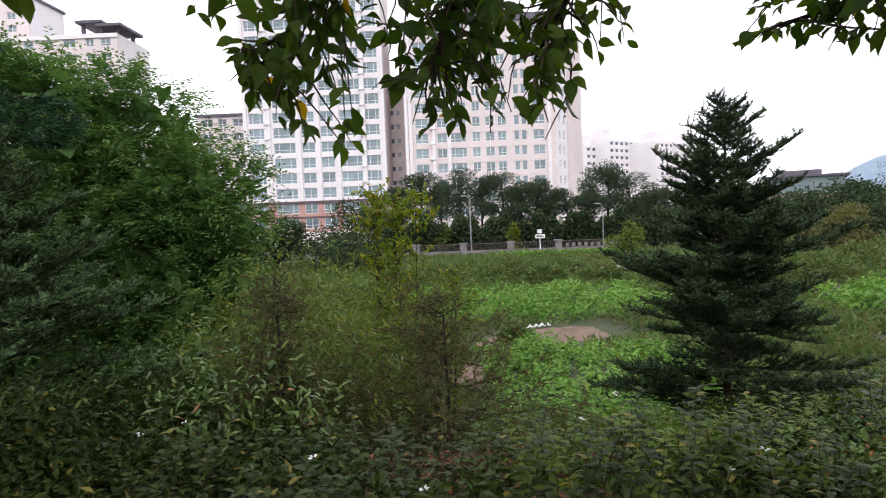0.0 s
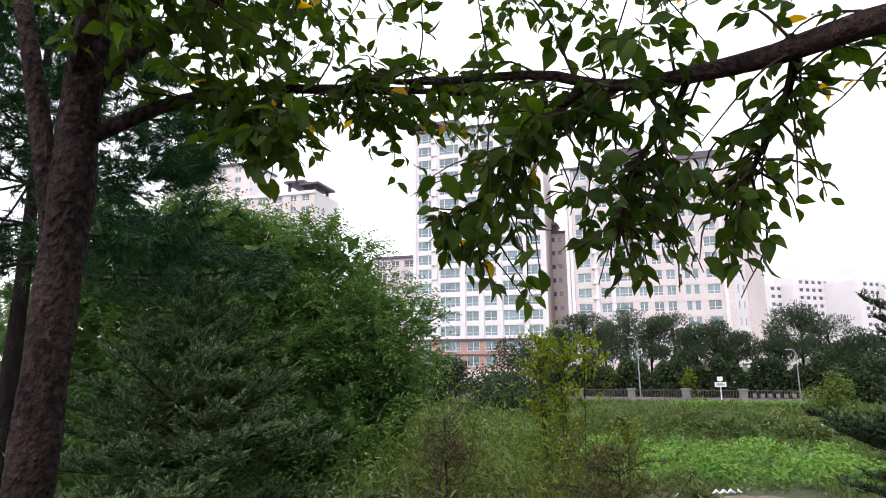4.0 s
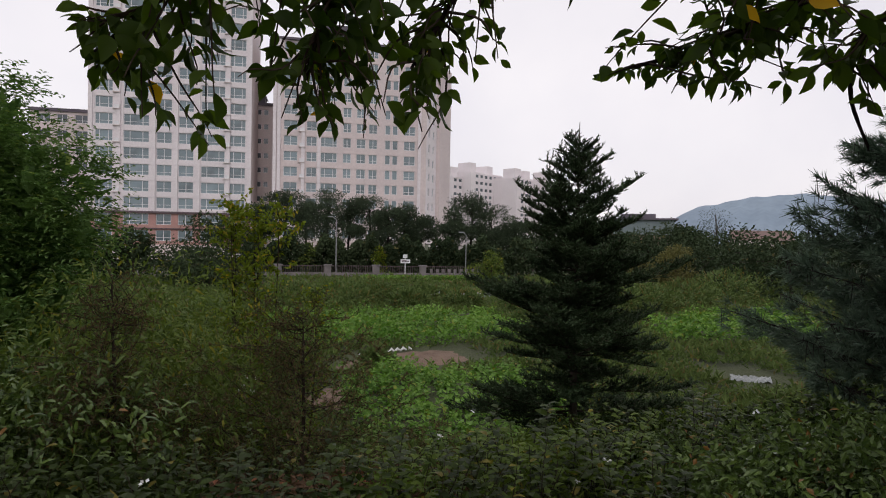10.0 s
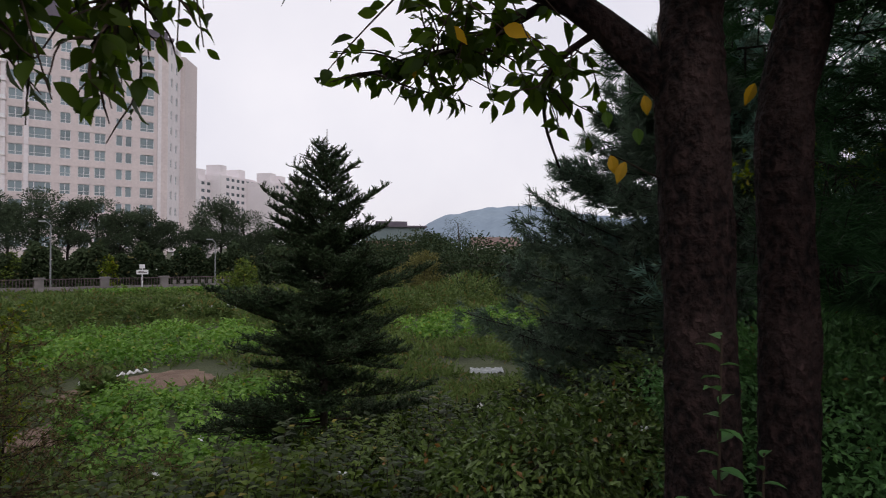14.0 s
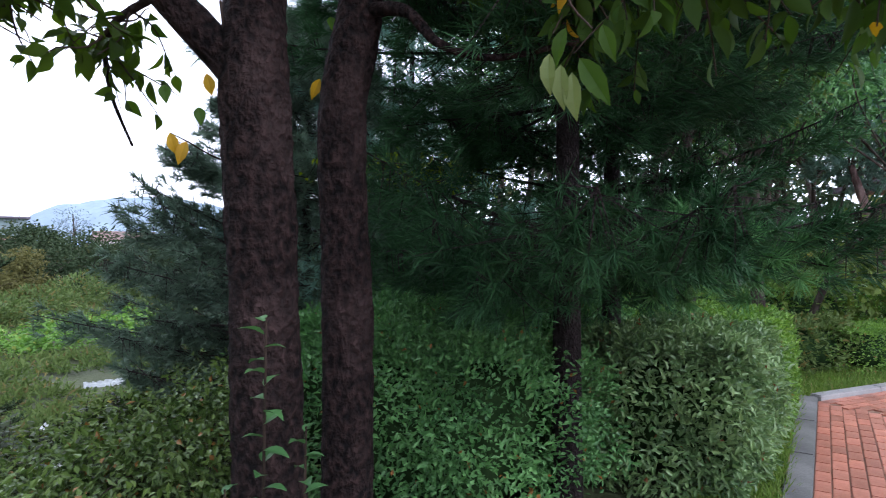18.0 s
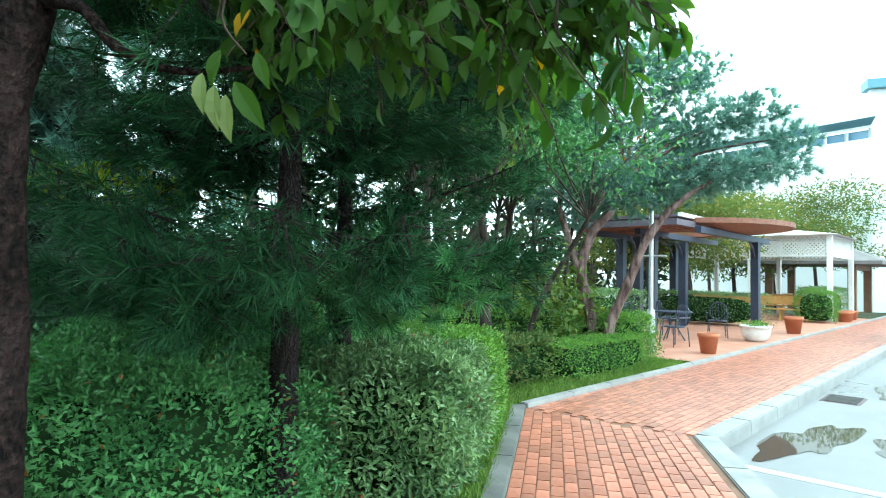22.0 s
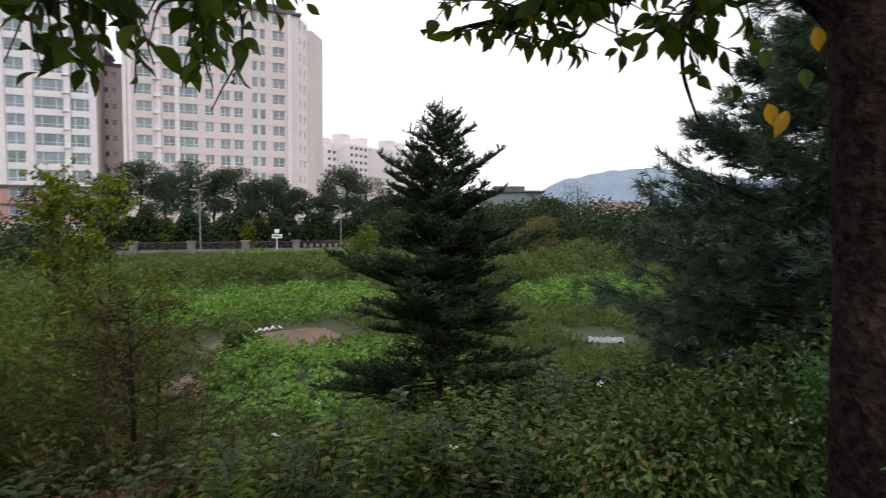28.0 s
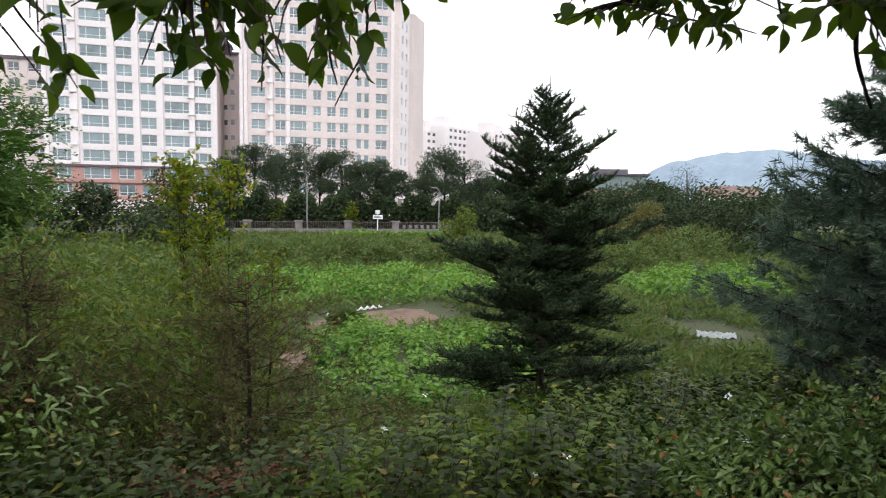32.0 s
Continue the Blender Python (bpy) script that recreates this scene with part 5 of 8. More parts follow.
long_pine("dark pine with drooping long needles behind the leaning cherry", (-5.0, 3.7, gzl), 5.4 - gzl, 2.5 - gzl, 2.4, 9, 34, 0.13, 0.012, 95, 0.02, 0.1, per=28, full=0.5, droop=0.12)
long_pine("bluish pine among the shrubs beyond the path", (6.4, 2.6, -0.1), 5.2, 0.5, 1.9, 14, 35, 0.11, 0.013, 50, 0.3, 0.06, per=20, mat=L_WPINE2, full=0.6)


# ---- broadleaved crowns ----
def crown_points(blobs, n, seed, hollow=0.55):
    """Points in the outer shells of ellipsoids (cx, cy, cz, rx, ry, rz), with clumps."""
    r = np.random.default_rng(seed)
    bl = np.asarray(blobs, float)
    wgt = bl[:, 3] * bl[:, 4] + bl[:, 3] * bl[:, 5]
    pick = r.choice(len(bl), n, p=wgt / wgt.sum())
    d = unit(r.normal(size=(n, 3)))
    k = hollow + (1.0 - hollow) * r.uniform(size=n) ** 0.5
    lump = 1 + 0.16 * np.sin(d[:, 0] * 7 + pick) * np.sin(d[:, 1] * 6 + 2 * pick) + 0.12 * np.sin(d[:, 2] * 9 + d[:, 0] * 5)
    return bl[pick, :3] + d * bl[pick, 3:6] * (k * lump)[:, None], d


def broadleaf(name, label, base, trunk_pts, trunk_r, blobs, n, leaf, mat, seed, shape=DIAMOND, aspect=0.5, hollow=0.5, barkm=None, droop=0.4, limbs=7, sprig=0, group="", category="tree"):
    r = np.random.default_rng(seed)
    t = thing(name, label, category, base, group=group)
    g = Geo()
    stem(g, trunk_pts, trunk_r, 9, 14)
    top = np.asarray(trunk_pts[-1], float)
    bl = np.asarray(blobs, float)
    for k in range(limbs):
        c = bl[k % len(bl)]
        e = c[:3] + unit(r.normal(size=3)) * c[3:6] * 0.6
        s = np.asarray(trunk_pts[max(0, len(trunk_pts) - 2)], float) * 0.5 + top * 0.5
        m = (s + e) / 2 + r.normal(size=3) * 0.08 * np.linalg.norm(e - s) + (0, 0, 0.06 * np.linalg.norm(e - s))
        stem(g, [s, m, e], [trunk_r[-1] * 0.7, trunk_r[-1] * 0.4, trunk_r[-1] * 0.12], 5, 8)
    part("trunk", g, barkm or B_GREY, t, smooth=True)
    P, d = crown_points(blobs, n, seed, hollow)
    D = unit(d * 0.7 + r.normal(size=(n, 3)) * 0.7 + (0, 0, -droop))
    cr = Geo()
    if sprig:
        # tufts of feathered leaves: leaflets in two rows along each rib
        fr, m = 5, sprig
        tuft = unit(d * 0.8 + r.normal(size=(n, 3)) * 0.35 + (0, 0, 0.35))
        kf = np.repeat(np.arange(n), fr)
        rib_f = unit(tuft[kf] + r.normal(size=(n * fr, 3)) * 0.55)
        len_f = leaf * 7.0 * r.uniform(0.6, 1.15, n * fr)
        sd_f = unit(np.cross(rib_f, r.normal(size=(n * fr, 3)) * 0.3 + (0, 0, 1)))
        k = np.repeat(np.arange(n * fr), m)
        j = np.tile(np.arange(m), n * fr)
        s = (j + 0.5) / m
        base_p = P[kf[k]] + rib_f[k] * (len_f[k] * s)[:, None] + np.array([0, 0, -0.45]) * (len_f[k] * s ** 2)[:, None]
        ld = unit(rib_f[k] * 0.6 + sd_f[k] * np.where(j % 2, 1.0, -1.0)[:, None] + (0, 0, -0.15))
        # oversized leaves added inside the crown, to block light through it
        inner = crown_points([(*q[:3], q[3] * 0.8, q[4] * 0.8, q[5] * 0.8) for q in blobs], n, seed + 1, 0.3)[0]
        leaves(cr, inner, r.normal(size=(n, 3)), leaf * 4.5, leaf * 3.0, shape)
        leaves(cr, base_p, ld, leaf * 1.5 * (1.15 - 0.7 * s), leaf * aspect, shape, r.normal(size=(len(k), 3)) * 0.2 + (0, 0, 1))
    else:
        leaves(cr, P, D, leaf * r.uniform(0.6, 1.3, n), leaf * aspect, shape)
    part("crown", cr, mat, t, kind="stuff")
    return t


gz_ = lambda x, y: float(ground_z(x, y))
# big feathery tree on the bank
bx, by = -6.0, 8.6
broadleaf("feathery_tree", "large dense tree with feathery dark green leaves on the bank", (bx, by, gz_(bx, by)),
          [(bx, by, gz_(bx, by) - 0.2), (bx + 0.1, by, -0.8), (bx, by, 0.6)], [0.16, 0.13, 0.1],
          [(bx - 1.2, by, 1.0, 2.0, 1.8, 1.7), (bx + 0.9, by + 0.2, 0.8, 1.7, 1.7, 1.6), (bx - 0.3, by, 2.9, 1.7, 1.5, 1.4), (bx + 1.9, by - 0.3, 0.2, 1.25, 1.3, 1.4), (bx + 1.5, by, 1.5, 1.35, 1.3, 1.2), (bx - 2.4, by - 0.5, 2.9, 1.7, 1.5, 1.5), (bx - 0.9, by - 0.4, 3.5, 1.2, 1.1, 0.9), (bx + 0.6, by - 0.8, -0.6, 2.0, 1.6, 1.4), (bx - 1.6, by - 1.0, -0.4, 1.7, 1.4, 1.4), (bx - 3.4, by - 0.6, 1.2, 1.6, 1.5, 2.2), (bx + 2.0, by + 0.6, 1.8, 1.2, 1.2, 1.2), (bx + 1.1, by + 0.5, 2.8, 1.2, 1.2, 1.2)],
          4300, 0.08, L_PINNATE, 41, DIAMOND, 0.48, 0.6, sprig=8, limbs=14)

# ---- shrubs and saplings on the bank ----
def bush(label, az, d, top, width, n, leaf, mat, seed, aspect=0.45, shape=DIAMOND, o=(0.2, 0.1), bottom=None, name="shrub", hollow=0.35, droop=0.4):
    """A shrub at a bearing and distance whose top stands at the height given."""
    p = polar(az, d, 0, o)
    z = gz_(p[0], p[1])
    zb = z if bottom is None else bottom
    hgt = top - zb
    r = np.random.default_rng(seed)
    bl = []
    for k in range(5):
        bl.append((p[0] + r.normal() * width * 0.28, p[1] + r.normal() * width * 0.28, zb + hgt * r.uniform(0.3, 0.66), width * r.uniform(0.38, 0.55), width * r.uniform(0.38, 0.55), hgt * r.uniform(0.26, 0.34)))
    bl.append((p[0], p[1], top - hgt * 0.3, width * 0.35, width * 0.35, hgt * 0.3))
    return broadleaf(name, label, (p[0], p[1], z), [(p[0], p[1], z - 0.1), (p[0], p[1], z + 0.15 * hgt), (p[0] + 0.03, p[1], zb + 0.4 * hgt)], [0.022, 0.018, 0.012], bl, n, leaf, mat, seed, shape, aspect, hollow, B_TWIG, droop, 8, group="shrubs on the bank", category="shrub")


bush("peach-like small tree with narrow drooping leaves", -18, 6.0, 1.4, 2.5, 14000, 0.085, L_BUSH, 51, 0.24, STRIP, droop=0.7, name="small_tree")
bush("leafy green shrub with narrow leaves", -26, 5.4, 0.75, 1.8, 7500, 0.08, L_BANK2, 52, 0.26, STRIP, droop=0.6)
bush("leafy green shrub with narrow leaves", -12, 7.0, 1.3, 1.7, 6500, 0.08, L_BUSH, 53, 0.26, STRIP, droop=0.6)
bush("dense green shrub in the shade of the bank", -33, 4.6, 0.55, 1.4, 3600, 0.06, L_BANK_SHADE, 54)
bush("dense green shrub in the shade of the bank", -41, 4.2, 0.75, 1.3, 3400, 0.06, L_BANK_SHADE, 55)
bush("low dark shrub at the foot of the saplings", -12, 5.2, -0.35, 1.5, 3000, 0.06, L_BANK_SHADE, 56)
bush("low green shrub on the bank", -50, 4.0, 0.9, 1.5, 3600, 0.06, L_BANK_SHADE, 57)
bush("bright green weedy shrub on the bank", 6, 5.6, -0.9, 1.6, 4200, 0.06, L_SAPLING, 58, 0.35)
bush("bright green weedy shrub on the bank", 14, 5.2, -0.65, 1.5, 4200, 0.06, L_WEED, 59, 0.4)
bush("bright leafy shrub below the fir", 24, 4.6, -0.5, 1.7, 5200, 0.06, L_FRESH, 60, 0.42)
bush("leafy green shrub below the fir", 34, 5.0, 0.0, 1.6, 4200, 0.055, L_BANK_SHADE, 61, 0.5)
bush("yellow-green shrub in the light beyond the fir", 34.5, 8.0, -0.6, 1.0, 2600, 0.06, L_SAPLING, 62, 0.5)
bush("leafy green shrub by the twin cherry", 40, 3.3, 0.35, 1.3, 4600, 0.05, L_BANK2, 63, 0.5)
bush("leafy green shrub by the twin cherry", 47, 3.6, 0.68, 1.2, 4200, 0.05, L_BANK2, 64, 0.5)
bush("leafy green shrub by the twin cherry", 33, 3.1, 0.1, 1.2, 4200, 0.05, L_BANK_SHADE, 65, 0.5)
bush("dark green shrub with small leaves", 57, 3.9, 0.95, 1.3, 4200, 0.05, L_BANK2, 66, 0.5)
bush("dark green shrub at the edge of the bank", 46, 4.8, 0.35, 1.4, 3600, 0.055, L_BANK_SHADE, 67, 0.5)

# bank cover: leaves of low plants over the whole slope
def cover(x0, x1, y0, y1, n, h, leaf, seed, mat, label, name="ground_cover", aspect=0.5, shape=DIAMOND, stop=None):
    r = np.random.default_rng(seed)
    x, y = r.uniform(x0, x1, n), r.uniform(y0, y1, n)
    if stop is not None:
        k = stop(x, y)
        x, y = x[k], y[k]
    clump = 0.45 + 0.6 * np.sin(x * 2.3 + 1.1) * np.sin(y * 2.9) + 0.35 * np.sin(x * 5.1 + y * 3.7)
    k = r.uniform(size=len(x)) < np.clip(0.35 + 1.1 * clump, 0.12, 1)
    x, y, clump = x[k], y[k], clump[k]
    z = ground_z(x, y) + h * np.clip(clump, 0.1, 1.2) * r.uniform(0.1, 1, len(x)) ** 0.6
    D = unit(np.stack([r.normal(size=len(x)), r.normal(size=len(x)), r.normal(size=len(x)) * 0.4 + 0.15], -1))
    g = leaves(Geo(), np.stack([x, y, z], -1), D, leaf * r.uniform(0.6, 1.4, len(x)), leaf * aspect, shape)
    return whole(name, g, mat, label, "plants", kind="stuff")


cover(-7, 9, 1.3, 9.5, 36000, 0.42, 0.068, 71, L_BANK_SHADE, "low leafy weeds covering the bank", stop=lambda x, y: (y > 1.2 + 0.3 * np.abs(np.sin(x * 2)) + 0.1 * x) & ~((np.hypot(x - 0.2, y) < 1.6)) & ~((x > 0.35) & (x < 3.4) & (y > 3.0) & (y < 6.2)))
cover(-4.5, 4.0, 1.0, 4.0, 19000, 0.3, 0.078, 72, L_BANK_SHADE, "low leafy shrubs at the top of the bank", stop=lambda x, y: (np.hypot(x - 0.2, y) > 1.15) & ~((x > 0.3) & (x < 2.6) & (y > 2.2)))
cover(-1.0, 4.0, 5.0, 10.5, 9000, 0.3, 0.16, 73, L_GRASS, "bright grass at the foot of the bank", "grass", 0.12, STRIP)


# saplings with yellow-green leaves, and a brown half-bare larch
def sapling(label, az, d, top, spread, n, seed, mat, leaf=0.05, name="sapling", stems=3):
    p = polar(az, d, 0, (0.2, 0.1))
    z = gz_(p[0], p[1])
    r = np.random.default_rng(seed)
    t = thing(name, label, "tree", (p[0], p[1], z))
    tw, cr = Geo(), Geo()
    for s in range(stems):
        a = r.uniform(0, 6.28)
        e = p + (math.cos(a) * spread * 0.35, math.sin(a) * spread * 0.35, top - r.uniform(0, 0.35))
        c = curve([p + (0, 0, z - 0.1), (p + e) / 2 + (math.cos(a) * 0.08, math.sin(a) * 0.08, z / 2), e], 24)
        part("trunk", Geo().tube(c, np.linspace(0.016, 0.004, 24), 6), B_TWIG, t, smooth=True)
        for k in range(n // stems):
            i = int(r.uniform(4, 23.9))
            d2 = unit(np.array([r.normal(), r.normal(), 0.9 + r.normal() * 0.2]))
            ln = spread * r.uniform(0.25, 0.7) * (1.1 - 0.5 * i / 23)
            q = c[i] + d2 * ln * np.linspace(0, 1, 5)[:, None] + r.normal(size=3) * 0.03 * np.linspace(0, 1, 5)[:, None]
            tw.tube(q, np.linspace(0.004, 0.0015, 5), 3, cap=False)
            m = int(ln / 0.02)
            u = r.uniform(0.1, 1, m)
            lp = q[0] + (q[-1] - q[0]) * u[:, None]
            dens = 0.35 + 0.65 * i / 23
            kk = r.uniform(size=m) < dens
            leaves(cr, lp[kk], r.normal(size=(kk.sum(), 3)) + (0, 0, -0.2), leaf * r.uniform(0.6, 1.2, kk.sum()), leaf * 0.5, DIAMOND)
    part("twiggery", tw, B_TWIG, t, kind="stuff")
    part("crown", cr, mat, t, kind="stuff")
    return p


sapling("slim sapling with sparse yellow-green leaves", -6.8, 8.3, 1.95, 0.95, 460, 81, L_SAPLING, 0.08, stems=6)
sapling("slim sapling with sparse yellow-green leaves", -3.2, 8.0, 0.9, 0.8, 160, 82, L_SAPLING, 0.06)


def larch(label, az, d, top, spread, seed):
    p = polar(az, d, 0, (0.2, 0.1))
    z = gz_(p[0], p[1])
    r = np.random.default_rng(seed)
    t = thing("larch", label, "tree", (p[0], p[1], z))
    part("trunk", Geo().tube([p + (0, 0, z - 0.1), p + (0.02, 0, (z + top) / 2), p + (0, 0, top)], [0.024, 0.016, 0.003], 7), B_TWIG, t, smooth=True)
    tw, cr = Geo(), Geo()
    for k in range(115):
        f = r.uniform(0.04, 0.97)
        c = p + (0, 0, z + (top - z) * f)
        a = r.uniform(0, 6.28)
        ln = spread * (1 - f) ** 0.7 * r.uniform(0.4, 1.25) + 0.08
        d2 = np.array([math.cos(a), math.sin(a), r.uniform(-0.15, 0.4)])
        q = c + d2 * ln * np.linspace(0, 1, 6)[:, None] + np.array([0, 0, 0.3 * ln]) * np.linspace(0, 1, 6)[:, None] ** 2 + r.normal(size=3) * 0.06 * np.sin(np.linspace(0, 4, 6))[:, None]
        tw.tube(q, np.linspace(0.0045, 0.0012, 6), 4, cap=False)
        for j in range(int(ln / 0.055)):
            b = q[int(r.integers(1, 6))] + r.normal(size=3) * 0.01
            e = b + unit(d2 + r.normal(size=3) * 0.8) * r.uniform(0.1, 0.26)
            tw.tube([b, e], [0.0025, 0.001], 3, cap=False)
            m = 18
            lp = b + (e - b) * r.uniform(0, 1, m)[:, None]
            leaves(cr, lp, r.normal(size=(m, 3)), 0.036, 0.012, NEEDLE)
    part("twiggery", tw, B_TWIG, t, kind="stuff")
    part("crown", cr, L_BROWN, t, "dry brown and dull green needles", kind="stuff")


larch("half-bare brown larch with thin twigs on the bank", -3.2, 5.0, 0.95, 1.25, 83)
larch("thin brownish conifer sapling among the shrubs", -19.5, 4.9, 1.15, 0.7, 84)
bag_at = polar(-7.6, 8.0, 0, (0.2, 0.1))
bg_ = Geo()
for k in range(14):
    rr_ = np.random.default_rng(900 + k)
    c = bag_at + (rr_.normal() * 0.04, rr_.normal() * 0.03, -0.42 + rr_.uniform(-0.11, 0.11))
    leaves(bg_, [c], [rr_.normal(size=3)], 0.13, 0.1, OVAL)
whole("plastic_bag", bg_, M_FRAME, "crumpled white plastic scrap caught on the sapling", "plastic bag", tuple(bag_at + (0, 0, -0.45)))


# ---- field: crops, bare soil, weeds ----
def in_poly(x, y, pts):
    k = np.zeros(len(x), bool)
    n = len(pts)
    for i in range(n):
        x1, y1 = pts[i]
        x2, y2 = pts[(i + 1) % n]
        c = ((y1 > y) != (y2 > y)) & (x < (x2 - x1) * (y - y1) / (y2 - y1 + 1e-9) + x1)
        k ^= c
    return k


def crop(label, poly, per_m2, h, leaf, seed, mat, aspect=0.75, row=None, shape=DIAMOND):
    r = np.random.default_rng(seed)
    p = np.asarray(poly)
    x0, y0 = p.min(0)
    x1, y1 = p.max(0)
    rad = leaf * 2.1
    n = int((x1 - x0) * (y1 - y0) * 0.62 / rad ** 2 * 0.9)
    x, y = r.uniform(x0, x1, n), r.uniform(y0, y1, n)
    if row:
        y = np.round(y / row * 2) * row / 2 + r.normal(size=n) * row * 0.11
    k = in_poly(x + r.normal(size=n) * 0.3, y + r.normal(size=n) * 0.3, poly)
    x, y = x[k], y[k]
    size = r.uniform(0.6, 1.25, len(x)) * (0.85 + 0.3 * np.sin(x * 1.1 + 0.6 * np.sin(y * 0.9)) * np.sin(y * 0.8))
    per = max(8, int(per_m2))
    i = np.repeat(np.arange(len(x)), per)
    d = unit(r.normal(size=(len(i), 3)) + (0, 0, 0.35))
    d[:, 2] = np.abs(d[:, 2])
    reach = (rad * size[i] * r.uniform(0.55, 1.05, len(i)))[:, None]
    P = np.stack([x[i], y[i], ground_z(x[i], y[i]) + 0.04], -1) + d * reach * (1, 1, h / rad)
    D = unit(d * (1, 1, 0.2) + r.normal(size=d.shape) * 0.5 + (0, 0, -0.15))
    g = leaves(Geo(), P, D, leaf * r.uniform(0.6, 1.25, len(i)), leaf * aspect, shape, d * 0.35 + r.normal(size=d.shape) * 0.3 + (0, 0, 0.9))
    return whole("crop_patch", g, mat, label, "crops", kind="stuff")


def soil(label, poly, seed):
    r = np.random.default_rng(seed)
    c = np.mean(poly, 0)
    k = 36
    ring = []
    n = len(poly)
    for i in range(k):
        t = i / k * n
        a, b = np.asarray(poly[int(t) % n]), np.asarray(poly[(int(t) + 1) % n])
        ring.append(c + (a + (b - a) * (t % 1) - c) * r.uniform(0.88, 1.06))
    ring = np.asarray(ring)
    vs = [np.array([c])] + [c + (ring - c) * f for f in (0.35, 0.7, 1.0)]
    v = np.concatenate(vs)
    z = ground_z(v[:, 0], v[:, 1]) + 0.05 + r.uniform(0, 0.06, len(v))
    z[-k:] -= 0.12
    g = Geo()
    f3 = [(0, 1 + i, 1 + (i + 1) % k) for i in range(k)]
    f4 = [(1 + q * k + i, 1 + (q + 1) * k + i, 1 + (q + 1) * k + (i + 1) % k, 1 + q * k + (i + 1) % k) for q in range(2) for i in range(k)]
    g.add(np.stack([v[:, 0], v[:, 1], z], -1), f3)
    g.f.append(np.asarray(f4))
    whole("soil_bed", g, M_SOIL, label, "soil bed", smooth=True, group="soil beds")


NEAR_CROP = [(0.7, 13.0), (0.9, 17.4), (2.6, 19.0), (5.8, 17.8), (7.4, 15.0), (5.0, 11.6), (2.6, 11.3)]
BEANS = [(-1.5, 23.4), (-2.5, 32), (9.8, 33.6), (9.0, 23.6), (3, 23.0)]
BEANS_R = [(14.5, 22.5), (17.5, 29.5), (28, 31), (22, 21.5)]
crop("broad-leaved green crop plants in the near patch", NEAR_CROP, 36, 0.55, 0.14, 91, L_CROP)
crop("thick bright green bean rows in the field", BEANS, 32, 0.75, 0.2, 92, L_CROP, 0.7, 1.5)
crop("thick bright green bean rows beyond the fir", BEANS_R, 30, 0.8, 0.22, 93, L_CROP, 0.7, 1.5)
crop("sparse pale crop leaves over the soil", [(4.5, 17.5), (9.5, 21), (10.5, 18), (7.0, 14.5)], 22, 0.35, 0.13, 94, L_WEED)
crop("small yellowing crop plants by the soil", [(0.2, 11.0), (0.8, 13.2), (2.8, 11.6), (2.6, 10.2)], 16, 0.3, 0.11, 95, L_WEED)
soil("bare brown soil bed with weeds", [(0.4, 19.3), (1.6, 21.6), (5.4, 22.2), (6.0, 20.2), (2.4, 18.8)], 1)
soil("bare brown soil strip", [(-0.6, 15.3), (0.8, 17.4), (1.0, 16.0), (0.6, 14.2)], 2)
soil("bare brown soil at the crop's edge", [(0.5, 11.2), (0.8, 13.0), (2.4, 11.6), (3.0, 10.4), (1.6, 10.2)], 3)
soil("bare brown soil bed beyond the fir", [(9.2, 16.8), (9.8, 18.4), (11.9, 18.2), (11.4, 16.4)], 4)
ed = Geo()
for k in range(9):
    q = np.array([1.55 + k * 0.235, 21.0 + k * 0.13])
    z = gz_(*q)
    rr_ = np.random.default_rng(k)
    ed.tube([(q[0] - 0.1, q[1], z + 0.06), (q[0], q[1], z + 0.12 + rr_.uniform(0, 0.05)), (q[0] + 0.11, q[1] + 0.04, z + 0.07)], [0.03, 0.06, 0.03], 6)
whole("edging", ed, M_FRAME, "white plastic scraps edging a soil bed", "edging", kind="stuff")
# plastic mulch row and plastic sheet
M_VINYL, vn, vl, vb = mat_base("white_plastic_film", 0.3)
vb.inputs["Base Color"].default_value = (0.24, 0.26, 0.26, 1)
bump(vn, vl, vb, noise_fac(vn, vl, 6.0), 0.6, 0.05)


def film_sheet(label, poly_o, du, dw, nu, nw, h, seed):
    r = np.random.default_rng(seed)
    o, du, dw = np.asarray(poly_o), np.asarray(du), np.asarray(dw)
    v = []
    for j in range(nw + 1):
        for i in range(nu + 1):
            q = o + du * i / nu + dw * j / nw
            v.append((q[0], q[1], gz_(q[0], q[1]) + h * (0.25 + 0.75 * math.sin(math.pi * j / nw)) * (0.6 + 0.4 * abs(math.sin(i * 1.6))) + r.uniform(-0.07, 0.07)))
    f = [(j * (nu + 1) + i, j * (nu + 1) + i + 1, (j + 1) * (nu + 1) + i + 1, (j + 1) * (nu + 1) + i) for j in range(nw) for i in range(nu)]
    whole("plastic_film", Geo().add(v, f), M_VINYL, label, "plastic film", smooth=True, group="plastic film in the field")


film_sheet("white plastic film tunnel over a crop row", (8.6, 45.0), (4.2, -2.0), (0.4, 0.8), 24, 5, 0.5, 1)
film_sheet("crumpled white plastic film on the soil", (12.8, 16.2), (1.0, -0.6), (0.35, 0.5), 18, 6, 0.1, 2)


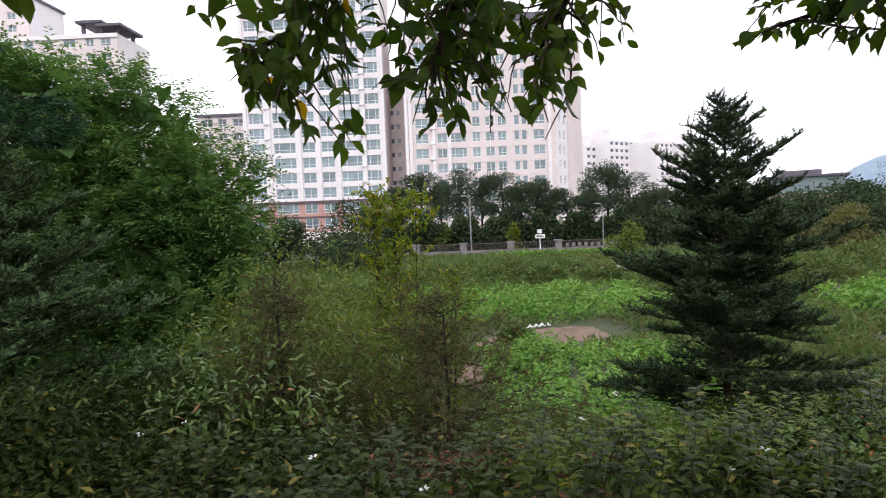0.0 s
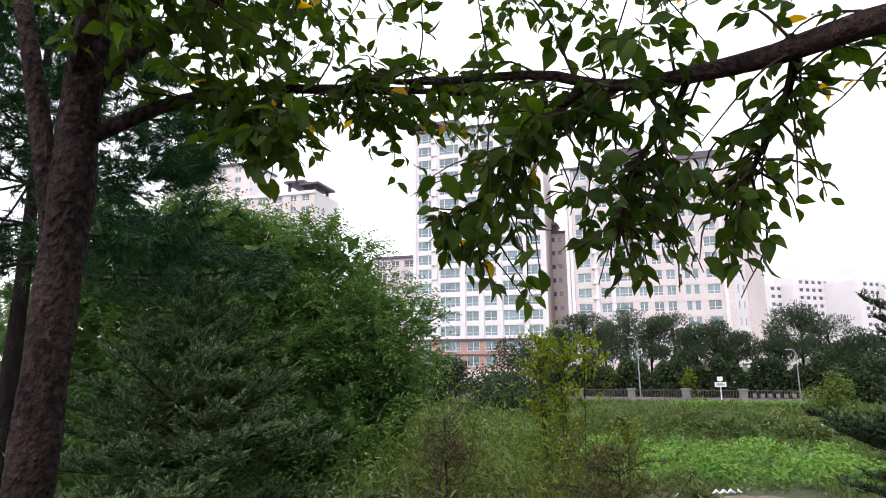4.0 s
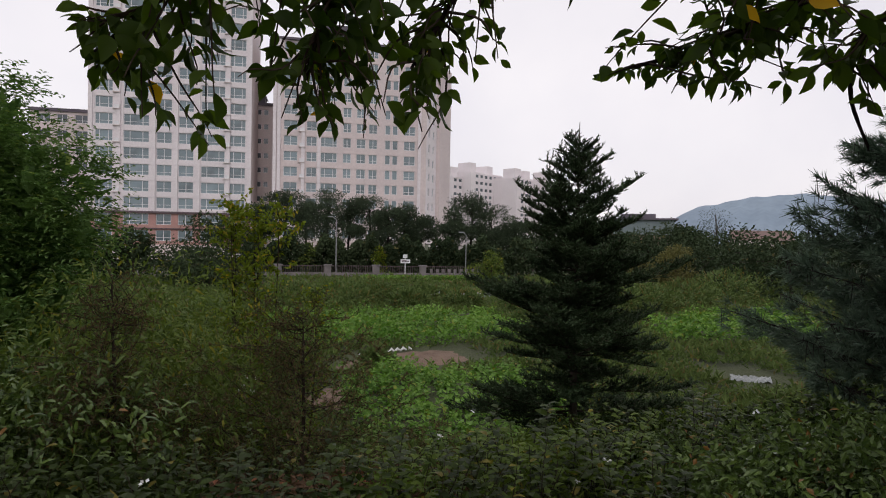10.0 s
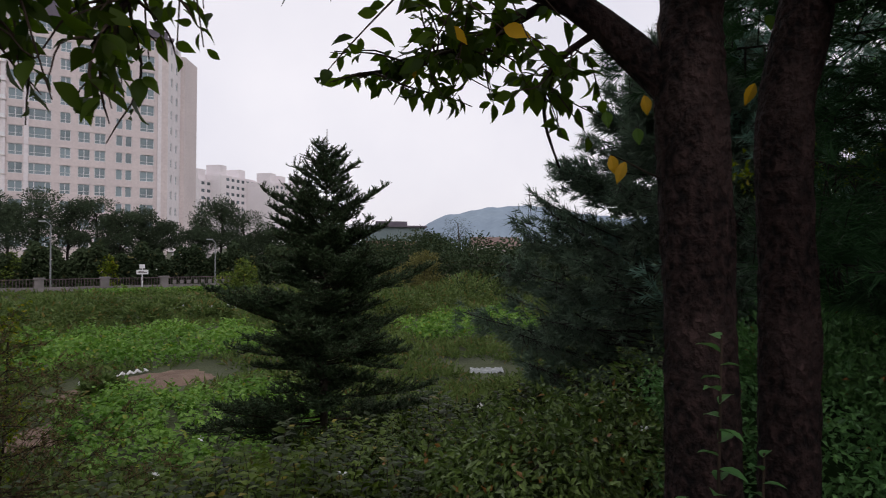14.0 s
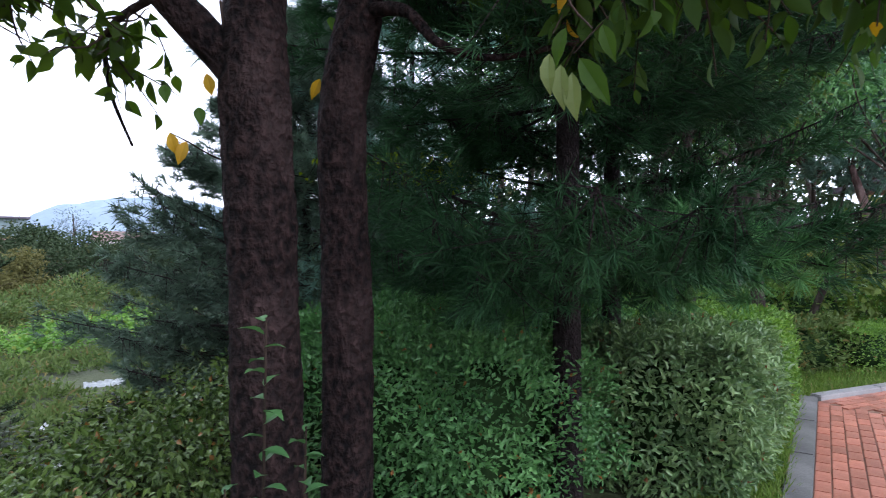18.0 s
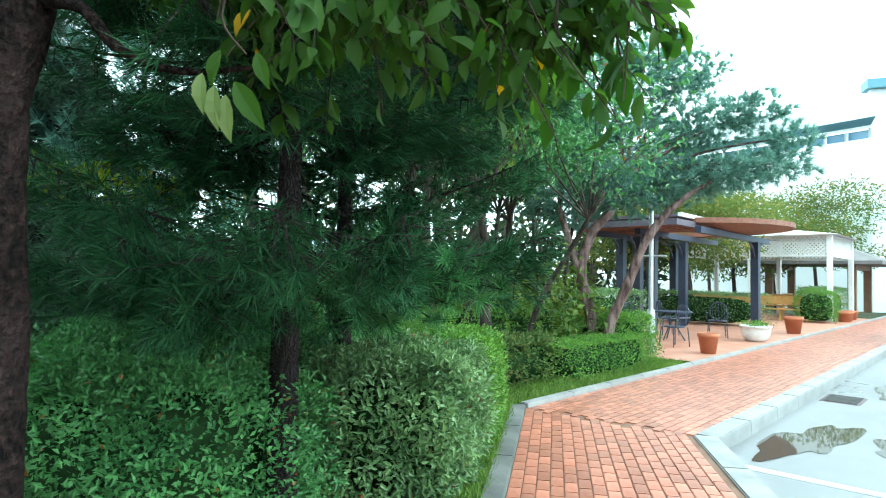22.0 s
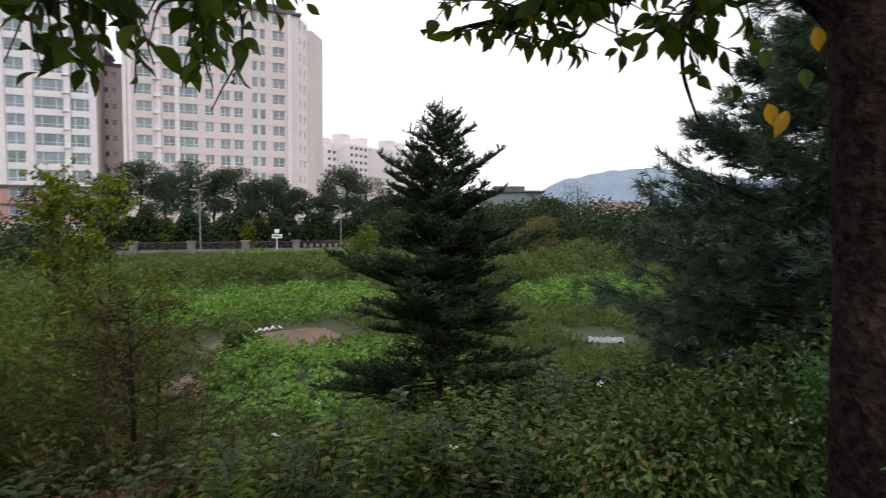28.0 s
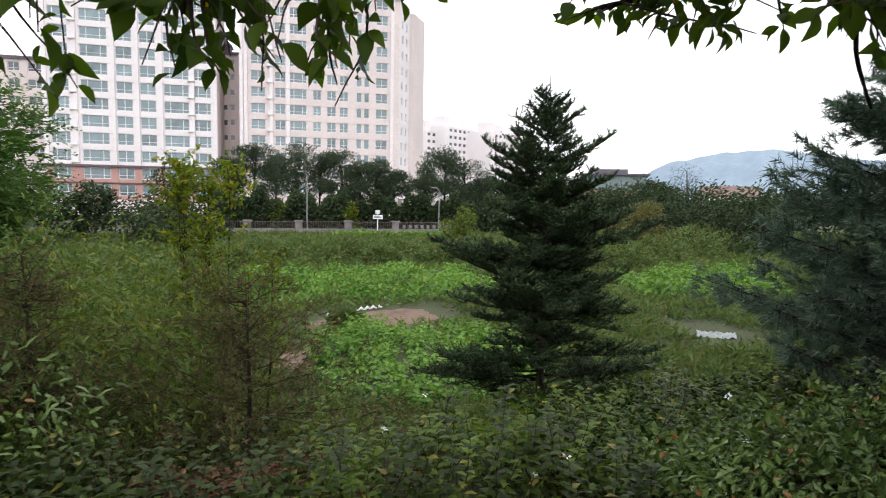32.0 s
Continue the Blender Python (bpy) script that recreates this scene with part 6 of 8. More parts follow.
def weeds(n, seed, y0, y1, label, mat, blade, hgt, spread=0.25, per=7, avoid=True, name="weeds", aspect=0.16, wide=(0.62, 1.35)):
    r = np.random.default_rng(seed)
    y = np.exp(r.uniform(math.log(y0), math.log(y1), n))
    x = r.uniform(-wide[0] * y - 3, wide[1] * y * 0.95 + 3)
    if avoid:
        k = ~(in_poly(x, y, NEAR_CROP) | in_poly(x, y, BEANS) | in_poly(x, y, BEANS_R) | in_poly(x, y, [(0.0, 18.6), (1.2, 22.2), (5.8, 22.8), (6.6, 20.0), (2.4, 18.2)]) | in_poly(x, y, [(-0.9, 15.3), (0.6, 17.8), (1.3, 16.0), (0.6, 13.8)]) | in_poly(x, y, [(12, 14.6), (12, 18.3), (15, 18.3), (15, 14)]))
        x, y = x[k], y[k]
    m = len(x)
    sc = np.sqrt(y / y0) ** 0.9
    k = np.repeat(np.arange(m), per)
    lump = 0.6 + 0.5 * np.sin(x * 0.55 + 2) * np.sin(y * 0.41) + 0.3 * np.sin(x * 1.3) * np.sin(y * 1.1 + 1)
    P = np.stack([x[k] + r.normal(size=m * per) * spread * sc[k], y[k] + r.normal(size=m * per) * spread * sc[k], np.zeros(m * per)], -1)
    P[:, 2] = ground_z(P[:, 0], P[:, 1]) + hgt * np.clip(lump[k], 0.15, 1.3) * r.uniform(0, 0.8, m * per)
    D = unit(np.stack([r.normal(size=m * per), r.normal(size=m * per), np.abs(r.normal(size=m * per)) * 0.9 + 0.25], -1))
    ln = blade * sc[k] * r.uniform(0.6, 1.3, m * per)
    g = leaves(Geo(), P, D, ln, ln * aspect * 1.1, DIAMOND)
    whole(name, g, mat, label, "plants", kind="stuff")


weeds(9500, 101, 9.5, 72, "mixed green weeds and grass across the field", L_WEED, 0.17, 0.35, 0.2, 7, aspect=0.32)
weeds(8000, 102, 9.5, 72, "tall bright grass tufts across the field", L_GRASS, 0.27, 0.3, 0.15, 7, name="grass")


def clump_row(label, spots, mat, leaf, n, seed, group):
    for i, (x, y, w, h) in enumerate(spots):
        z = gz_(x, y)
        P, d = crown_points([(x, y, z + h * 0.5, w, w * 0.8, h * 0.55), (x + w * 0.5, y, z + h * 0.35, w * 0.6, w * 0.6, h * 0.4)], n, seed + i, 0.5)
        r = np.random.default_rng(seed + i)
        g = leaves(Geo(), P, unit(d + r.normal(size=d.shape) * 0.6 + (0, 0, 0.4)), leaf * r.uniform(0.6, 1.3, n), leaf * 0.32, STRIP)
        whole("weed_clump", g, mat, label, "weeds", (x, y, z), group=group)


clump_row("tall weed clump standing above the crops", [(1.0, 37.5, 2.2, 1.6), (-1.6, 39, 1.6, 1.5), (5.5, 36, 1.2, 1.2), (20.5, 34, 2.2, 1.7), (24.5, 36, 2.4, 1.8), (29, 38, 2.6, 2.2), (16, 40, 2.0, 1.4), (9, 36.5, 1.2, 1.1), (1.9, 18.9, 0.45, 0.5), (-0.8, 17.5, 0.4, 0.5), (-5, 30, 2, 1.2), (-10, 34, 2.2, 1.4), (3.4, 40, 1.8, 1.7), (-3.5, 35, 1.5, 1.4), (12.5, 34.5, 1.4, 1.3), (7.4, 41, 1.6, 1.2), (18.2, 33.2, 1.6, 1.4), (-0.6, 26.5, 0.8, 0.7), (11.2, 29, 0.9, 0.9), (13.2, 26, 0.9, 0.8), (22.6, 40, 2.0, 1.9), (33, 42, 3.0, 2.4)], L_WEED, 0.28, 1400, 300, "weed clumps in the field")
def mounds(label, n, per, y0, y1, w, h, leaf, mat, seed):
    """Many low rounded weed clumps, too many to count."""
    r = np.random.default_rng(seed)
    y = np.exp(r.uniform(math.log(y0), math.log(y1), n))
    x = r.uniform(-0.45 * y - 2, 1.1 * y + 2)
    k = ~(in_poly(x, y, NEAR_CROP) | in_poly(x, y, BEANS) | in_poly(x, y, BEANS_R) | in_poly(x, y, [(12, 14.6), (12, 18.3), (15, 18.3), (15, 14)]) | in_poly(x, y, [(-0.6, 17.8), (-0.6, 22.8), (7.0, 22.8), (7.0, 17.8)]) | in_poly(x, y, [(-1.2, 13.6), (-0.6, 18), (1.4, 18), (1.2, 13.6)]) | in_poly(x, y, [(0.0, 9.6), (0.4, 13.4), (3.2, 12), (3.6, 9.6)]))
    x, y = x[k], y[k]
    sc = r.uniform(0.5, 1.3, len(x)) * np.sqrt(y / 25.0)
    i = np.repeat(np.arange(len(x)), per)
    d = unit(r.normal(size=(len(i), 3)))
    d[:, 2] = np.abs(d[:, 2])
    P = np.stack([x[i], y[i], ground_z(x[i], y[i])], -1) + d * (r.uniform(0.5, 1.05, len(i)) * sc[i])[:, None] * (w, w, h)
    g = leaves(Geo(), P, unit(d + r.normal(size=d.shape) * 0.6 + (0, 0, 0.2)), leaf * sc[i] * r.uniform(0.6, 1.3, len(i)), leaf * 0.4 * sc[i], STRIP, d * 0.5 + r.normal(size=d.shape) * 0.4 + (0, 0, 0.6))
    whole("weeds", g, mat, label, "plants", kind="stuff")


mounds("rounded green weed clumps through the field", 300, 90, 11, 70, 0.75, 0.6, 0.17, L_WEED, 111)
mounds("rounded yellow-green grass tussocks through the field", 260, 70, 11, 70, 0.55, 0.5, 0.2, L_GRASS, 112)
# clipped dark hedge before the fence
g = Geo()
r_ = np.random.default_rng(5)
n_ = 16000
P_ = np.stack([r_.uniform(4.5, 20, n_), r_.uniform(63.0, 64.6, n_), r_.uniform(-3.6, -2.72, n_)], -1)
leaves(g, P_, r_.normal(size=(n_, 3)), 0.22, 0.14, DIAMOND)
whole("hedge", g, L_HEDGE, "low clipped hedge before the far road", "hedge", (12, 63.8, -3.4))


# ---- trees beyond the field ----
def red_pine(x, y, z, h, w, seed, lean=0.0):
    r = np.random.default_rng(seed)
    t = thing("pine_tree", "dark red pine with a flat layered crown behind the far fence", "tree", (x, y, z), group="pines behind the far fence")
    g = Geo()
    top = np.array([x + lean, y, z + h * 0.85])
    stem(g, [(x, y, z - 0.2), (x + lean * 0.3, y, z + h * 0.4), tuple(top)], [0.2, 0.15, 0.07], 8, 14)
    bl = []
    for k in range(13):
        a = r.uniform(0, 6.28)
        f = r.uniform(0.42, 1.0)
        rad = w * r.uniform(0.3, 1.0) * (1.35 - f * 0.75)
        c = np.array([x + lean * f + math.cos(a) * rad, y + math.sin(a) * rad * 0.7, z + h * f * 0.97])
        bl.append((*c, w * r.uniform(0.42, 0.62), w * 0.5, h * r.uniform(0.08, 0.12)))
        stem(g, [np.array([x + lean * f * 0.8, y, z + h * f * 0.8]), (np.array([x + lean * f, y, z + h * f * 0.88]) + c) / 2, c], [0.07, 0.05, 0.02], 5, 6)
    part("trunk", g, B_PINE, t, smooth=True)
    n = 5600
    P, d = crown_points(bl, n, seed, 0.2)
    cr = leaves(Geo(), P, unit(d * 0.5 + r.normal(size=d.shape) * 0.5 + (0, 0, 0.5)), 0.36 * r.uniform(0.6, 1.2, n), 0.12, DIAMOND)
    part("crown", cr, L_PINE_FAR, t, kind="stuff")


for i, (az, top, w, ln) in enumerate([(-5.4, 2.5, 2.3, 0.3), (-3.3, 4.2, 3.2, 0.4), (-1.2, 3.7, 3.0, -0.5), (0.6, 4.1, 3.3, 0.3), (2.6, 3.6, 3.0, 0.5), (4.9, 3.5, 3.1, -0.4), (6.4, 2.5, 2.5, 0.2), (7.9, 2.9, 2.9, 0.4), (9.6, 2.1, 2.6, 0.3), (12.6, 3.1, 2.8, 0.5), (14.5, 4.1, 3.4, 0.2), (16.6, 3.1, 3.1, -0.3), (18.6, 2.2, 2.9, 0.3)]):
    d = 84 + (i % 3) * 3.5
    p = polar(az, d)
    red_pine(p[0], p[1], -3.4, 1.6 + d * math.tan(radians(top)) + 3.4, w, 400 + i, ln)


def far_tree(az, d, top, w, seed, mat=L_FAR, label="round dark green tree beyond the field", n=2200, leaf=0.45, group="trees beyond the field", low=0.25):
    p = polar(az, d)
    z = gz_(p[0], p[1])
    tz = 1.6 + d * math.tan(radians(top))
    h = tz - z
    r = np.random.default_rng(seed)
    bl = []
    for k in range(7):
        bl.append((p[0] + r.normal() * w * 0.33, p[1] + r.normal() * w * 0.3, z + h * r.uniform(low + 0.1, 0.8), w * r.uniform(0.32, 0.5), w * r.uniform(0.32, 0.5), h * r.uniform(0.16, 0.24)))
    bl.append((p[0], p[1], tz - h * 0.2, w * 0.35, w * 0.35, h * 0.2))
    broadleaf("tree", label, (p[0], p[1], z), [(p[0], p[1], z - 0.2), (p[0] + 0.1, p[1], z + h * 0.3), (p[0], p[1], z + h * 0.6)], [0.03 * h, 0.022 * h, 0.012 * h], bl, n, leaf, mat, seed, DIAMOND, 0.55, 0.35, B_GREY, 0.2, 7, group=group)


far_tree(-10.0, 55, 1.9, 6.0, 501, low=0.02, n=7500, leaf=0.32)
far_tree(-16, 60, 0.2, 4.5, 502, n=2600)
far_tree(-22, 60, 1.5, 5, 503)
far_tree(-27, 58, 2.2, 5, 504)
for i, (az, d, top, w) in enumerate([(20.5, 95, 1.5, 6), (23, 100, 1.2, 6), (25.5, 105, 0.9, 6.5), (28.3, 110, 0.5, 6), (30.5, 95, 0.9, 6), (33, 90, 1.3, 6), (35, 92, 0.9, 6), (38.5, 80, 0.4, 5.5), (41, 75, 0.2, 5.5), (43.5, 75, 0.6, 5.5), (46.5, 70, 1.0, 6), (50, 65, 1.6, 6), (54, 60, 2.0, 6), (58, 60, 2.0, 6), (63, 60, 2.6, 7), (68, 60, 3.0, 7)]):
    far_tree(az, d, top, w, 510 + i)
far_tree(33.4, 58, -0.3, 4.0, 530, L_WILLOW, "rounded tree with pale yellowing leaves in the field", 3600, 0.26, low=0.0)
far_tree(16.5, 60, -1.2, 2.4, 531, L_BUSH, "yellow-green bush beside the fir", 2200, 0.24, low=0.0)
far_tree(31.5, 62, -1.6, 3.0, 534, L_WILLOW, "rounded tree with pale yellowing leaves in the field", 1800, 0.26, low=0.0)
far_tree(5.6, 78, -1.0, 1.6, 532, L_SAPLING, "small tree with yellow autumn leaves by the fence", 700, 0.3, low=0.1)
far_tree(-1.0, 79, -0.6, 1.8, 533, L_BUSH, "small green tree by the fence", 900, 0.3, low=0.1)
for i, (az, d, top, w) in enumerate([(28.5, 68, 0.9, 5.0), (31.0, 72, 1.5, 5.5), (35.0, 66, 1.2, 6.0), (38.5, 62, 1.6, 6.0), (42.5, 58, 1.4, 6.5), (33.0, 78, 2.0, 5.0)]):
    far_tree(az, d, top, w, 550 + i, L_FAR, "soft grey-green tree beyond the field", 2600, 0.4, low=0.0)
bt = polar(36.6, 70)
broadleaf("tree", "tall thin tree with sparse feathery twigs", (bt[0], bt[1], -3.3), [(bt[0], bt[1], -3.4), (bt[0] + 0.2, bt[1], 0.5), (bt[0], bt[1], 4.6)], [0.16, 0.11, 0.04], [(bt[0], bt[1], 3.6, 1.9, 1.6, 1.7), (bt[0] + 0.6, bt[1], 1.8, 1.7, 1.5, 1.4)], 900, 0.22, L_FAR, 540, DIAMOND, 0.3, 0.2, B_GREY, 0.1, 22)
# shady thicket under the pines
g = Geo()
n_ = 26000
az_ = r_.uniform(-7, 20.5, n_)
d_ = r_.uniform(78, 83, n_)
P_ = np.stack([d_ * np.sin(np.radians(az_)), d_ * np.cos(np.radians(az_)), -3.5 + r_.uniform(0, 1, n_) ** 0.7 * (4.2 + 0.8 * np.sin(az_ * 1.7) + 0.5 * np.sin(az_ * 4.1))], -1)
leaves(g, P_, r_.normal(size=(n_, 3)), 0.5, 0.3, DIAMOND)
whole("thicket", g, L_FAR, "dark thicket of shrubs behind the far fence", "thicket", kind="stuff")

# dry brown litter under the larch
r_ = np.random.default_rng(15)
n_ = 1100
x_, y_ = r_.normal(0.15, 0.4, n_), r_.normal(3.6, 0.7, n_)
k_ = np.hypot(x_ - 0.2, y_) > 1.6
x_, y_ = x_[k_], y_[k_]
g = leaves(Geo(), np.stack([x_, y_, ground_z(x_, y_) + r_.uniform(0.02, 0.22, len(x_))], -1), r_.normal(size=(len(x_), 3)) * (1, 1, 0.3), 0.06, 0.03, DIAMOND)
whole("leaf_litter", g, leafy("dry_leaf", (0.055, 0.032, 0.018), (0.15, 0.085, 0.05), (0.22, 0.09, 0.05), 0.1, 0.8, 0.1), "dry red-brown leaf litter on the bank", "leaf litter", kind="stuff")


# small white blossoms on the bank
r_ = np.random.default_rng(16)
n_ = 16
x_, y_ = r_.uniform(-2.6, 3.2, n_), r_.uniform(1.9, 3.6, n_)
c_ = np.stack([x_, y_, ground_z(x_, y_) + r_.uniform(0.25, 0.6, n_)], -1)
i_ = np.repeat(np.arange(n_), 6)
d_ = unit(r_.normal(size=(len(i_), 3)) * (1, 1, 0.5) + (0, 0, 0.3))
whole("blossoms", leaves(Geo(), c_[i_] + d_ * 0.006, d_, 0.019, 0.013, DIAMOND), M_FRAME, "small white blossoms on the bank weeds", "flowers", kind="stuff")


# upright leafy weed stems through the bank
def sprouts(label, n, seed, mat, x0, x1, y0, y1, hgt, leaf):
    r = np.random.default_rng(seed)
    st, lf = Geo(), Geo()
    t = thing("weed_stems", label, "plants", (0.0, 2.5, gz_(0.0, 2.5)), kind="stuff")
    for k in range(n):
        x, y = r.uniform(x0, x1), r.uniform(y0, y1)
        if math.hypot(x - 0.2, y) < 1.5:
            continue
        h = hgt * r.uniform(0.5, 1.25)
        b = np.array([x, y, gz_(x, y)])
        e = b + (r.normal() * 0.12, r.normal() * 0.12, h)
        c = curve([b, (b + e) / 2 + r.normal(size=3) * 0.04, e], 6)
        st.tube(c, np.linspace(0.004, 0.0015, 6), 3, cap=False)
        m = int(h / 0.028)
        u = np.linspace(0.25, 1, m)
        P = np.stack([np.interp(u * 5, np.arange(6), c[:, i]) for i in range(3)], -1)
        a = np.arange(m) * 2.4 + r.uniform(0, 6)
        D = np.stack([np.cos(a), np.sin(a), np.full(m, 0.25)], -1)
        leaves(lf, P, D, leaf * (1.25 - 0.6 * u) * r.uniform(0.8, 1.2), leaf * 0.42, STRIP, r.normal(size=(m, 3)) * 0.2 + (0, 0, 1))
    part("stems", st, B_TWIG, t, kind="stuff")
    part("foliage", lf, mat, t, kind="stuff")


sprouts("upright dark green leafy weeds on the bank", 330, 301, L_BANK_SHADE, -4.5, 4.2, 1.6, 4.6, 0.34, 0.085)
sprouts("dark leafy weeds in the shade of the bank", 110, 302, L_BANK_SHADE, -4.5, 0.0, 2.6, 5.6, 0.45, 0.075)
sprouts("upright weeds with long fresh leaves on the bank", 60, 304, L_BANK_SHADE, 0.4, 3.4, 2.4, 3.9, 0.45, 0.095)
sprouts("upright weeds with long dark leaves on the bank", 45, 305, L_BANK_SHADE, -3.6, 0.3, 2.4, 3.6, 0.42, 0.095)
sprouts("bright yellow-green weeds at the edge of the crop", 260, 303, L_FRESH, 0.3, 3.8, 2.9, 6.2, 0.42, 0.08)
cover(0.3, 3.6, 2.9, 6.4, 9000, 0.32, 0.065, 74, L_FRESH, "bright low weeds at the edge of the crop")

# ---- hedges and planting beside the path ----
def hedge(name, label, o, u, w, a, b, h, n, leaf, mat, seed, round_=0.15, core=0.14, aspect=0.5, lump=0.045, group="hedges by the path"):
    """Clipped hedge: a leaf shell round a solid body coloured as inner shade; o a corner at the ground, a along u, b
    along w.
    """
    r = np.random.default_rng(seed)
    o, u, w = np.asarray((*o, 0.0)), unit((*u, 0.0)), unit((*w, 0.0))
    t = thing(name, label, "hedge", tuple(o + u * a / 2 + w * b / 2), group=group)
    q = np.stack([r.uniform(-1, 1, n), r.uniform(-1, 1, n), r.uniform(-1, 1, n)], -1)
    face = r.choice(3, n, p=np.array([b * h, a * h, a * b * 1.2]) / (b * h + a * h + a * b * 1.2))
    sgn = np.where(r.uniform(size=n) < 0.5, -1.0, 1.0)
    sgn[face == 2] = 1.0
    q[np.arange(n), face] = sgn
    q = q * (1 - round_) + unit(q) * 1.25 * round_
    depth = 1 - 0.18 * r.uniform(0, 1, n) ** 1.4
    q = q * depth[:, None]
    wob = 1 + lump * (np.sin(q[:, 0] * 4 * a + seed) * np.sin(q[:, 1] * 4 * b + 1) + 0.8 * np.sin(q[:, 2] * 6 * h + q[:, 0] * 5 * a) + 0.5 * np.sin(q[:, 0] * 11 * a + q[:, 1] * 9 * b)) + np.where(r.uniform(size=n) < 0.06, r.uniform(0, 2.2 * lump, n), 0)
    P = o + u * (a / 2 * (1 + q[:, 0:1] * wob[:, None])) + w * (b / 2 * (1 + q[:, 1:2] * wob[:, None])) + Z3 * (h / 2 * (1 + q[:, 2:3] * wob[:, None]))
    out = u * q[:, 0:1] + w * q[:, 1:2] + Z3 * q[:, 2:3]
    g = leaves(Geo(), P, unit(unit(out) * 0.6 + r.normal(size=(n, 3)) * 0.6 + (0, 0, 0.15)), leaf * r.uniform(0.6, 1.35, n), leaf * aspect, OVAL_S if seed == 1 else DIAMOND, out * 0.6 + (0, 0, 0.6) + r.normal(size=(n, 3)) * 0.5)
    part("foliage", g, mat, t, kind="stuff")
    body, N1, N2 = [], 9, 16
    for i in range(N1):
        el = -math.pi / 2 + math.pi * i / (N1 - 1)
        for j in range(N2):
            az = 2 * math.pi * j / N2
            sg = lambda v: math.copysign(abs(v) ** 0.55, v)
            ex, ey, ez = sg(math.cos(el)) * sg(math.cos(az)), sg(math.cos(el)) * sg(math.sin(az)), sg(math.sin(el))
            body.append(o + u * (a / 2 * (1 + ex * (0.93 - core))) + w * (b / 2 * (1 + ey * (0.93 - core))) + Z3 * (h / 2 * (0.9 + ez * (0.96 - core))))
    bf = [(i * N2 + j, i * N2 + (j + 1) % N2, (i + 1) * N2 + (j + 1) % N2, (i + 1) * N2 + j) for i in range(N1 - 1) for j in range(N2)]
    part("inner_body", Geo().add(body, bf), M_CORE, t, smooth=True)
    return t


HU, HW = (0.965, -0.26), (0.26, 0.965)
hedge("hedge", "dense evergreen hedge with glossy leaves beside the lawn", (4.07, -0.52), HU, HW, 1.45, 1.08, 0.93, 21000, 0.058, L_EVER, 1, 0.5, lump=0.06, aspect=0.46)
hedge("hedge", "clipped yellow-green hedge beside the lawn", (5.15, -0.80), HU, HW, 1.42, 1.1, 0.97, 24000, 0.042, L_HEDGE, 2, 0.4, lump=0.04)
hedge("shrub_mass", "broad mass of small-leaved shrubs under the pines", (2.75, 0.75), (0.9, -0.35), (0.35, 0.9), 1.5, 1.8, 1.05, 42000, 0.04, L_SHRUB, 3, 0.95, lump=0.1)
hedge("shrub_mass", "broad mass of small-leaved shrubs under the pines", (4.0, 0.6), (0.95, -0.2), (0.2, 0.95), 2.6, 2.0, 1.2, 27000, 0.046, L_SHRUB, 4, 0.9, lump=0.09)
hedge("shrub_mass", "leafy shrubs behind the clipped hedge", (6.2, 0.3), (0.9, -0.4), (0.4, 0.9), 3.0, 2.0, 1.05, 9000, 0.055, L_HEDGE, 5, 0.7, lump=0.09)
hedge("hedge", "rounded green hedge at the bed's edge", (8.55, -2.15), (0.715, -0.699), (0.699, 0.715), 3.4, 0.8, 0.55, 12000, 0.04, L_HEDGE, 6, 0.2)
hedge("shrub", "leafy pale green shrub in the bed", (7.7, -0.9), (0.715, -0.699), (0.699, 0.715), 2.2, 0.9, 0.62, 5000, 0.075, L_WEED, 7, 0.4, lump=0.09)
hedge("shrub", "bushy green shrub in the bed by the lamp", (9.2, -0.9), (0.715, -0.699), (0.699, 0.715), 3.2, 1.6, 1.0, 7500, 0.06, L_HEDGE, 8, 0.4, lump=0.09)
hedge("shrub", "bushy yellow-green shrub in the bed by the lamp", (10.35, -3.55), (0.715, -0.699), (0.699, 0.715), 1.5, 1.1, 0.85, 7500, 0.05, L_HEDGE, 9, 0.4, lump=0.09)
hedge("hedge", "clipped dark hedge behind the terrace", (19.6, -11.1), (0.715, -0.699), (0.699, 0.715), 1.2, 4.6, 1.1, 7000, 0.06, L_EVER, 10, 0.15)
hedge("hedge", "clipped dark hedge behind the terrace", (24.5, -16.6), (0.715, -0.699), (0.699, 0.715), 4.5, 1.3, 1.3, 6000, 0.07, L_EVER, 11, 0.2)
hedge("shrub", "small round shrub beside the path", (22.3, -15.2), (0.715, -0.699), (0.699, 0.715), 1.5, 1.3, 1.2, 3000, 0.07, L_HEDGE, 12, 0.5)
hedge("hedge", "low dark hedge behind the pergola", (12.2, -2.2), (0.715, -0.699), (0.699, 0.715), 6.0, 1.2, 1.2, 7000, 0.07, L_EVER, 13, 0.2)
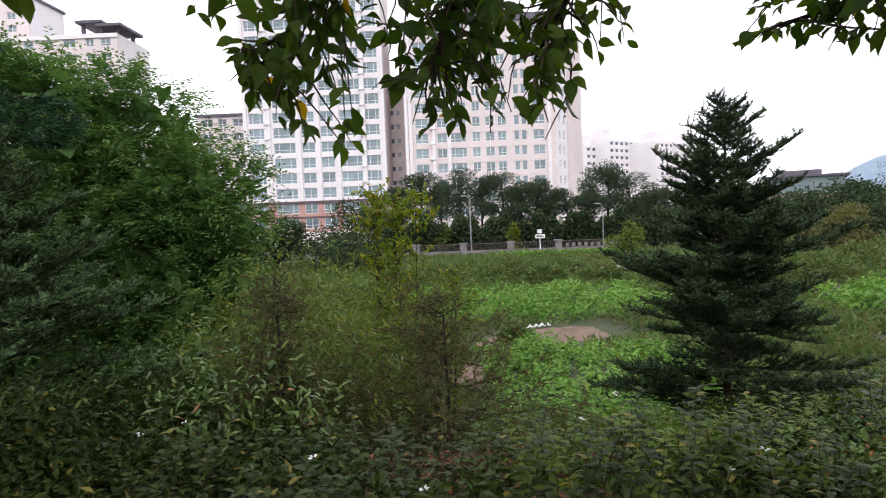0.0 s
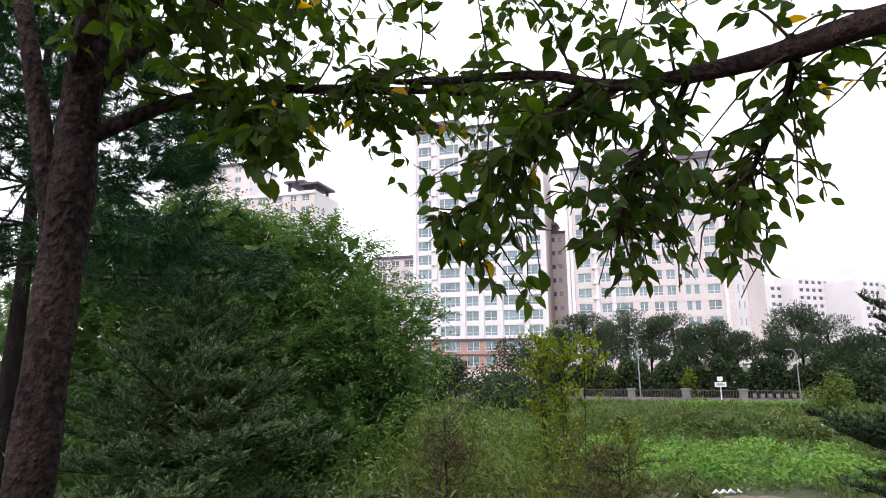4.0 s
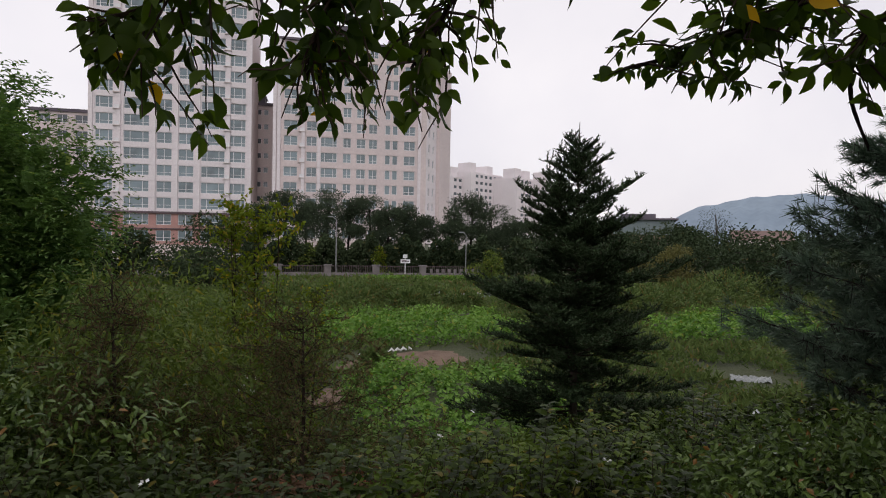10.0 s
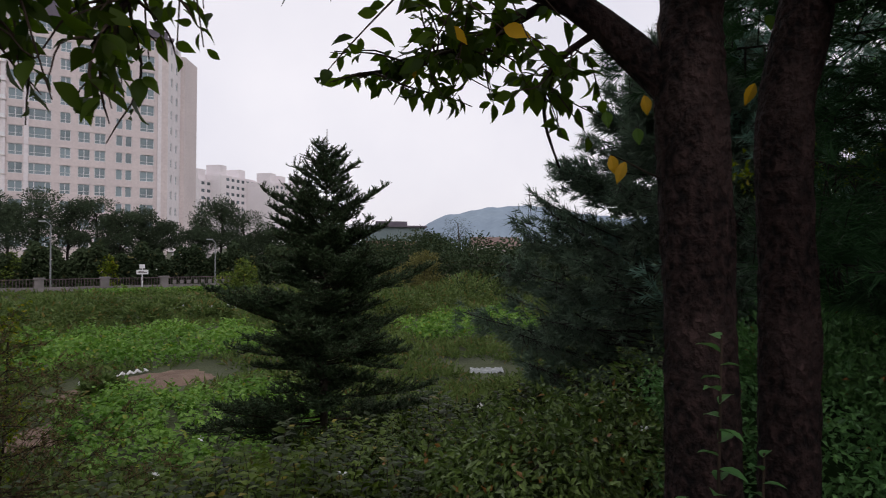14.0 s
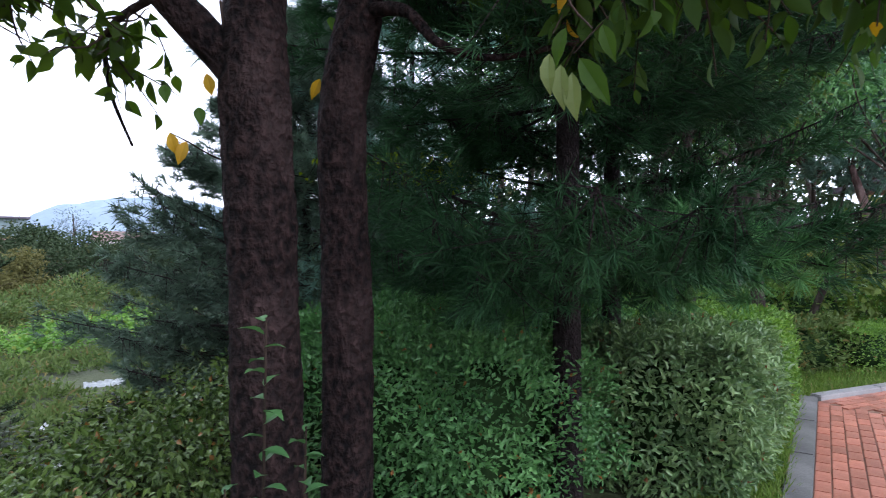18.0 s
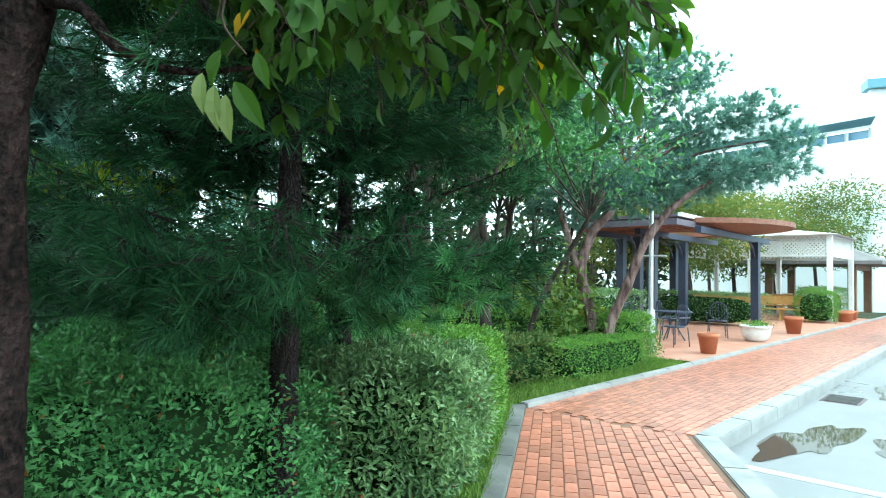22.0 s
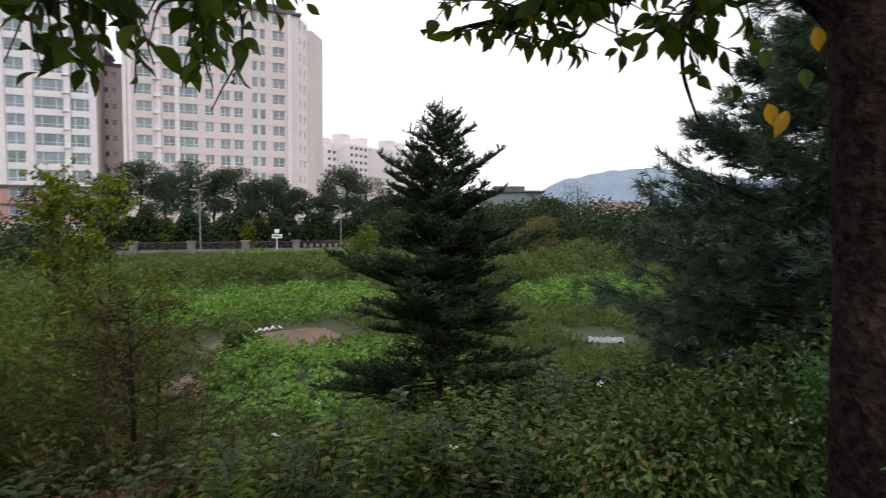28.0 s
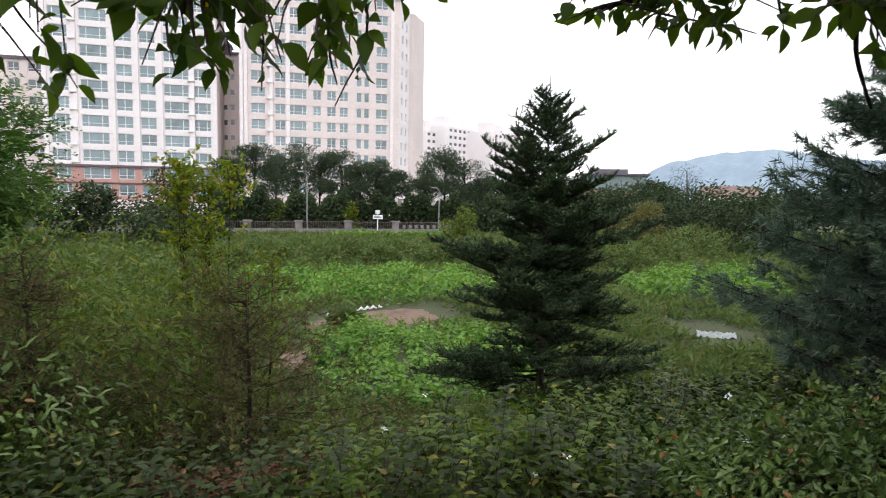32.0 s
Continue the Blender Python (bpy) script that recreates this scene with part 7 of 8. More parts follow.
# leafy stem at the foot of the twin cherry
fs = thing("seedling", "upright seedling with fresh green oval leaves beside the cherry", "plant", (1.75, 0.92, 0.0))
for sx_, sy_, sh_ in ((1.75, 0.92, 1.32), (1.83, 0.84, 1.0), (1.68, 1.0, 0.85)):
    part("stem", Geo().tube([(sx_, sy_, 0), (sx_ + 0.02, sy_ + 0.01, sh_ / 2), (sx_ + 0.03, sy_ + 0.01, sh_)], [0.008, 0.006, 0.003], 6), B_TWIG, fs)
    for k in range(20):
        a = 0.6 + k * 2.3 + 0.5 * math.sin(k * 2.7 + sx_ * 40)
        part("leaf", leaves(Geo(), [(sx_ + 0.02, sy_ + 0.008, sh_ - 0.01 - k * 0.036)], [(math.cos(a), math.sin(a), 0.25 + 0.3 * math.sin(k * 1.7))], 0.066 + 0.014 * math.sin(k * 1.9) + 0.001 * k, 0.036 + 0.001 * k, OVAL, [(0.3 * math.sin(k), 0.3 * math.cos(k * 1.3), 1.0)]), L_SHRUB, fs)

# lawn
def blades(x, y, n_per, ln, seed, label, mat):
    r = np.random.default_rng(seed)
    n = len(x)
    P = np.stack([x, y, ground_z(x, y) - 0.0], -1)
    D = unit(np.stack([r.normal(size=n) * 0.6, r.normal(size=n) * 0.6, np.ones(n)], -1))
    g = leaves(Geo(), P, D, ln * r.uniform(0.5, 1.3, n), ln * 0.12, NEEDLE)
    whole("grass", g, mat, label, "grass", kind="stuff")


r_ = np.random.default_rng(8)
n_ = 60000
s_, t_ = r_.uniform(-9, 0, n_), r_.uniform(0.13, 0.62, n_)
q_ = A[None, :2] + s_[:, None] * U1[None, :2] + t_[:, None] * W1[None, :2]
s_, t_ = r_.uniform(0, 5.2, n_), r_.uniform(0.13, 1.7, n_)
q2_ = A[None, :2] + s_[:, None] * U2[None, :2] + t_[:, None] * W2[None, :2]
q_ = np.concatenate([q_[:20000], q2_[:24000]])
blades(q_[:, 0], q_[:, 1], 1, 0.105, 8, "ragged green lawn between kerb and hedge", leafy("lawn_blade", (0.050, 0.095, 0.018), (0.190, 0.280, 0.060), (0.24, 0.22, 0.09), 0.07, 0.6, 0.25, 3.0, 0.1))
lawn = wedge("lawn", [tuple((A - U1 * 12 + W1 * 0.1)[:2]), tuple((A + W1 * 0.1)[:2]), tuple((A + U2 * 5.6 + W2 * 0.1)[:2]), tuple((A + U2 * 5.6 + W2 * 3.0)[:2]), tuple((A + W2 * 3.2)[:2]), tuple((A - U1 * 12 + W1 * 2.0)[:2])], -0.25, 0.0, M_GROUND, "lawn and planting bed beside the path", "lawn")


# ---- wood behind the path ----
def wood_tree(x, y, h, rad, lean, seed, mat, barkm, n=2600, w=1.7, leaf=0.1, low=0.5, label="slender tree with bent dark stems and thin foliage", limbs=9):
    r = np.random.default_rng(seed)
    z = gz_(x, y)
    a = r.uniform(0, 6.28)
    tp = [(x, y, z - 0.1), (x + lean[0] * 0.3 + 0.06 * math.cos(a), y + lean[1] * 0.3, z + h * 0.25), (x + lean[0] * 0.7, y + lean[1] * 0.6 + 0.08 * math.sin(a), z + h * 0.45), (x + lean[0], y + lean[1], z + h * 0.62)]
    bl = [(x + lean[0] + r.normal() * w * 0.5, y + lean[1] + r.normal() * w * 0.5, z + h * r.uniform(low, 0.92), w * r.uniform(0.4, 0.7), w * r.uniform(0.4, 0.7), h * r.uniform(0.08, 0.16)) for k in range(7)]
    broadleaf("tree", label, (x, y, z), tp, [rad, rad * 0.8, rad * 0.6, rad * 0.4], bl, n, leaf, mat, seed, DIAMOND, 0.5, 0.15, barkm, 0.3, limbs, group="wood by the path")


for i, (x, y, h, rad) in enumerate([(8.6, -0.3, 4.2, 0.07), (9.5, 0.4, 4.4, 0.06), (9.9, -0.8, 4.6, 0.08), (10.8, 0.2, 4.6, 0.06), (11.4, -0.9, 4.8, 0.07), (12.0, 0.6, 4.8, 0.07), (12.6, -1.2, 5.0, 0.08), (13.4, -0.2, 5, 0.07), (14.2, -1.4, 5, 0.08), (15, 0.5, 5.2, 0.08), (15.8, -2.0, 5.2, 0.08), (17, -0.8, 5.4, 0.09), (18.5, -2.6, 5.6, 0.09), (20, -1.2, 6, 0.1), (21, -4.4, 6, 0.09), (23.5, -3, 6, 0.1), (25, -7, 6, 0.1), (11, 2.6, 4.8, 0.07), (13.5, 2.4, 5.0, 0.08), (9.6, 2.6, 4.8, 0.07), (16.5, 2.8, 5.5, 0.08), (28, -8, 6.5, 0.1)]):
    rr_ = np.random.default_rng(700 + i)
    wood_tree(x, y, h + 1.3, rad * 1.25, (rr_.normal() * 0.7, rr_.normal() * 0.7), 700 + i, L_SHRUB if i % 3 else L_BUSH, B_GREY, low=0.64, limbs=12)
# crowns over the pergolas
def sight(az, d, z):
    """A place at a bearing and distance from the spot where the path is looked along."""
    return np.array([0.4 + d * math.sin(radians(az)), -0.45 + d * math.cos(radians(az)), z])


for i, (az, d, top, w, m) in enumerate([(110, 25, 8.5, 2.6, L_LIGHT), (113.5, 28, 9.0, 3.0, L_LIGHT), (117, 36, 9.0, 3.6, L_LIGHT), (120, 38, 9.6, 3.6, L_LIGHT), (123, 42, 8.8, 4.2, L_LIGHT), (125.3, 50, 7.6, 4.2, L_PINNATE), (126.5, 56, 6.0, 4.6, L_PINNATE), (115, 44, 8, 4.5, L_BUSH)]):
    p = sight(az, d, 0)
    wood_tree(p[0], p[1], 1.5 + d * math.tan(radians(top)), 0.12, (0.4, 0.2), 740 + i, m, B_GREY, 6500, w, 0.2, 0.35, "spreading tree with light yellow-green leaves behind the pergolas")


def bent_pine(label, base, stems, blobs, seed, n=5200):
    r = np.random.default_rng(seed)
    t = thing("pine_tree", label, "tree", base)
    for pts, rad in stems:
        g = Geo()
        stem(g, pts, rad, 10, 20, 0.08)
        part("trunk", g, B_RED, t, "reddish flaking bark", smooth=True)
    bl = np.asarray(blobs, float)
    br = Geo()
    for c in bl:
        s = np.asarray(stems[0][0][-1], float)
        stem(br, [s, (s + c[:3]) / 2 + (0, 0, 0.12), c[:3]], [0.035, 0.025, 0.01], 5, 8)
    part("limb", br, B_RED, t, smooth=True)
    P, d = crown_points(blobs, n // 14, seed, 0.2)
    P2 = np.repeat(P, 26, 0)
    D2 = unit(np.repeat(unit(d + (0, 0, 0.5)), 26, 0) + r.normal(size=P2.shape) * 0.6)
    part("crown", leaves(Geo(), P2, D2, 0.13, 0.017, NEEDLE), L_WPINE2, t, kind="stuff")


bent_pine("red pine with twisting pinkish stems beside the lamp", tuple(sight(105.5, 10.8, 0.0)),
          [([sight(105.0, 10.8, -0.1), sight(104.6, 10.8, 0.8), sight(103.6, 10.8, 1.6), sight(104.5, 10.8, 2.3), sight(106.2, 10.9, 2.7), sight(107.5, 11, 3.3)], [0.12, 0.105, 0.095, 0.085, 0.07, 0.05]),
           ([sight(105.9, 10.6, -0.1), sight(106.3, 10.6, 0.7), sight(108.0, 10.6, 1.5), sight(109.5, 10.6, 2.2), sight(112.0, 10.7, 2.8), sight(115.0, 10.8, 3.2)], [0.105, 0.09, 0.08, 0.07, 0.055, 0.035]),
           ([sight(103.8, 10.8, 1.5), sight(102.6, 10.8, 2.1), sight(101.5, 10.8, 2.8)], [0.085, 0.07, 0.04])],
          [(*sight(az, 11 + dd, z - 0.32), rx_, rx_, rz_) for az, dd, z, rx_, rz_ in ((108, 0, 3.4, 1.0, 0.45), (112, 0.3, 3.6, 1.0, 0.4), (116, 0, 3.7, 0.9, 0.35), (119.5, 0.2, 3.8, 0.7, 0.3), (110, 0.5, 4.4, 1.0, 0.45), (114.5, 0, 4.5, 0.9, 0.4), (118.5, 0, 4.7, 0.6, 0.25), (105, 0, 3.6, 0.9, 0.45), (107, 0.4, 5.0, 0.9, 0.4), (112, 0, 5.2, 0.7, 0.3), (102, 0.3, 3.2, 0.9, 0.45), (121, 0, 4.2, 0.5, 0.2), (103, 0.2, 4.6, 0.9, 0.45), (106, 0.3, 5.7, 0.9, 0.4), (109.5, 0, 5.9, 0.8, 0.4), (113, 0.3, 5.6, 0.7, 0.35), (100.5, 0.2, 5.4, 0.9, 0.45), (99, 0, 4.4, 0.8, 0.4))], 760, 66000)

for i, (az, d, h, rad) in enumerate([(95.2, 9.2, 3.6, 0.085), (94.0, 11.5, 3.8, 0.06), (96.8, 12.0, 3.6, 0.055), (98.4, 12.6, 4.0, 0.06), (100.2, 11.8, 3.6, 0.05), (97.6, 9.8, 3.2, 0.045), (92.5, 10.4, 3.8, 0.06), (90.5, 11.0, 4.0, 0.06), (101.5, 13.5, 4.0, 0.055)]):
    p = sight(az, d, 0)
    rr_ = np.random.default_rng(860 + i)
    wood_tree(p[0], p[1], h + 1.2, rad * 1.25, (rr_.normal() * 0.6, rr_.normal() * 0.6), 860 + i, L_SHRUB, B_GREY, 1600, 1.4, 0.09, 0.68, "slender tree with bent dark stems behind the hedge", 11)

# undergrowth through the wood
r_ = np.random.default_rng(77)
n_ = 38000
az_, d_ = r_.uniform(52, 113, n_), r_.uniform(9.5, 24, n_)
P_ = np.stack([0.4 + d_ * np.sin(np.radians(az_)), -0.45 + d_ * np.cos(np.radians(az_)), np.zeros(n_)], -1)
k_ = ((P_[:, 0] - A[0]) * W2[0] + (P_[:, 1] - A[1]) * W2[1] > np.where((P_[:, 0] - A[0]) * U2[0] + (P_[:, 1] - A[1]) * U2[1] > 4.5, 7.2, 0.9)) & (P_[:, 0] > 8.5)
P_ = P_[k_]
P_[:, 2] = ground_z(P_[:, 0], P_[:, 1]) + r_.uniform(0, 1, len(P_)) ** 0.8 * (1.0 + 0.35 * np.sin(P_[:, 0] * 2.1) + 0.3 * np.sin(P_[:, 1] * 1.9) + 0.04 * d_[k_])
whole("undergrowth", leaves(Geo(), P_, r_.normal(size=P_.shape), 0.15, 0.09, DIAMOND), L_BUSH, "leafy undergrowth through the wood", "plants", kind="stuff")

# closed foliage at the back of the wood
r_ = np.random.default_rng(78)
n_ = 12000
az_, d_ = r_.uniform(50, 111, n_), r_.uniform(27, 33, n_)
P_ = np.stack([0.4 + d_ * np.sin(np.radians(az_)), -0.45 + d_ * np.cos(np.radians(az_)), np.zeros(n_)], -1)
P_[:, 2] = ground_z(P_[:, 0], P_[:, 1]) + r_.uniform(0, 1, n_) ** 0.8 * (5.0 + 1.2 * np.sin(az_ * 0.9) + 0.8 * np.sin(az_ * 2.3))
whole("thicket", leaves(Geo(), P_, r_.normal(size=P_.shape), 0.42, 0.25, DIAMOND), L_FAR, "shady thicket at the back of the wood", "thicket", kind="stuff")

# ---- pergola, lattice arbour, gazebo ----
M_NAVY = surface("navy_paint", (0.02, 0.028, 0.055), (0.035, 0.045, 0.08), 0.45, 2.0, 20.0, bumps=0.1)
M_WOOD_RED = surface("red_brown_wood", (0.16, 0.055, 0.03), (0.24, 0.09, 0.05), 0.5, 3.0, 25.0, stretch=(1, 6, 6))
M_WHITE = surface("white_paint", (0.70, 0.70, 0.68), (0.80, 0.80, 0.78), 0.55, 2.0, 15.0, bumps=0.1)
M_YELLOW_WOOD = surface("yellow_varnished_wood", (0.42, 0.22, 0.06), (0.52, 0.29, 0.09), 0.45, 2.0, 20.0, stretch=(1, 6, 6))
M_BROWN_WOOD = surface("brown_wood", (0.16, 0.09, 0.05), (0.22, 0.13, 0.08), 0.6, 2.0, 20.0)
M_SHINGLE = surface("grey_shingle", (0.14, 0.13, 0.13), (0.20, 0.185, 0.18), 0.8, 2.0, 14.0)
M_STEEL = surface("stainless_steel", (0.45, 0.46, 0.47), (0.55, 0.56, 0.57), 0.35, 2.0, 20.0, metal=0.7, bumps=0.0)
M_TERRA = surface("terracotta", (0.40, 0.13, 0.06), (0.48, 0.18, 0.09), 0.75, 4.0, 30.0)


def tpt(a, b, z=0.0):
    """Terrace frame: a along the path from its corner, b into the terrace."""
    return A + U2 * a + W2 * b + Z3 * z


perg = thing("pergola", "pergola with navy posts and a curved red-brown wooden roof", "pergola", tuple(tpt(9.0, 2.4)))
for a, b in ((15.4, 1.9), (14.5, 3.9), (10.95, 3.4), (11.5, 4.1), (12.2, 5.0), (16.4, 5.0)):
    p = tpt(a, b)
    post = part("post", Geo().obox(p, U2, W2, Z3, -0.12, 0.12, -0.12, 0.12, 0, 2.8), M_NAVY, perg)
    part("bracket", Geo().tube([p + Z3 * 2.3 + U2 * 0.1, p + Z3 * 2.6 + U2 * 0.3, p + Z3 * 2.78 + U2 * 0.6], 0.035, 6).tube([p + Z3 * 2.3 - U2 * 0.1, p + Z3 * 2.6 - U2 * 0.3, p + Z3 * 2.78 - U2 * 0.6], 0.035, 6), M_NAVY, post)
for b in (1.9, 3.6, 5.0):
    part("beam", Geo().obox(tpt(0, 0), U2, W2, Z3, 10.4, 16.7, b - 0.08, b + 0.08, 2.8, 2.97), M_NAVY, perg)
def roof_disc(c, r0, z, tilt, a0=0, a1=360, th=0.16, k=48):
    an = np.radians(np.linspace(a0, a1, k))
    v = []
    for rr2, dz in ((r0 * 0.35, 0.0), (r0 * 0.7, 0.02), (r0, 0.12)):
        for th2 in (0, th):
            v += [c + np.array([math.cos(q) * rr2, math.sin(q) * rr2, z + dz + th2 + tilt * math.sin(q)]) for q in an]
    f = []
    for ring in range(2):
        for i in range(k - 1):
            lo, up = ring * 2 * k, (ring + 1) * 2 * k
            f += [(lo + i, lo + i + 1, up + i + 1, up + i), (lo + k + i, up + k + i, up + k + i + 1, lo + k + i + 1)]
    for i in range(k - 1):
        f.append((4 * k + i, 4 * k + i + 1, 5 * k + i + 1, 5 * k + i))
        f.append((i, k + i, k + i + 1, i + 1))
    return v, f


part("roof", Geo().add(*roof_disc(tpt(13.4, 3.3), 2.95, 2.98, 0.0, th=0.14)), M_WOOD_RED, perg, "curved red-brown wooden roof ring")
for k in range(14):
    part("slat", Geo().obox(tpt(0, 0), U2, W2, Z3, 9.6, 11.6, 2.3 + k * 0.25, 2.42 + k * 0.25, 2.975, 3.08), M_WOOD_RED, perg)
part("fascia", Geo().obox(tpt(0, 0), U2, W2, Z3, 9.5, 11.2, 2.1, 2.2, 2.96, 3.12).obox(tpt(0, 0), U2, W2, Z3, 9.5, 9.6, 2.2, 5.9, 2.96, 3.12), M_PURPLE, perg, "dark fascia board")
part("upper_roof", Geo().obox(tpt(0, 0), U2, W2, Z3, 9.8, 12.2, 2.2, 5.4, 3.2, 3.28), M_PURPLE, perg, "dark upper roof slab")
part("gutter", Geo().obox(tpt(0, 0), U2, W2, Z3, 9.8, 12.2, 2.1, 2.2, 3.2, 3.3), M_WHITE, perg, "pale gutter strip")

arb = thing("arbour", "white lattice arbour with a pale pitched roof", "arbour", tuple(tpt(24.0, 3.9)))
AX0, AX1, AB0, AB1 = 21.8, 26.2, 1.0, 6.8
for a in (AX0, AX1):
    for b in (AB0, (AB0 + AB1) / 2, AB1):
        part("post", Geo().obox(tpt(a, b), U2, W2, Z3, -0.09, 0.09, -0.09, 0.09, 0, 3.45), M_WHITE, arb)
def lattice(o, along, n, length, z0, z1):
    g = Geo()
    hgt = z1 - z0
    s = 0.16
    k = int((length + hgt) / s)
    for i in range(-int(hgt / s), int(length / s)):
        for sg in (0, 1):
            x0, x1_ = i * s, i * s + hgt
            za, zb = (z0, z1) if sg == 0 else (z1, z0)
            c0, c1 = max(0, x0), min(length, x1_)
            if c1 - c0 < 0.05:
                continue
            f0, f1 = (c0 - x0) / hgt, (c1 - x0) / hgt
            p0 = o + along * c0 + Z3 * (za + (zb - za) * f0)
            p1 = o + along * c1 + Z3 * (za + (zb - za) * f1)
            g.tube([p0 + n * 0.012 * sg, p1 + n * 0.012 * sg], 0.024, 4, cap=False)
    g.obox(o, along, n, Z3, 0, length, -0.02, 0.03, z0 - 0.06, z0).obox(o, along, n, Z3, 0, length, -0.02, 0.03, z1, z1 + 0.06)
    return g


for nm, o, al_, n_v, ln in (("front", tpt(AX0, AB0), U2, W2, AX1 - AX0), ("back", tpt(AX0, AB1), U2, W2, AX1 - AX0), ("side", tpt(AX0, AB0), W2, U2, AB1 - AB0), ("end", tpt(AX1, AB0), W2, U2, AB1 - AB0)):
    part("lattice_panel", lattice(o, al_, n_v, ln, 2.65, 3.4), M_WHITE, arb, "white diagonal lattice")
ridge = [tpt((AX0 + AX1) / 2 + s, (AB0 + AB1) / 2, 3.95) for s in (-1.0, 1.0)]
ev = [tpt(AX0 - 0.35, AB0 - 0.35, 3.45), tpt(AX1 + 0.35, AB0 - 0.35, 3.45), tpt(AX1 + 0.35, AB1 + 0.35, 3.45), tpt(AX0 - 0.35, AB1 + 0.35, 3.45)]
part("roof", Geo().add([*ev, *ridge], [(0, 1, 5, 4), (2, 3, 4, 5)]).add([ev[1], ev[2], ridge[1], ev[3], ev[0], ridge[0]], [(0, 1, 2), (3, 4, 5)]), surface("pale_membrane", (0.55, 0.58, 0.60), (0.64, 0.66, 0.67), 0.6, 0.8, 8.0), arb, "pale fabric roof")
for a in (20.6, 24.6):
    bench = thing("bench", "long yellow varnished wooden bench below the arbour", "bench", tuple(tpt(a, 4)), group="benches under the arbour")
    part("seat", Geo().obox(tpt(0, 0), U2, W2, Z3, a, a + 0.42, 1.4, 6.4, 0.42, 0.47), M_YELLOW_WOOD, bench)
    part("backrest", Geo().obox(tpt(0, 0), U2, W2, Z3, a + 0.42, a + 0.47, 1.4, 6.4, 0.62, 0.95), M_YELLOW_WOOD, bench)
    for k in range(6):
        part("leg", Geo().obox(tpt(a, 1.5 + k * 0.94), U2, W2, Z3, 0.04, 0.46, 0, 0.08, 0, 0.42), M_YELLOW_WOOD, bench)
        part("upright", Geo().obox(tpt(a + 0.42, 1.5 + k * 0.94), U2, W2, Z3, 0.0, 0.05, 0, 0.06, 0.42, 0.95), M_YELLOW_WOOD, bench)

gaz = thing("gazebo", "brown timber gazebo with a grey shingled hip roof", "gazebo", tuple(tpt(30.6, 3)))
for a in (28.4, 32.8):
    for b in (1.3, 4.9):
        part("post", Geo().obox(tpt(a, b), U2, W2, Z3, -0.17, 0.17, -0.17, 0.17, 0, 2.5), M_BROWN_WOOD, gaz)
g = Geo()
for b in (1.3, 4.9):
    g.obox(tpt(0, 0), U2, W2, Z3, 28.0, 33.2, b - 0.12, b + 0.12, 2.2, 2.5)
part("beam", g, M_BROWN_WOOD, gaz)
ap = tpt(30.6, 3.1, 4.0)
ev = [tpt(27.4, 0.0, 2.6), tpt(33.8, 0.0, 2.6), tpt(33.8, 6.0, 2.6), tpt(27.4, 6.0, 2.6)]
lo = [e - Z3 * 0.16 for e in ev]
part("roof", Geo().add([*ev, ap], [(0, 1, 4), (1, 2, 4), (2, 3, 4), (3, 0, 4)]).add([*ev, *lo], [(0, 1, 5, 4), (1, 2, 6, 5), (2, 3, 7, 6), (3, 0, 4, 7), (4, 5, 6, 7)]), M_SHINGLE, gaz, "grey shingled roof")
for b in (2.0, 4.4):
    part("railing", Geo().obox(tpt(0, 0), U2, W2, Z3, 28.6, 32.6, b, b + 0.4, 0.4, 0.48).obox(tpt(0, 0), U2, W2, Z3, 28.6, 32.6, b + 0.4, b + 0.44, 0.6, 0.9), M_YELLOW_WOOD, gaz, "yellow wooden seat rail")


# lamp posts, pots, table and chairs
def park_lamp(p, h, label):
    s = thing("lamp_post", label, "lamp post", tuple(p), group="lamp posts by the path")
    part("pole", Geo().tube([p, p + Z3 * h], [0.05, 0.045], 12), M_STEEL, s)
    part("base_box", Geo().lathe(p, [(0.0, 0.0), (0.085, 0.0), (0.085, 0.8), (0.065, 0.9), (0.05, 0.9)], 14), M_STEEL, s)
    part("crossbar", Geo().tube([p + Z3 * h * 0.52 - U2 * 0.0 + np.array([-0.28, -0.28, 0]) * 0 - W2 * 0.32, p + Z3 * h * 0.52 + W2 * 0.32], 0.022, 8), M_STEEL, s)
    part("bracket", Geo().tube([p + Z3 * h * 0.8 - W2 * 0.3, p + Z3 * h * 0.8 + W2 * 0.3], 0.02, 8), M_STEEL, s)
    part("lamp_head", Geo().lathe(p + Z3 * h, [(0.0, 0.0), (0.06, 0.02), (0.3, 0.3), (0.3, 0.33), (0.0, 0.36)], 18), M_FRAME, s)


park_lamp(tpt(6.2, 1.3), 3.85, "slim steel lamp post with crossbar in the planting bed")
park_lamp(tpt(36.0, 0.6), 3.4, "slim steel lamp post far along the path")


def pot(p, r0, h, mat, label, shape, group, leafm=None):
    s = thing("flower_pot", label, "flower pot", tuple(p), group=group)
    part("pot", Geo().lathe(p, [(0.0, 0.0), *[(r0 * a, h * b) for a, b in shape]], 28), mat, s, smooth=True)
    part("earth", Geo().lathe(p, [(0.0, h * 0.9), (r0 * 0.86, h * 0.9)], 20), M_SOIL, s)
    if leafm:
        r = np.random.default_rng(3)
        n = 260
        P = p + np.stack([r.normal(size=n) * r0 * 0.5, r.normal(size=n) * r0 * 0.5, h * 0.9 + r.uniform(0, 0.14, n)], -1)
        part("plant", leaves(Geo(), P, r.normal(size=(n, 3)) + (0, 0, 0.7), 0.07, 0.03, DIAMOND), leafm, s)


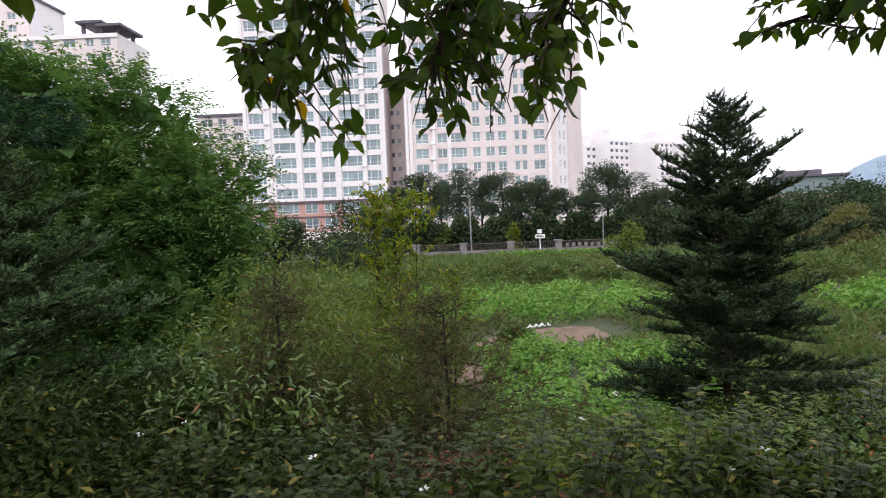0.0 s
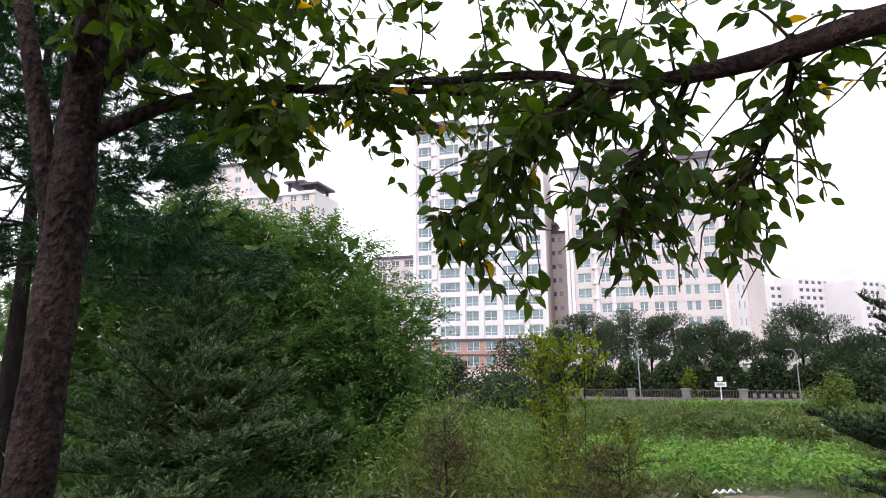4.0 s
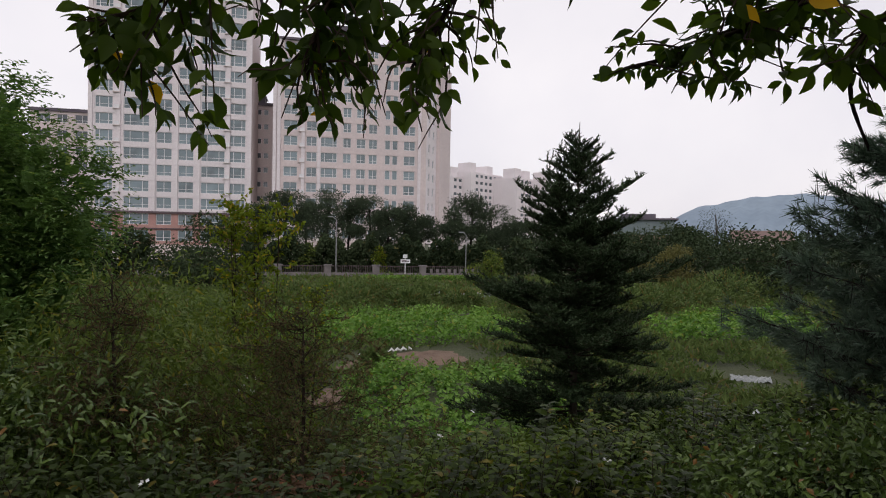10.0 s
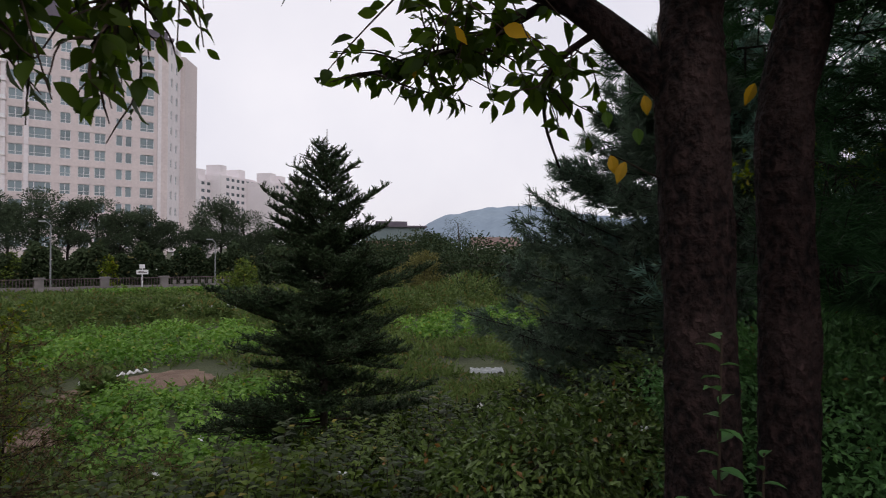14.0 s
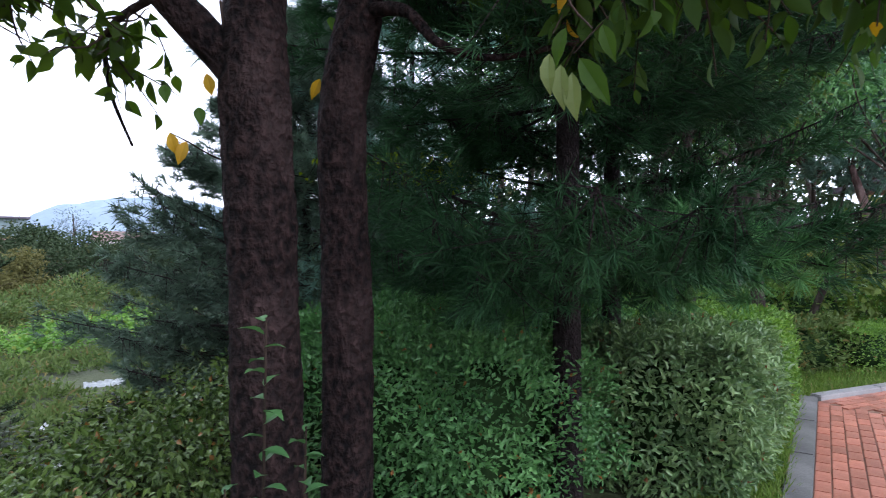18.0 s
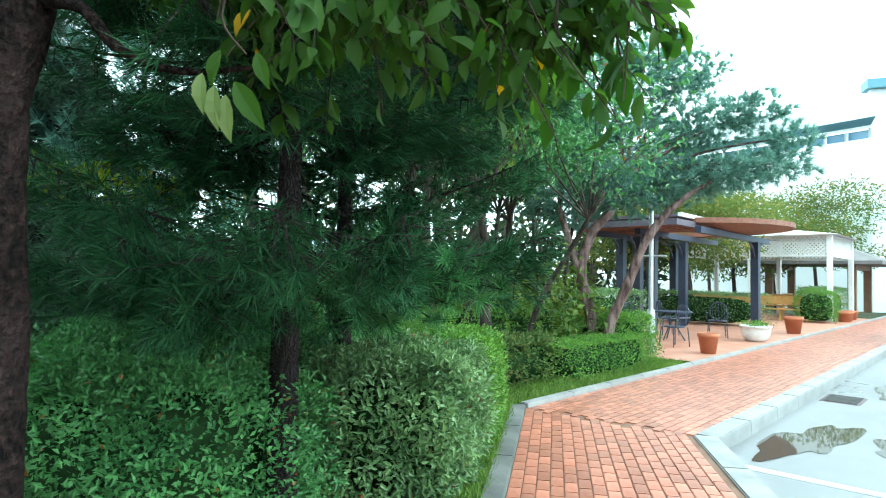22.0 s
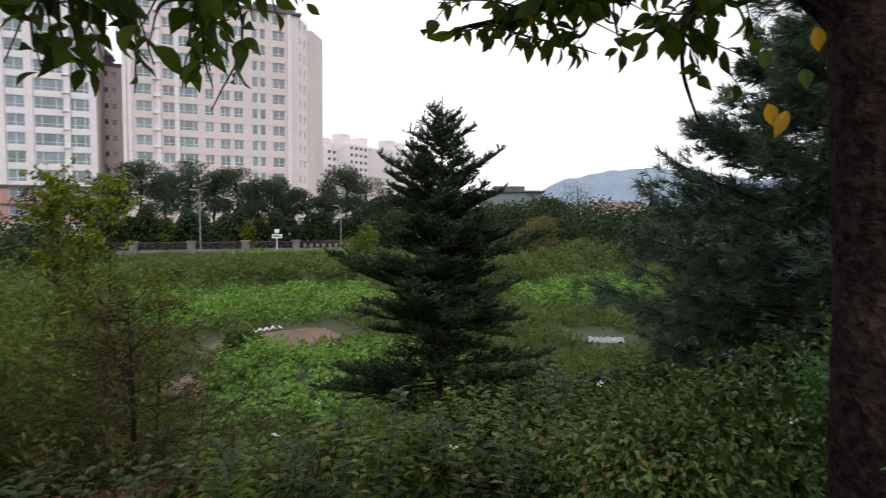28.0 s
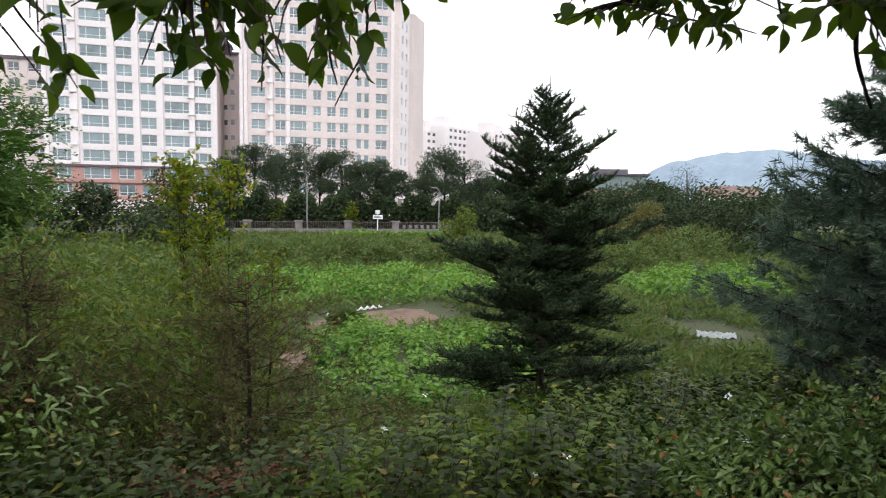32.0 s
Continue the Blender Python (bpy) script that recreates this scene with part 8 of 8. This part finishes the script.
TUB = [(0.68, 0.0), (0.92, 0.8), (1.0, 0.8), (1.02, 1.0), (0.9, 1.0), (0.86, 0.86)]
BOWL = [(0.55, 0.0), (0.8, 0.2), (0.95, 0.6), (0.98, 0.9), (1.04, 0.92), (1.04, 1.0), (0.9, 1.0), (0.86, 0.86)]
pot(tpt(7.2, 0.5), 0.215, 0.42, M_TERRA, "large terracotta pot on the terrace edge", TUB, "pots on the terrace")
pot(tpt(10.8, 0.6), 0.36, 0.4, M_WHITE, "wide white bowl planter with low green plants", BOWL, "pots on the terrace", L_HEDGE)
pot(tpt(14.3, 0.55), 0.26, 0.5, M_TERRA, "terracotta pot with flared rim", TUB, "pots on the terrace")
pot(tpt(22.3, 0.6), 0.3, 0.4, M_TERRA, "low terracotta pot beside the path", TUB, "pots on the terrace")
pot(tpt(23.4, 0.7), 0.26, 0.4, M_TERRA, "low terracotta pot beside the path", TUB, "pots on the terrace")
pot(tpt(24.3, 0.7), 0.26, 0.38, M_TERRA, "low terracotta pot beside the path", TUB, "pots on the terrace")


def chair(p, turn):
    c = thing("garden_chair", "dark metal garden chair with an open curved back", "chair", (0, 0, 0), group="garden chairs on the terrace")
    for sx_ in (-0.2, 0.2):
        for sy_ in (-0.2, 0.2):
            part("leg", Geo().tube([(sx_ * 1.15, sy_ * 1.15, 0), (sx_, sy_, 0.44)], 0.013, 6), M_NAVY, c)
    part("seat", Geo().lathe((0, 0, 0.43), [(0.0, 0.0), (0.23, 0.0), (0.24, 0.015), (0.23, 0.03), (0.0, 0.03)], 20), M_NAVY, c)
    an = np.radians(np.linspace(-90, 270, 20))
    part("backrest", Geo().tube([(0.22 * math.cos(q), -0.24, 0.7 + 0.24 * math.sin(q)) for q in an], 0.014, 6), M_NAVY, c)
    for k in range(5):
        part("slat", Geo().tube([(-0.14 + 0.07 * k, -0.24, 0.48), (-0.14 + 0.07 * k, -0.25, 0.92)], 0.008, 5), M_NAVY, c)
    part("armrest", Geo().tube([(-0.25, -0.22, 0.66), (-0.27, 0.1, 0.66), (-0.25, 0.2, 0.45)], 0.013, 6), M_NAVY, c)
    part("armrest", Geo().tube([(0.25, -0.22, 0.66), (0.27, 0.1, 0.66), (0.25, 0.2, 0.45)], 0.013, 6), M_NAVY, c)
    c.matrix_basis = pose(*p, 0, 0, turn)
    return c


c0 = chair(tuple(tpt(7.9, 1.5)), 20)
for a, b, tn in ((8.3, 2.6, 120), (11.0, 1.6, 250), (10.6, 2.8, 180)):
    copy_thing(c0, pose(*tpt(a, b), 0, 0, tn))
tb = thing("garden_table", "small round dark metal garden table", "table", tuple(tpt(9.2, 2.1)), group="garden tables")
part("tabletop", Geo().lathe(tpt(9.2, 2.1, 0.7), [(0.0, 0.0), (0.5, 0.0), (0.5, 0.03), (0.0, 0.03)], 28), M_NAVY, tb)
for k in range(3):
    d = np.array([math.cos(k * 2.09), math.sin(k * 2.09), 0])
    part("leg", Geo().tube([tpt(9.2, 2.1) + d * 0.32, tpt(9.2, 2.1, 0.4) + d * 0.08, tpt(9.2, 2.1, 0.7) + d * 0.2], 0.016, 6), M_NAVY, tb)

# ---- white office building ----
M_OFFICE = surface("white_panel", (0.76, 0.78, 0.80), (0.79, 0.81, 0.82), 0.6, 0.1, 0.3, bumps=0.0)
M_BLUE_TRIM = surface("blue_metal", (0.12, 0.26, 0.34), (0.16, 0.32, 0.40), 0.45, 0.5, 5.0, bumps=0.0)
off = thing("office_building", "white office building with blue glazing and blue roof edge", "building", (36, -29, -0.2))
C0 = np.array([38.3, -28.7, 0.0])
uo, wo_ = unit((-0.35, -1.0, 0)), unit((1.0, -0.35, 0))
g = Geo()
g.obox(C0, uo, wo_, Z3, 0, 1.6, 0, 0.5, -0.3, 14.3).obox(C0, uo, wo_, Z3, 1.6, 30, 0, 0.5, 11.0, 11.5).obox(C0, uo, wo_, Z3, 1.6, 30, 0, 0.5, 13.4, 14.3).obox(C0, uo, wo_, Z3, 1.6, 2.0, 0, 0.5, 11.5, 13.4).obox(C0, uo, wo_, Z3, 4.8, 6.4, 0, 0.5, 11.5, 13.4).obox(C0, uo, wo_, Z3, 9.2, 30, 0, 0.5, 11.5, 13.4).obox(C0, uo, wo_, Z3, 1.6, 30, 0, 0.5, 10.4, 11.0).obox(C0, uo, wo_, Z3, 12, 30, 0, 0.5, -0.3, 10.4).obox(C0, uo, wo_, Z3, 0, 30, 14, 14.5, -0.3, 14.3)
part("front_wall", g, M_OFFICE, off)
for a0, a1 in ((2.0, 4.8), (6.4, 9.2)):
    wv = part("window", Geo().obox(C0, uo, wo_, Z3, a0, a1, 0.12, 0.2, 11.5, 11.6).obox(C0, uo, wo_, Z3, a0, a1, 0.12, 0.2, 13.3, 13.4).obox(C0, uo, wo_, Z3, (a0 + a1) / 2 - 0.05, (a0 + a1) / 2 + 0.05, 0.12, 0.2, 11.6, 13.3).obox(C0, uo, wo_, Z3, a0, a1, 0.12, 0.2, 12.0, 12.07), M_FRAME, off)
    part("pane", Geo().obox(C0, uo, wo_, Z3, a0, a1, 0.22, 0.26, 11.5, 13.4), M_GLASS_BLUE, wv)
    part("fin", Geo().obox(C0, uo, wo_, Z3, a0 - 0.45, a0 - 0.2, -0.5, 0.0, 10.8, 13.6), M_SHINGLE, off)
g = Geo()
for a in (1.6, 4.2, 6.8, 9.4, 12.0):
    g.obox(C0, uo, wo_, Z3, a - 0.05, a + 0.05, 0.02, 0.3, -0.3, 10.4)
for z in (2.3, 4.8, 7.4, 10.2):
    g.obox(C0, uo, wo_, Z3, 1.6, 12, 0.0, 0.28, z, z + 0.14)
part("mullions", g, M_FRAME, off)
part("glazing", Geo().obox(C0, uo, wo_, Z3, 1.6, 12, 0.32, 0.4, -0.3, 10.4), M_GLASS_BLUE, off, "blue curtain-wall glazing")
part("roof_edge", Geo().obox(C0, uo, wo_, Z3, -0.3, 30, -0.4, 0.9, 14.3, 14.9), M_BLUE_TRIM, off, "blue metal roof edge")
# curved wing
k = 20
arc = [C0 + np.array([2.2 * t * 12 * (1 - 0.25 * t) * 0.8, 14.5 * t * (1 - 0.12 * t), 0]) for t in np.linspace(0, 1, k)]
v, f = [], []
for lo_, hi_ in ((-0.3, 11.1), (11.75, 13.8)):
    b0 = len(v)
    for p in arc:
        v += [p + Z3 * lo_, p + Z3 * hi_]
    f += [(b0 + 2 * i, b0 + 2 * i + 2, b0 + 2 * i + 3, b0 + 2 * i + 1) for i in range(k - 1)]
part("curved_wall", Geo().add(v, f), M_OFFICE, off)
v, f = [], []
for p in arc:
    v += [p + wo_ * 0.5 + Z3 * 11.1, p + wo_ * 0.5 + Z3 * 11.75]
f = [(2 * i, 2 * i + 2, 2 * i + 3, 2 * i + 1) for i in range(k - 1)]
part("ribbon_window", Geo().add(v, f), M_GLASS_BLUE, off, "ribbon of blue windows")
for p in arc[1:-1]:
    part("mullion", Geo().obox(p, uo, wo_, Z3, -0.06, 0.06, 0.1, 0.45, 11.1, 11.75), M_FRAME, off)
v = []
for p in arc:
    v += [p - wo_ * 0.9 + Z3 * 12.3, p + wo_ * 0.1 + Z3 * 11.9]
part("canopy", Geo().add(v, f), M_BLUE_TRIM, off, "blue metal sun canopy")
part("roof", Geo().add([p + Z3 * 13.8 for p in arc] + [C0 + Z3 * 13.8 + wo_ * 12], [tuple(range(k + 1))]), M_OFFICE, off)

# ---- parked car ----
M_CAR, cn, cl, cb = mat_base("silver_car_paint", 0.3, 0.3)
cb.inputs["Base Color"].default_value = (0.62, 0.64, 0.66, 1)
cb.inputs["Coat Weight"].default_value = 0.6
M_TYRE = surface("tyre_rubber", (0.02, 0.02, 0.02), (0.035, 0.035, 0.035), 0.8, 5.0, 40.0)
M_LENS = glass_mat("headlight_lens", (0.55, 0.58, 0.6), 0.1)
car = thing("car", "silver minivan parked along the kerb", "car", (14.9, -12.9, -0.15))
CO = np.array([14.55, -11.75, -0.15])
cu, cw = U2, -W2                                        # along the car from its nose, and across away from the kerb
prof = [(0.0, 0.3), (0.05, 0.62), (0.35, 0.85), (1.05, 1.0), (1.75, 1.52), (2.2, 1.66), (3.9, 1.66), (4.4, 1.5), (4.55, 0.9), (4.55, 0.3)]
v, f = [], []
for s_, inset in ((0.0, 0.0), (1.72, 0.0)):
    for a, h in prof:
        ins = 0.12 * max(0, (h - 0.95)) / 0.7
        v.append(CO + cu * a + cw * (s_ + (ins if s_ == 0 else -ins)) + Z3 * h)
m_ = len(prof)
f = [(i, i + 1, m_ + i + 1, m_ + i) for i in range(m_ - 1)]
body = Geo().add(v, f)
body.f.append(np.array([tuple(range(m_))]))
body.f.append(np.array([tuple(range(2 * m_ - 1, m_ - 1, -1))]))
part("body", body, M_CAR, car)
part("windscreen", Geo().add([CO + cu * 1.12 + cw * 0.12 + Z3 * 1.06, CO + cu * 1.12 + cw * 1.6 + Z3 * 1.06, CO + cu * 1.72 + cw * 1.54 + Z3 * 1.52, CO + cu * 1.72 + cw * 0.18 + Z3 * 1.52], [(0, 1, 2, 3)]), M_GLASS_DARK, car)
part("side_window", Geo().add([CO + cu * a + cw * (-0.006 + 0.12 * (h - 0.95) / 0.7) + Z3 * h for a, h in ((1.35, 1.04), (1.85, 1.5), (3.9, 1.52), (4.1, 1.04))], [(0, 1, 2, 3)]), M_GLASS_DARK, car)
for a in (0.85, 3.65):
    for s_ in (0.02, 1.52):
        c = CO + cu * a + cw * s_ + Z3 * 0.31
        wt = part("wheel", Geo().tube([c, c + cw * 0.19], [0.31, 0.31], 22), M_TYRE, car)
        part("rim", Geo().tube([c - cw * 0.012, c + cw * 0.2], [0.19, 0.19], 16), M_STEEL, wt)
for s_ in (0.12, 1.28):
    part("headlight", Geo().obox(CO, cu, cw, Z3, -0.02, 0.16, s_, s_ + 0.32, 0.62, 0.82), M_LENS, car)
part("grille", Geo().obox(CO, cu, cw, Z3, -0.015, 0.03, 0.5, 1.22, 0.5, 0.62).obox(CO, cu, cw, Z3, -0.02, 0.03, 0.35, 1.37, 0.32, 0.42), M_TRIM, car)
part("number_plate", Geo().obox(CO, cu, cw, Z3, -0.03, -0.01, 0.6, 1.12, 0.42, 0.52), M_FRAME, car)
part("mirror", Geo().tube([CO + cu * 1.3 - cw * 0.02 + Z3 * 1.06, CO + cu * 1.28 - cw * 0.2 + Z3 * 1.1], [0.04, 0.09], 8), M_CAR, car)

# ---- kerbs, then the pavers ----
# darker, rougher grey for the lawn kerb's first leg
M_KERB_DARK = surface("rough_dark_concrete", (0.075, 0.075, 0.072), (0.15, 0.148, 0.142), 0.85, 2.5, 45.0, bumps=0.4, dist=0.006, rand=0.12)


def kerb_run(o, u, w, n, ln, wd, z0, z1, thing_, mat=M_GRANITE):
    me = Geo().obox((0, 0, 0), u, w, Z3, 0.004, ln - 0.004, 0, wd, z0, z1 - 0.012).obox((0, 0, 0), u, w, Z3, 0.012, ln - 0.012, 0.01, wd - 0.01, z1 - 0.012, z1).mesh("kerb_stone")
    me.materials.append(mat)
    for k in range(n):
        b = new("kerb_stone", me)
        b.parent = thing_
        b.location = Vector(o + u * ln * k) - thing_.location


k1 = thing("kerb_lawn", "narrow granite kerb between path and lawn", "kerb", tuple(A), kind="structure")
kerb_run(A - U1 * 12, U1, W1, 12, 1.0, 0.16, -0.2, 0.045, k1, M_KERB_DARK)
kerb_run(A + U2 * 0.05, U2, W2, 40, 1.0, 0.12, -0.2, 0.05, k1)
k2 = thing("kerb_road", "wide granite kerb between path and car park", "kerb", tuple(B), kind="structure")
kerb_run(B - U1 * 12.0 - W1 * 0.2, U1, W1, 12, 1.0, 0.22, -0.4, 0.012, k2)
kerb_run(B - W2 * 0.2 + U2 * 0.05, U2, W2, 40, 1.0, 0.22, -0.4, 0.012, k2)

pv = Geo().obox((0, 0, 0), U1, W1, Z3, 0.004, 0.196, 0.004, 0.096, -0.05, -0.004).obox((0, 0, 0), U1, W1, Z3, 0.008, 0.192, 0.008, 0.092, -0.004, 0.0).mesh("brick")
pv.materials.append(M_BRICK)
pv2 = Geo().obox((0, 0, 0), U2, W2, Z3, 0.004, 0.196, 0.004, 0.096, -0.05, -0.004).obox((0, 0, 0), U2, W2, Z3, 0.008, 0.192, 0.008, 0.092, -0.004, 0.0).mesh("brick")
pv2.materials.append(M_BRICK)
rest = Geo()
# line where the two bonds meet: from corner A to corner B
AB_dir = unit(B - A)
AB_n = np.array([AB_dir[1], -AB_dir[0], 0])
if np.dot(AB_n, U2) < 0:
    AB_n = -AB_n
made = 0
spots = []
for j in range(0, 19):
    for i in range(0, 62):
        o = A - W1 * (0.1 * (j + 1) + 0.002) - U1 * (0.2 * (i - 8) + (0.1 if j % 2 else 0.0))
        c = o + U1 * 0.1 + W1 * 0.05
        if np.dot(c - A, AB_n) < -0.03 and np.dot(c - B, W1) > 0.05:
            spots.append((np.linalg.norm(c[:2] - np.array([4.6, -1.6])), o, U1, W1, pv))
for j in range(0, 18):
    for i in range(-8, 230):
        o = A - W2 * (0.1 * (j + 1) + 0.002) + U2 * (0.2 * i + (0.1 if j % 2 else 0.0))
        c = o + U2 * 0.1 + W2 * 0.05
        if np.dot(c - A, AB_n) > 0.03 and np.dot(c - B, W2) > 0.05:
            spots.append((np.linalg.norm(c[:2] - np.array([4.6, -1.6])), o, U2, W2, pv2))
spots.sort(key=lambda s: s[0])
for k, (d, o, u, w, me) in enumerate(spots):
    if k < 300:
        b = new("brick", me)
        b.parent = path_bed
        b.location = Vector(o)
    else:
        rest.obox(o, u, w, Z3, 0.004, 0.196, 0.004, 0.096, -0.05, 0.0)
M_BRICK2 = surface("red_paver_rest", (0.32, 0.112, 0.072), (0.45, 0.19, 0.128), 0.34, 9.0, 60.0, bumps=0.25, dist=0.004)
n2, l2 = M_BRICK2.node_tree.nodes, M_BRICK2.node_tree.links
pb2 = n2["Principled BSDF"]
src_ = pb2.inputs["Base Color"].links[0].from_socket
isl = n2.new("ShaderNodeNewGeometry")
mr2 = n2.new("ShaderNodeMapRange")
mr2.inputs["To Min"].default_value, mr2.inputs["To Max"].default_value = 0.72, 1.28
l2.new(isl.outputs["Random Per Island"], mr2.inputs["Value"])
hs2 = n2.new("ShaderNodeHueSaturation")
l2.new(mr2.outputs["Result"], hs2.inputs["Value"])
l2.new(src_, hs2.inputs["Color"])
l2.new(hs2.outputs["Color"], pb2.inputs["Base Color"])
part("brick_rest", rest, M_BRICK2, path_bed, kind="stuff")
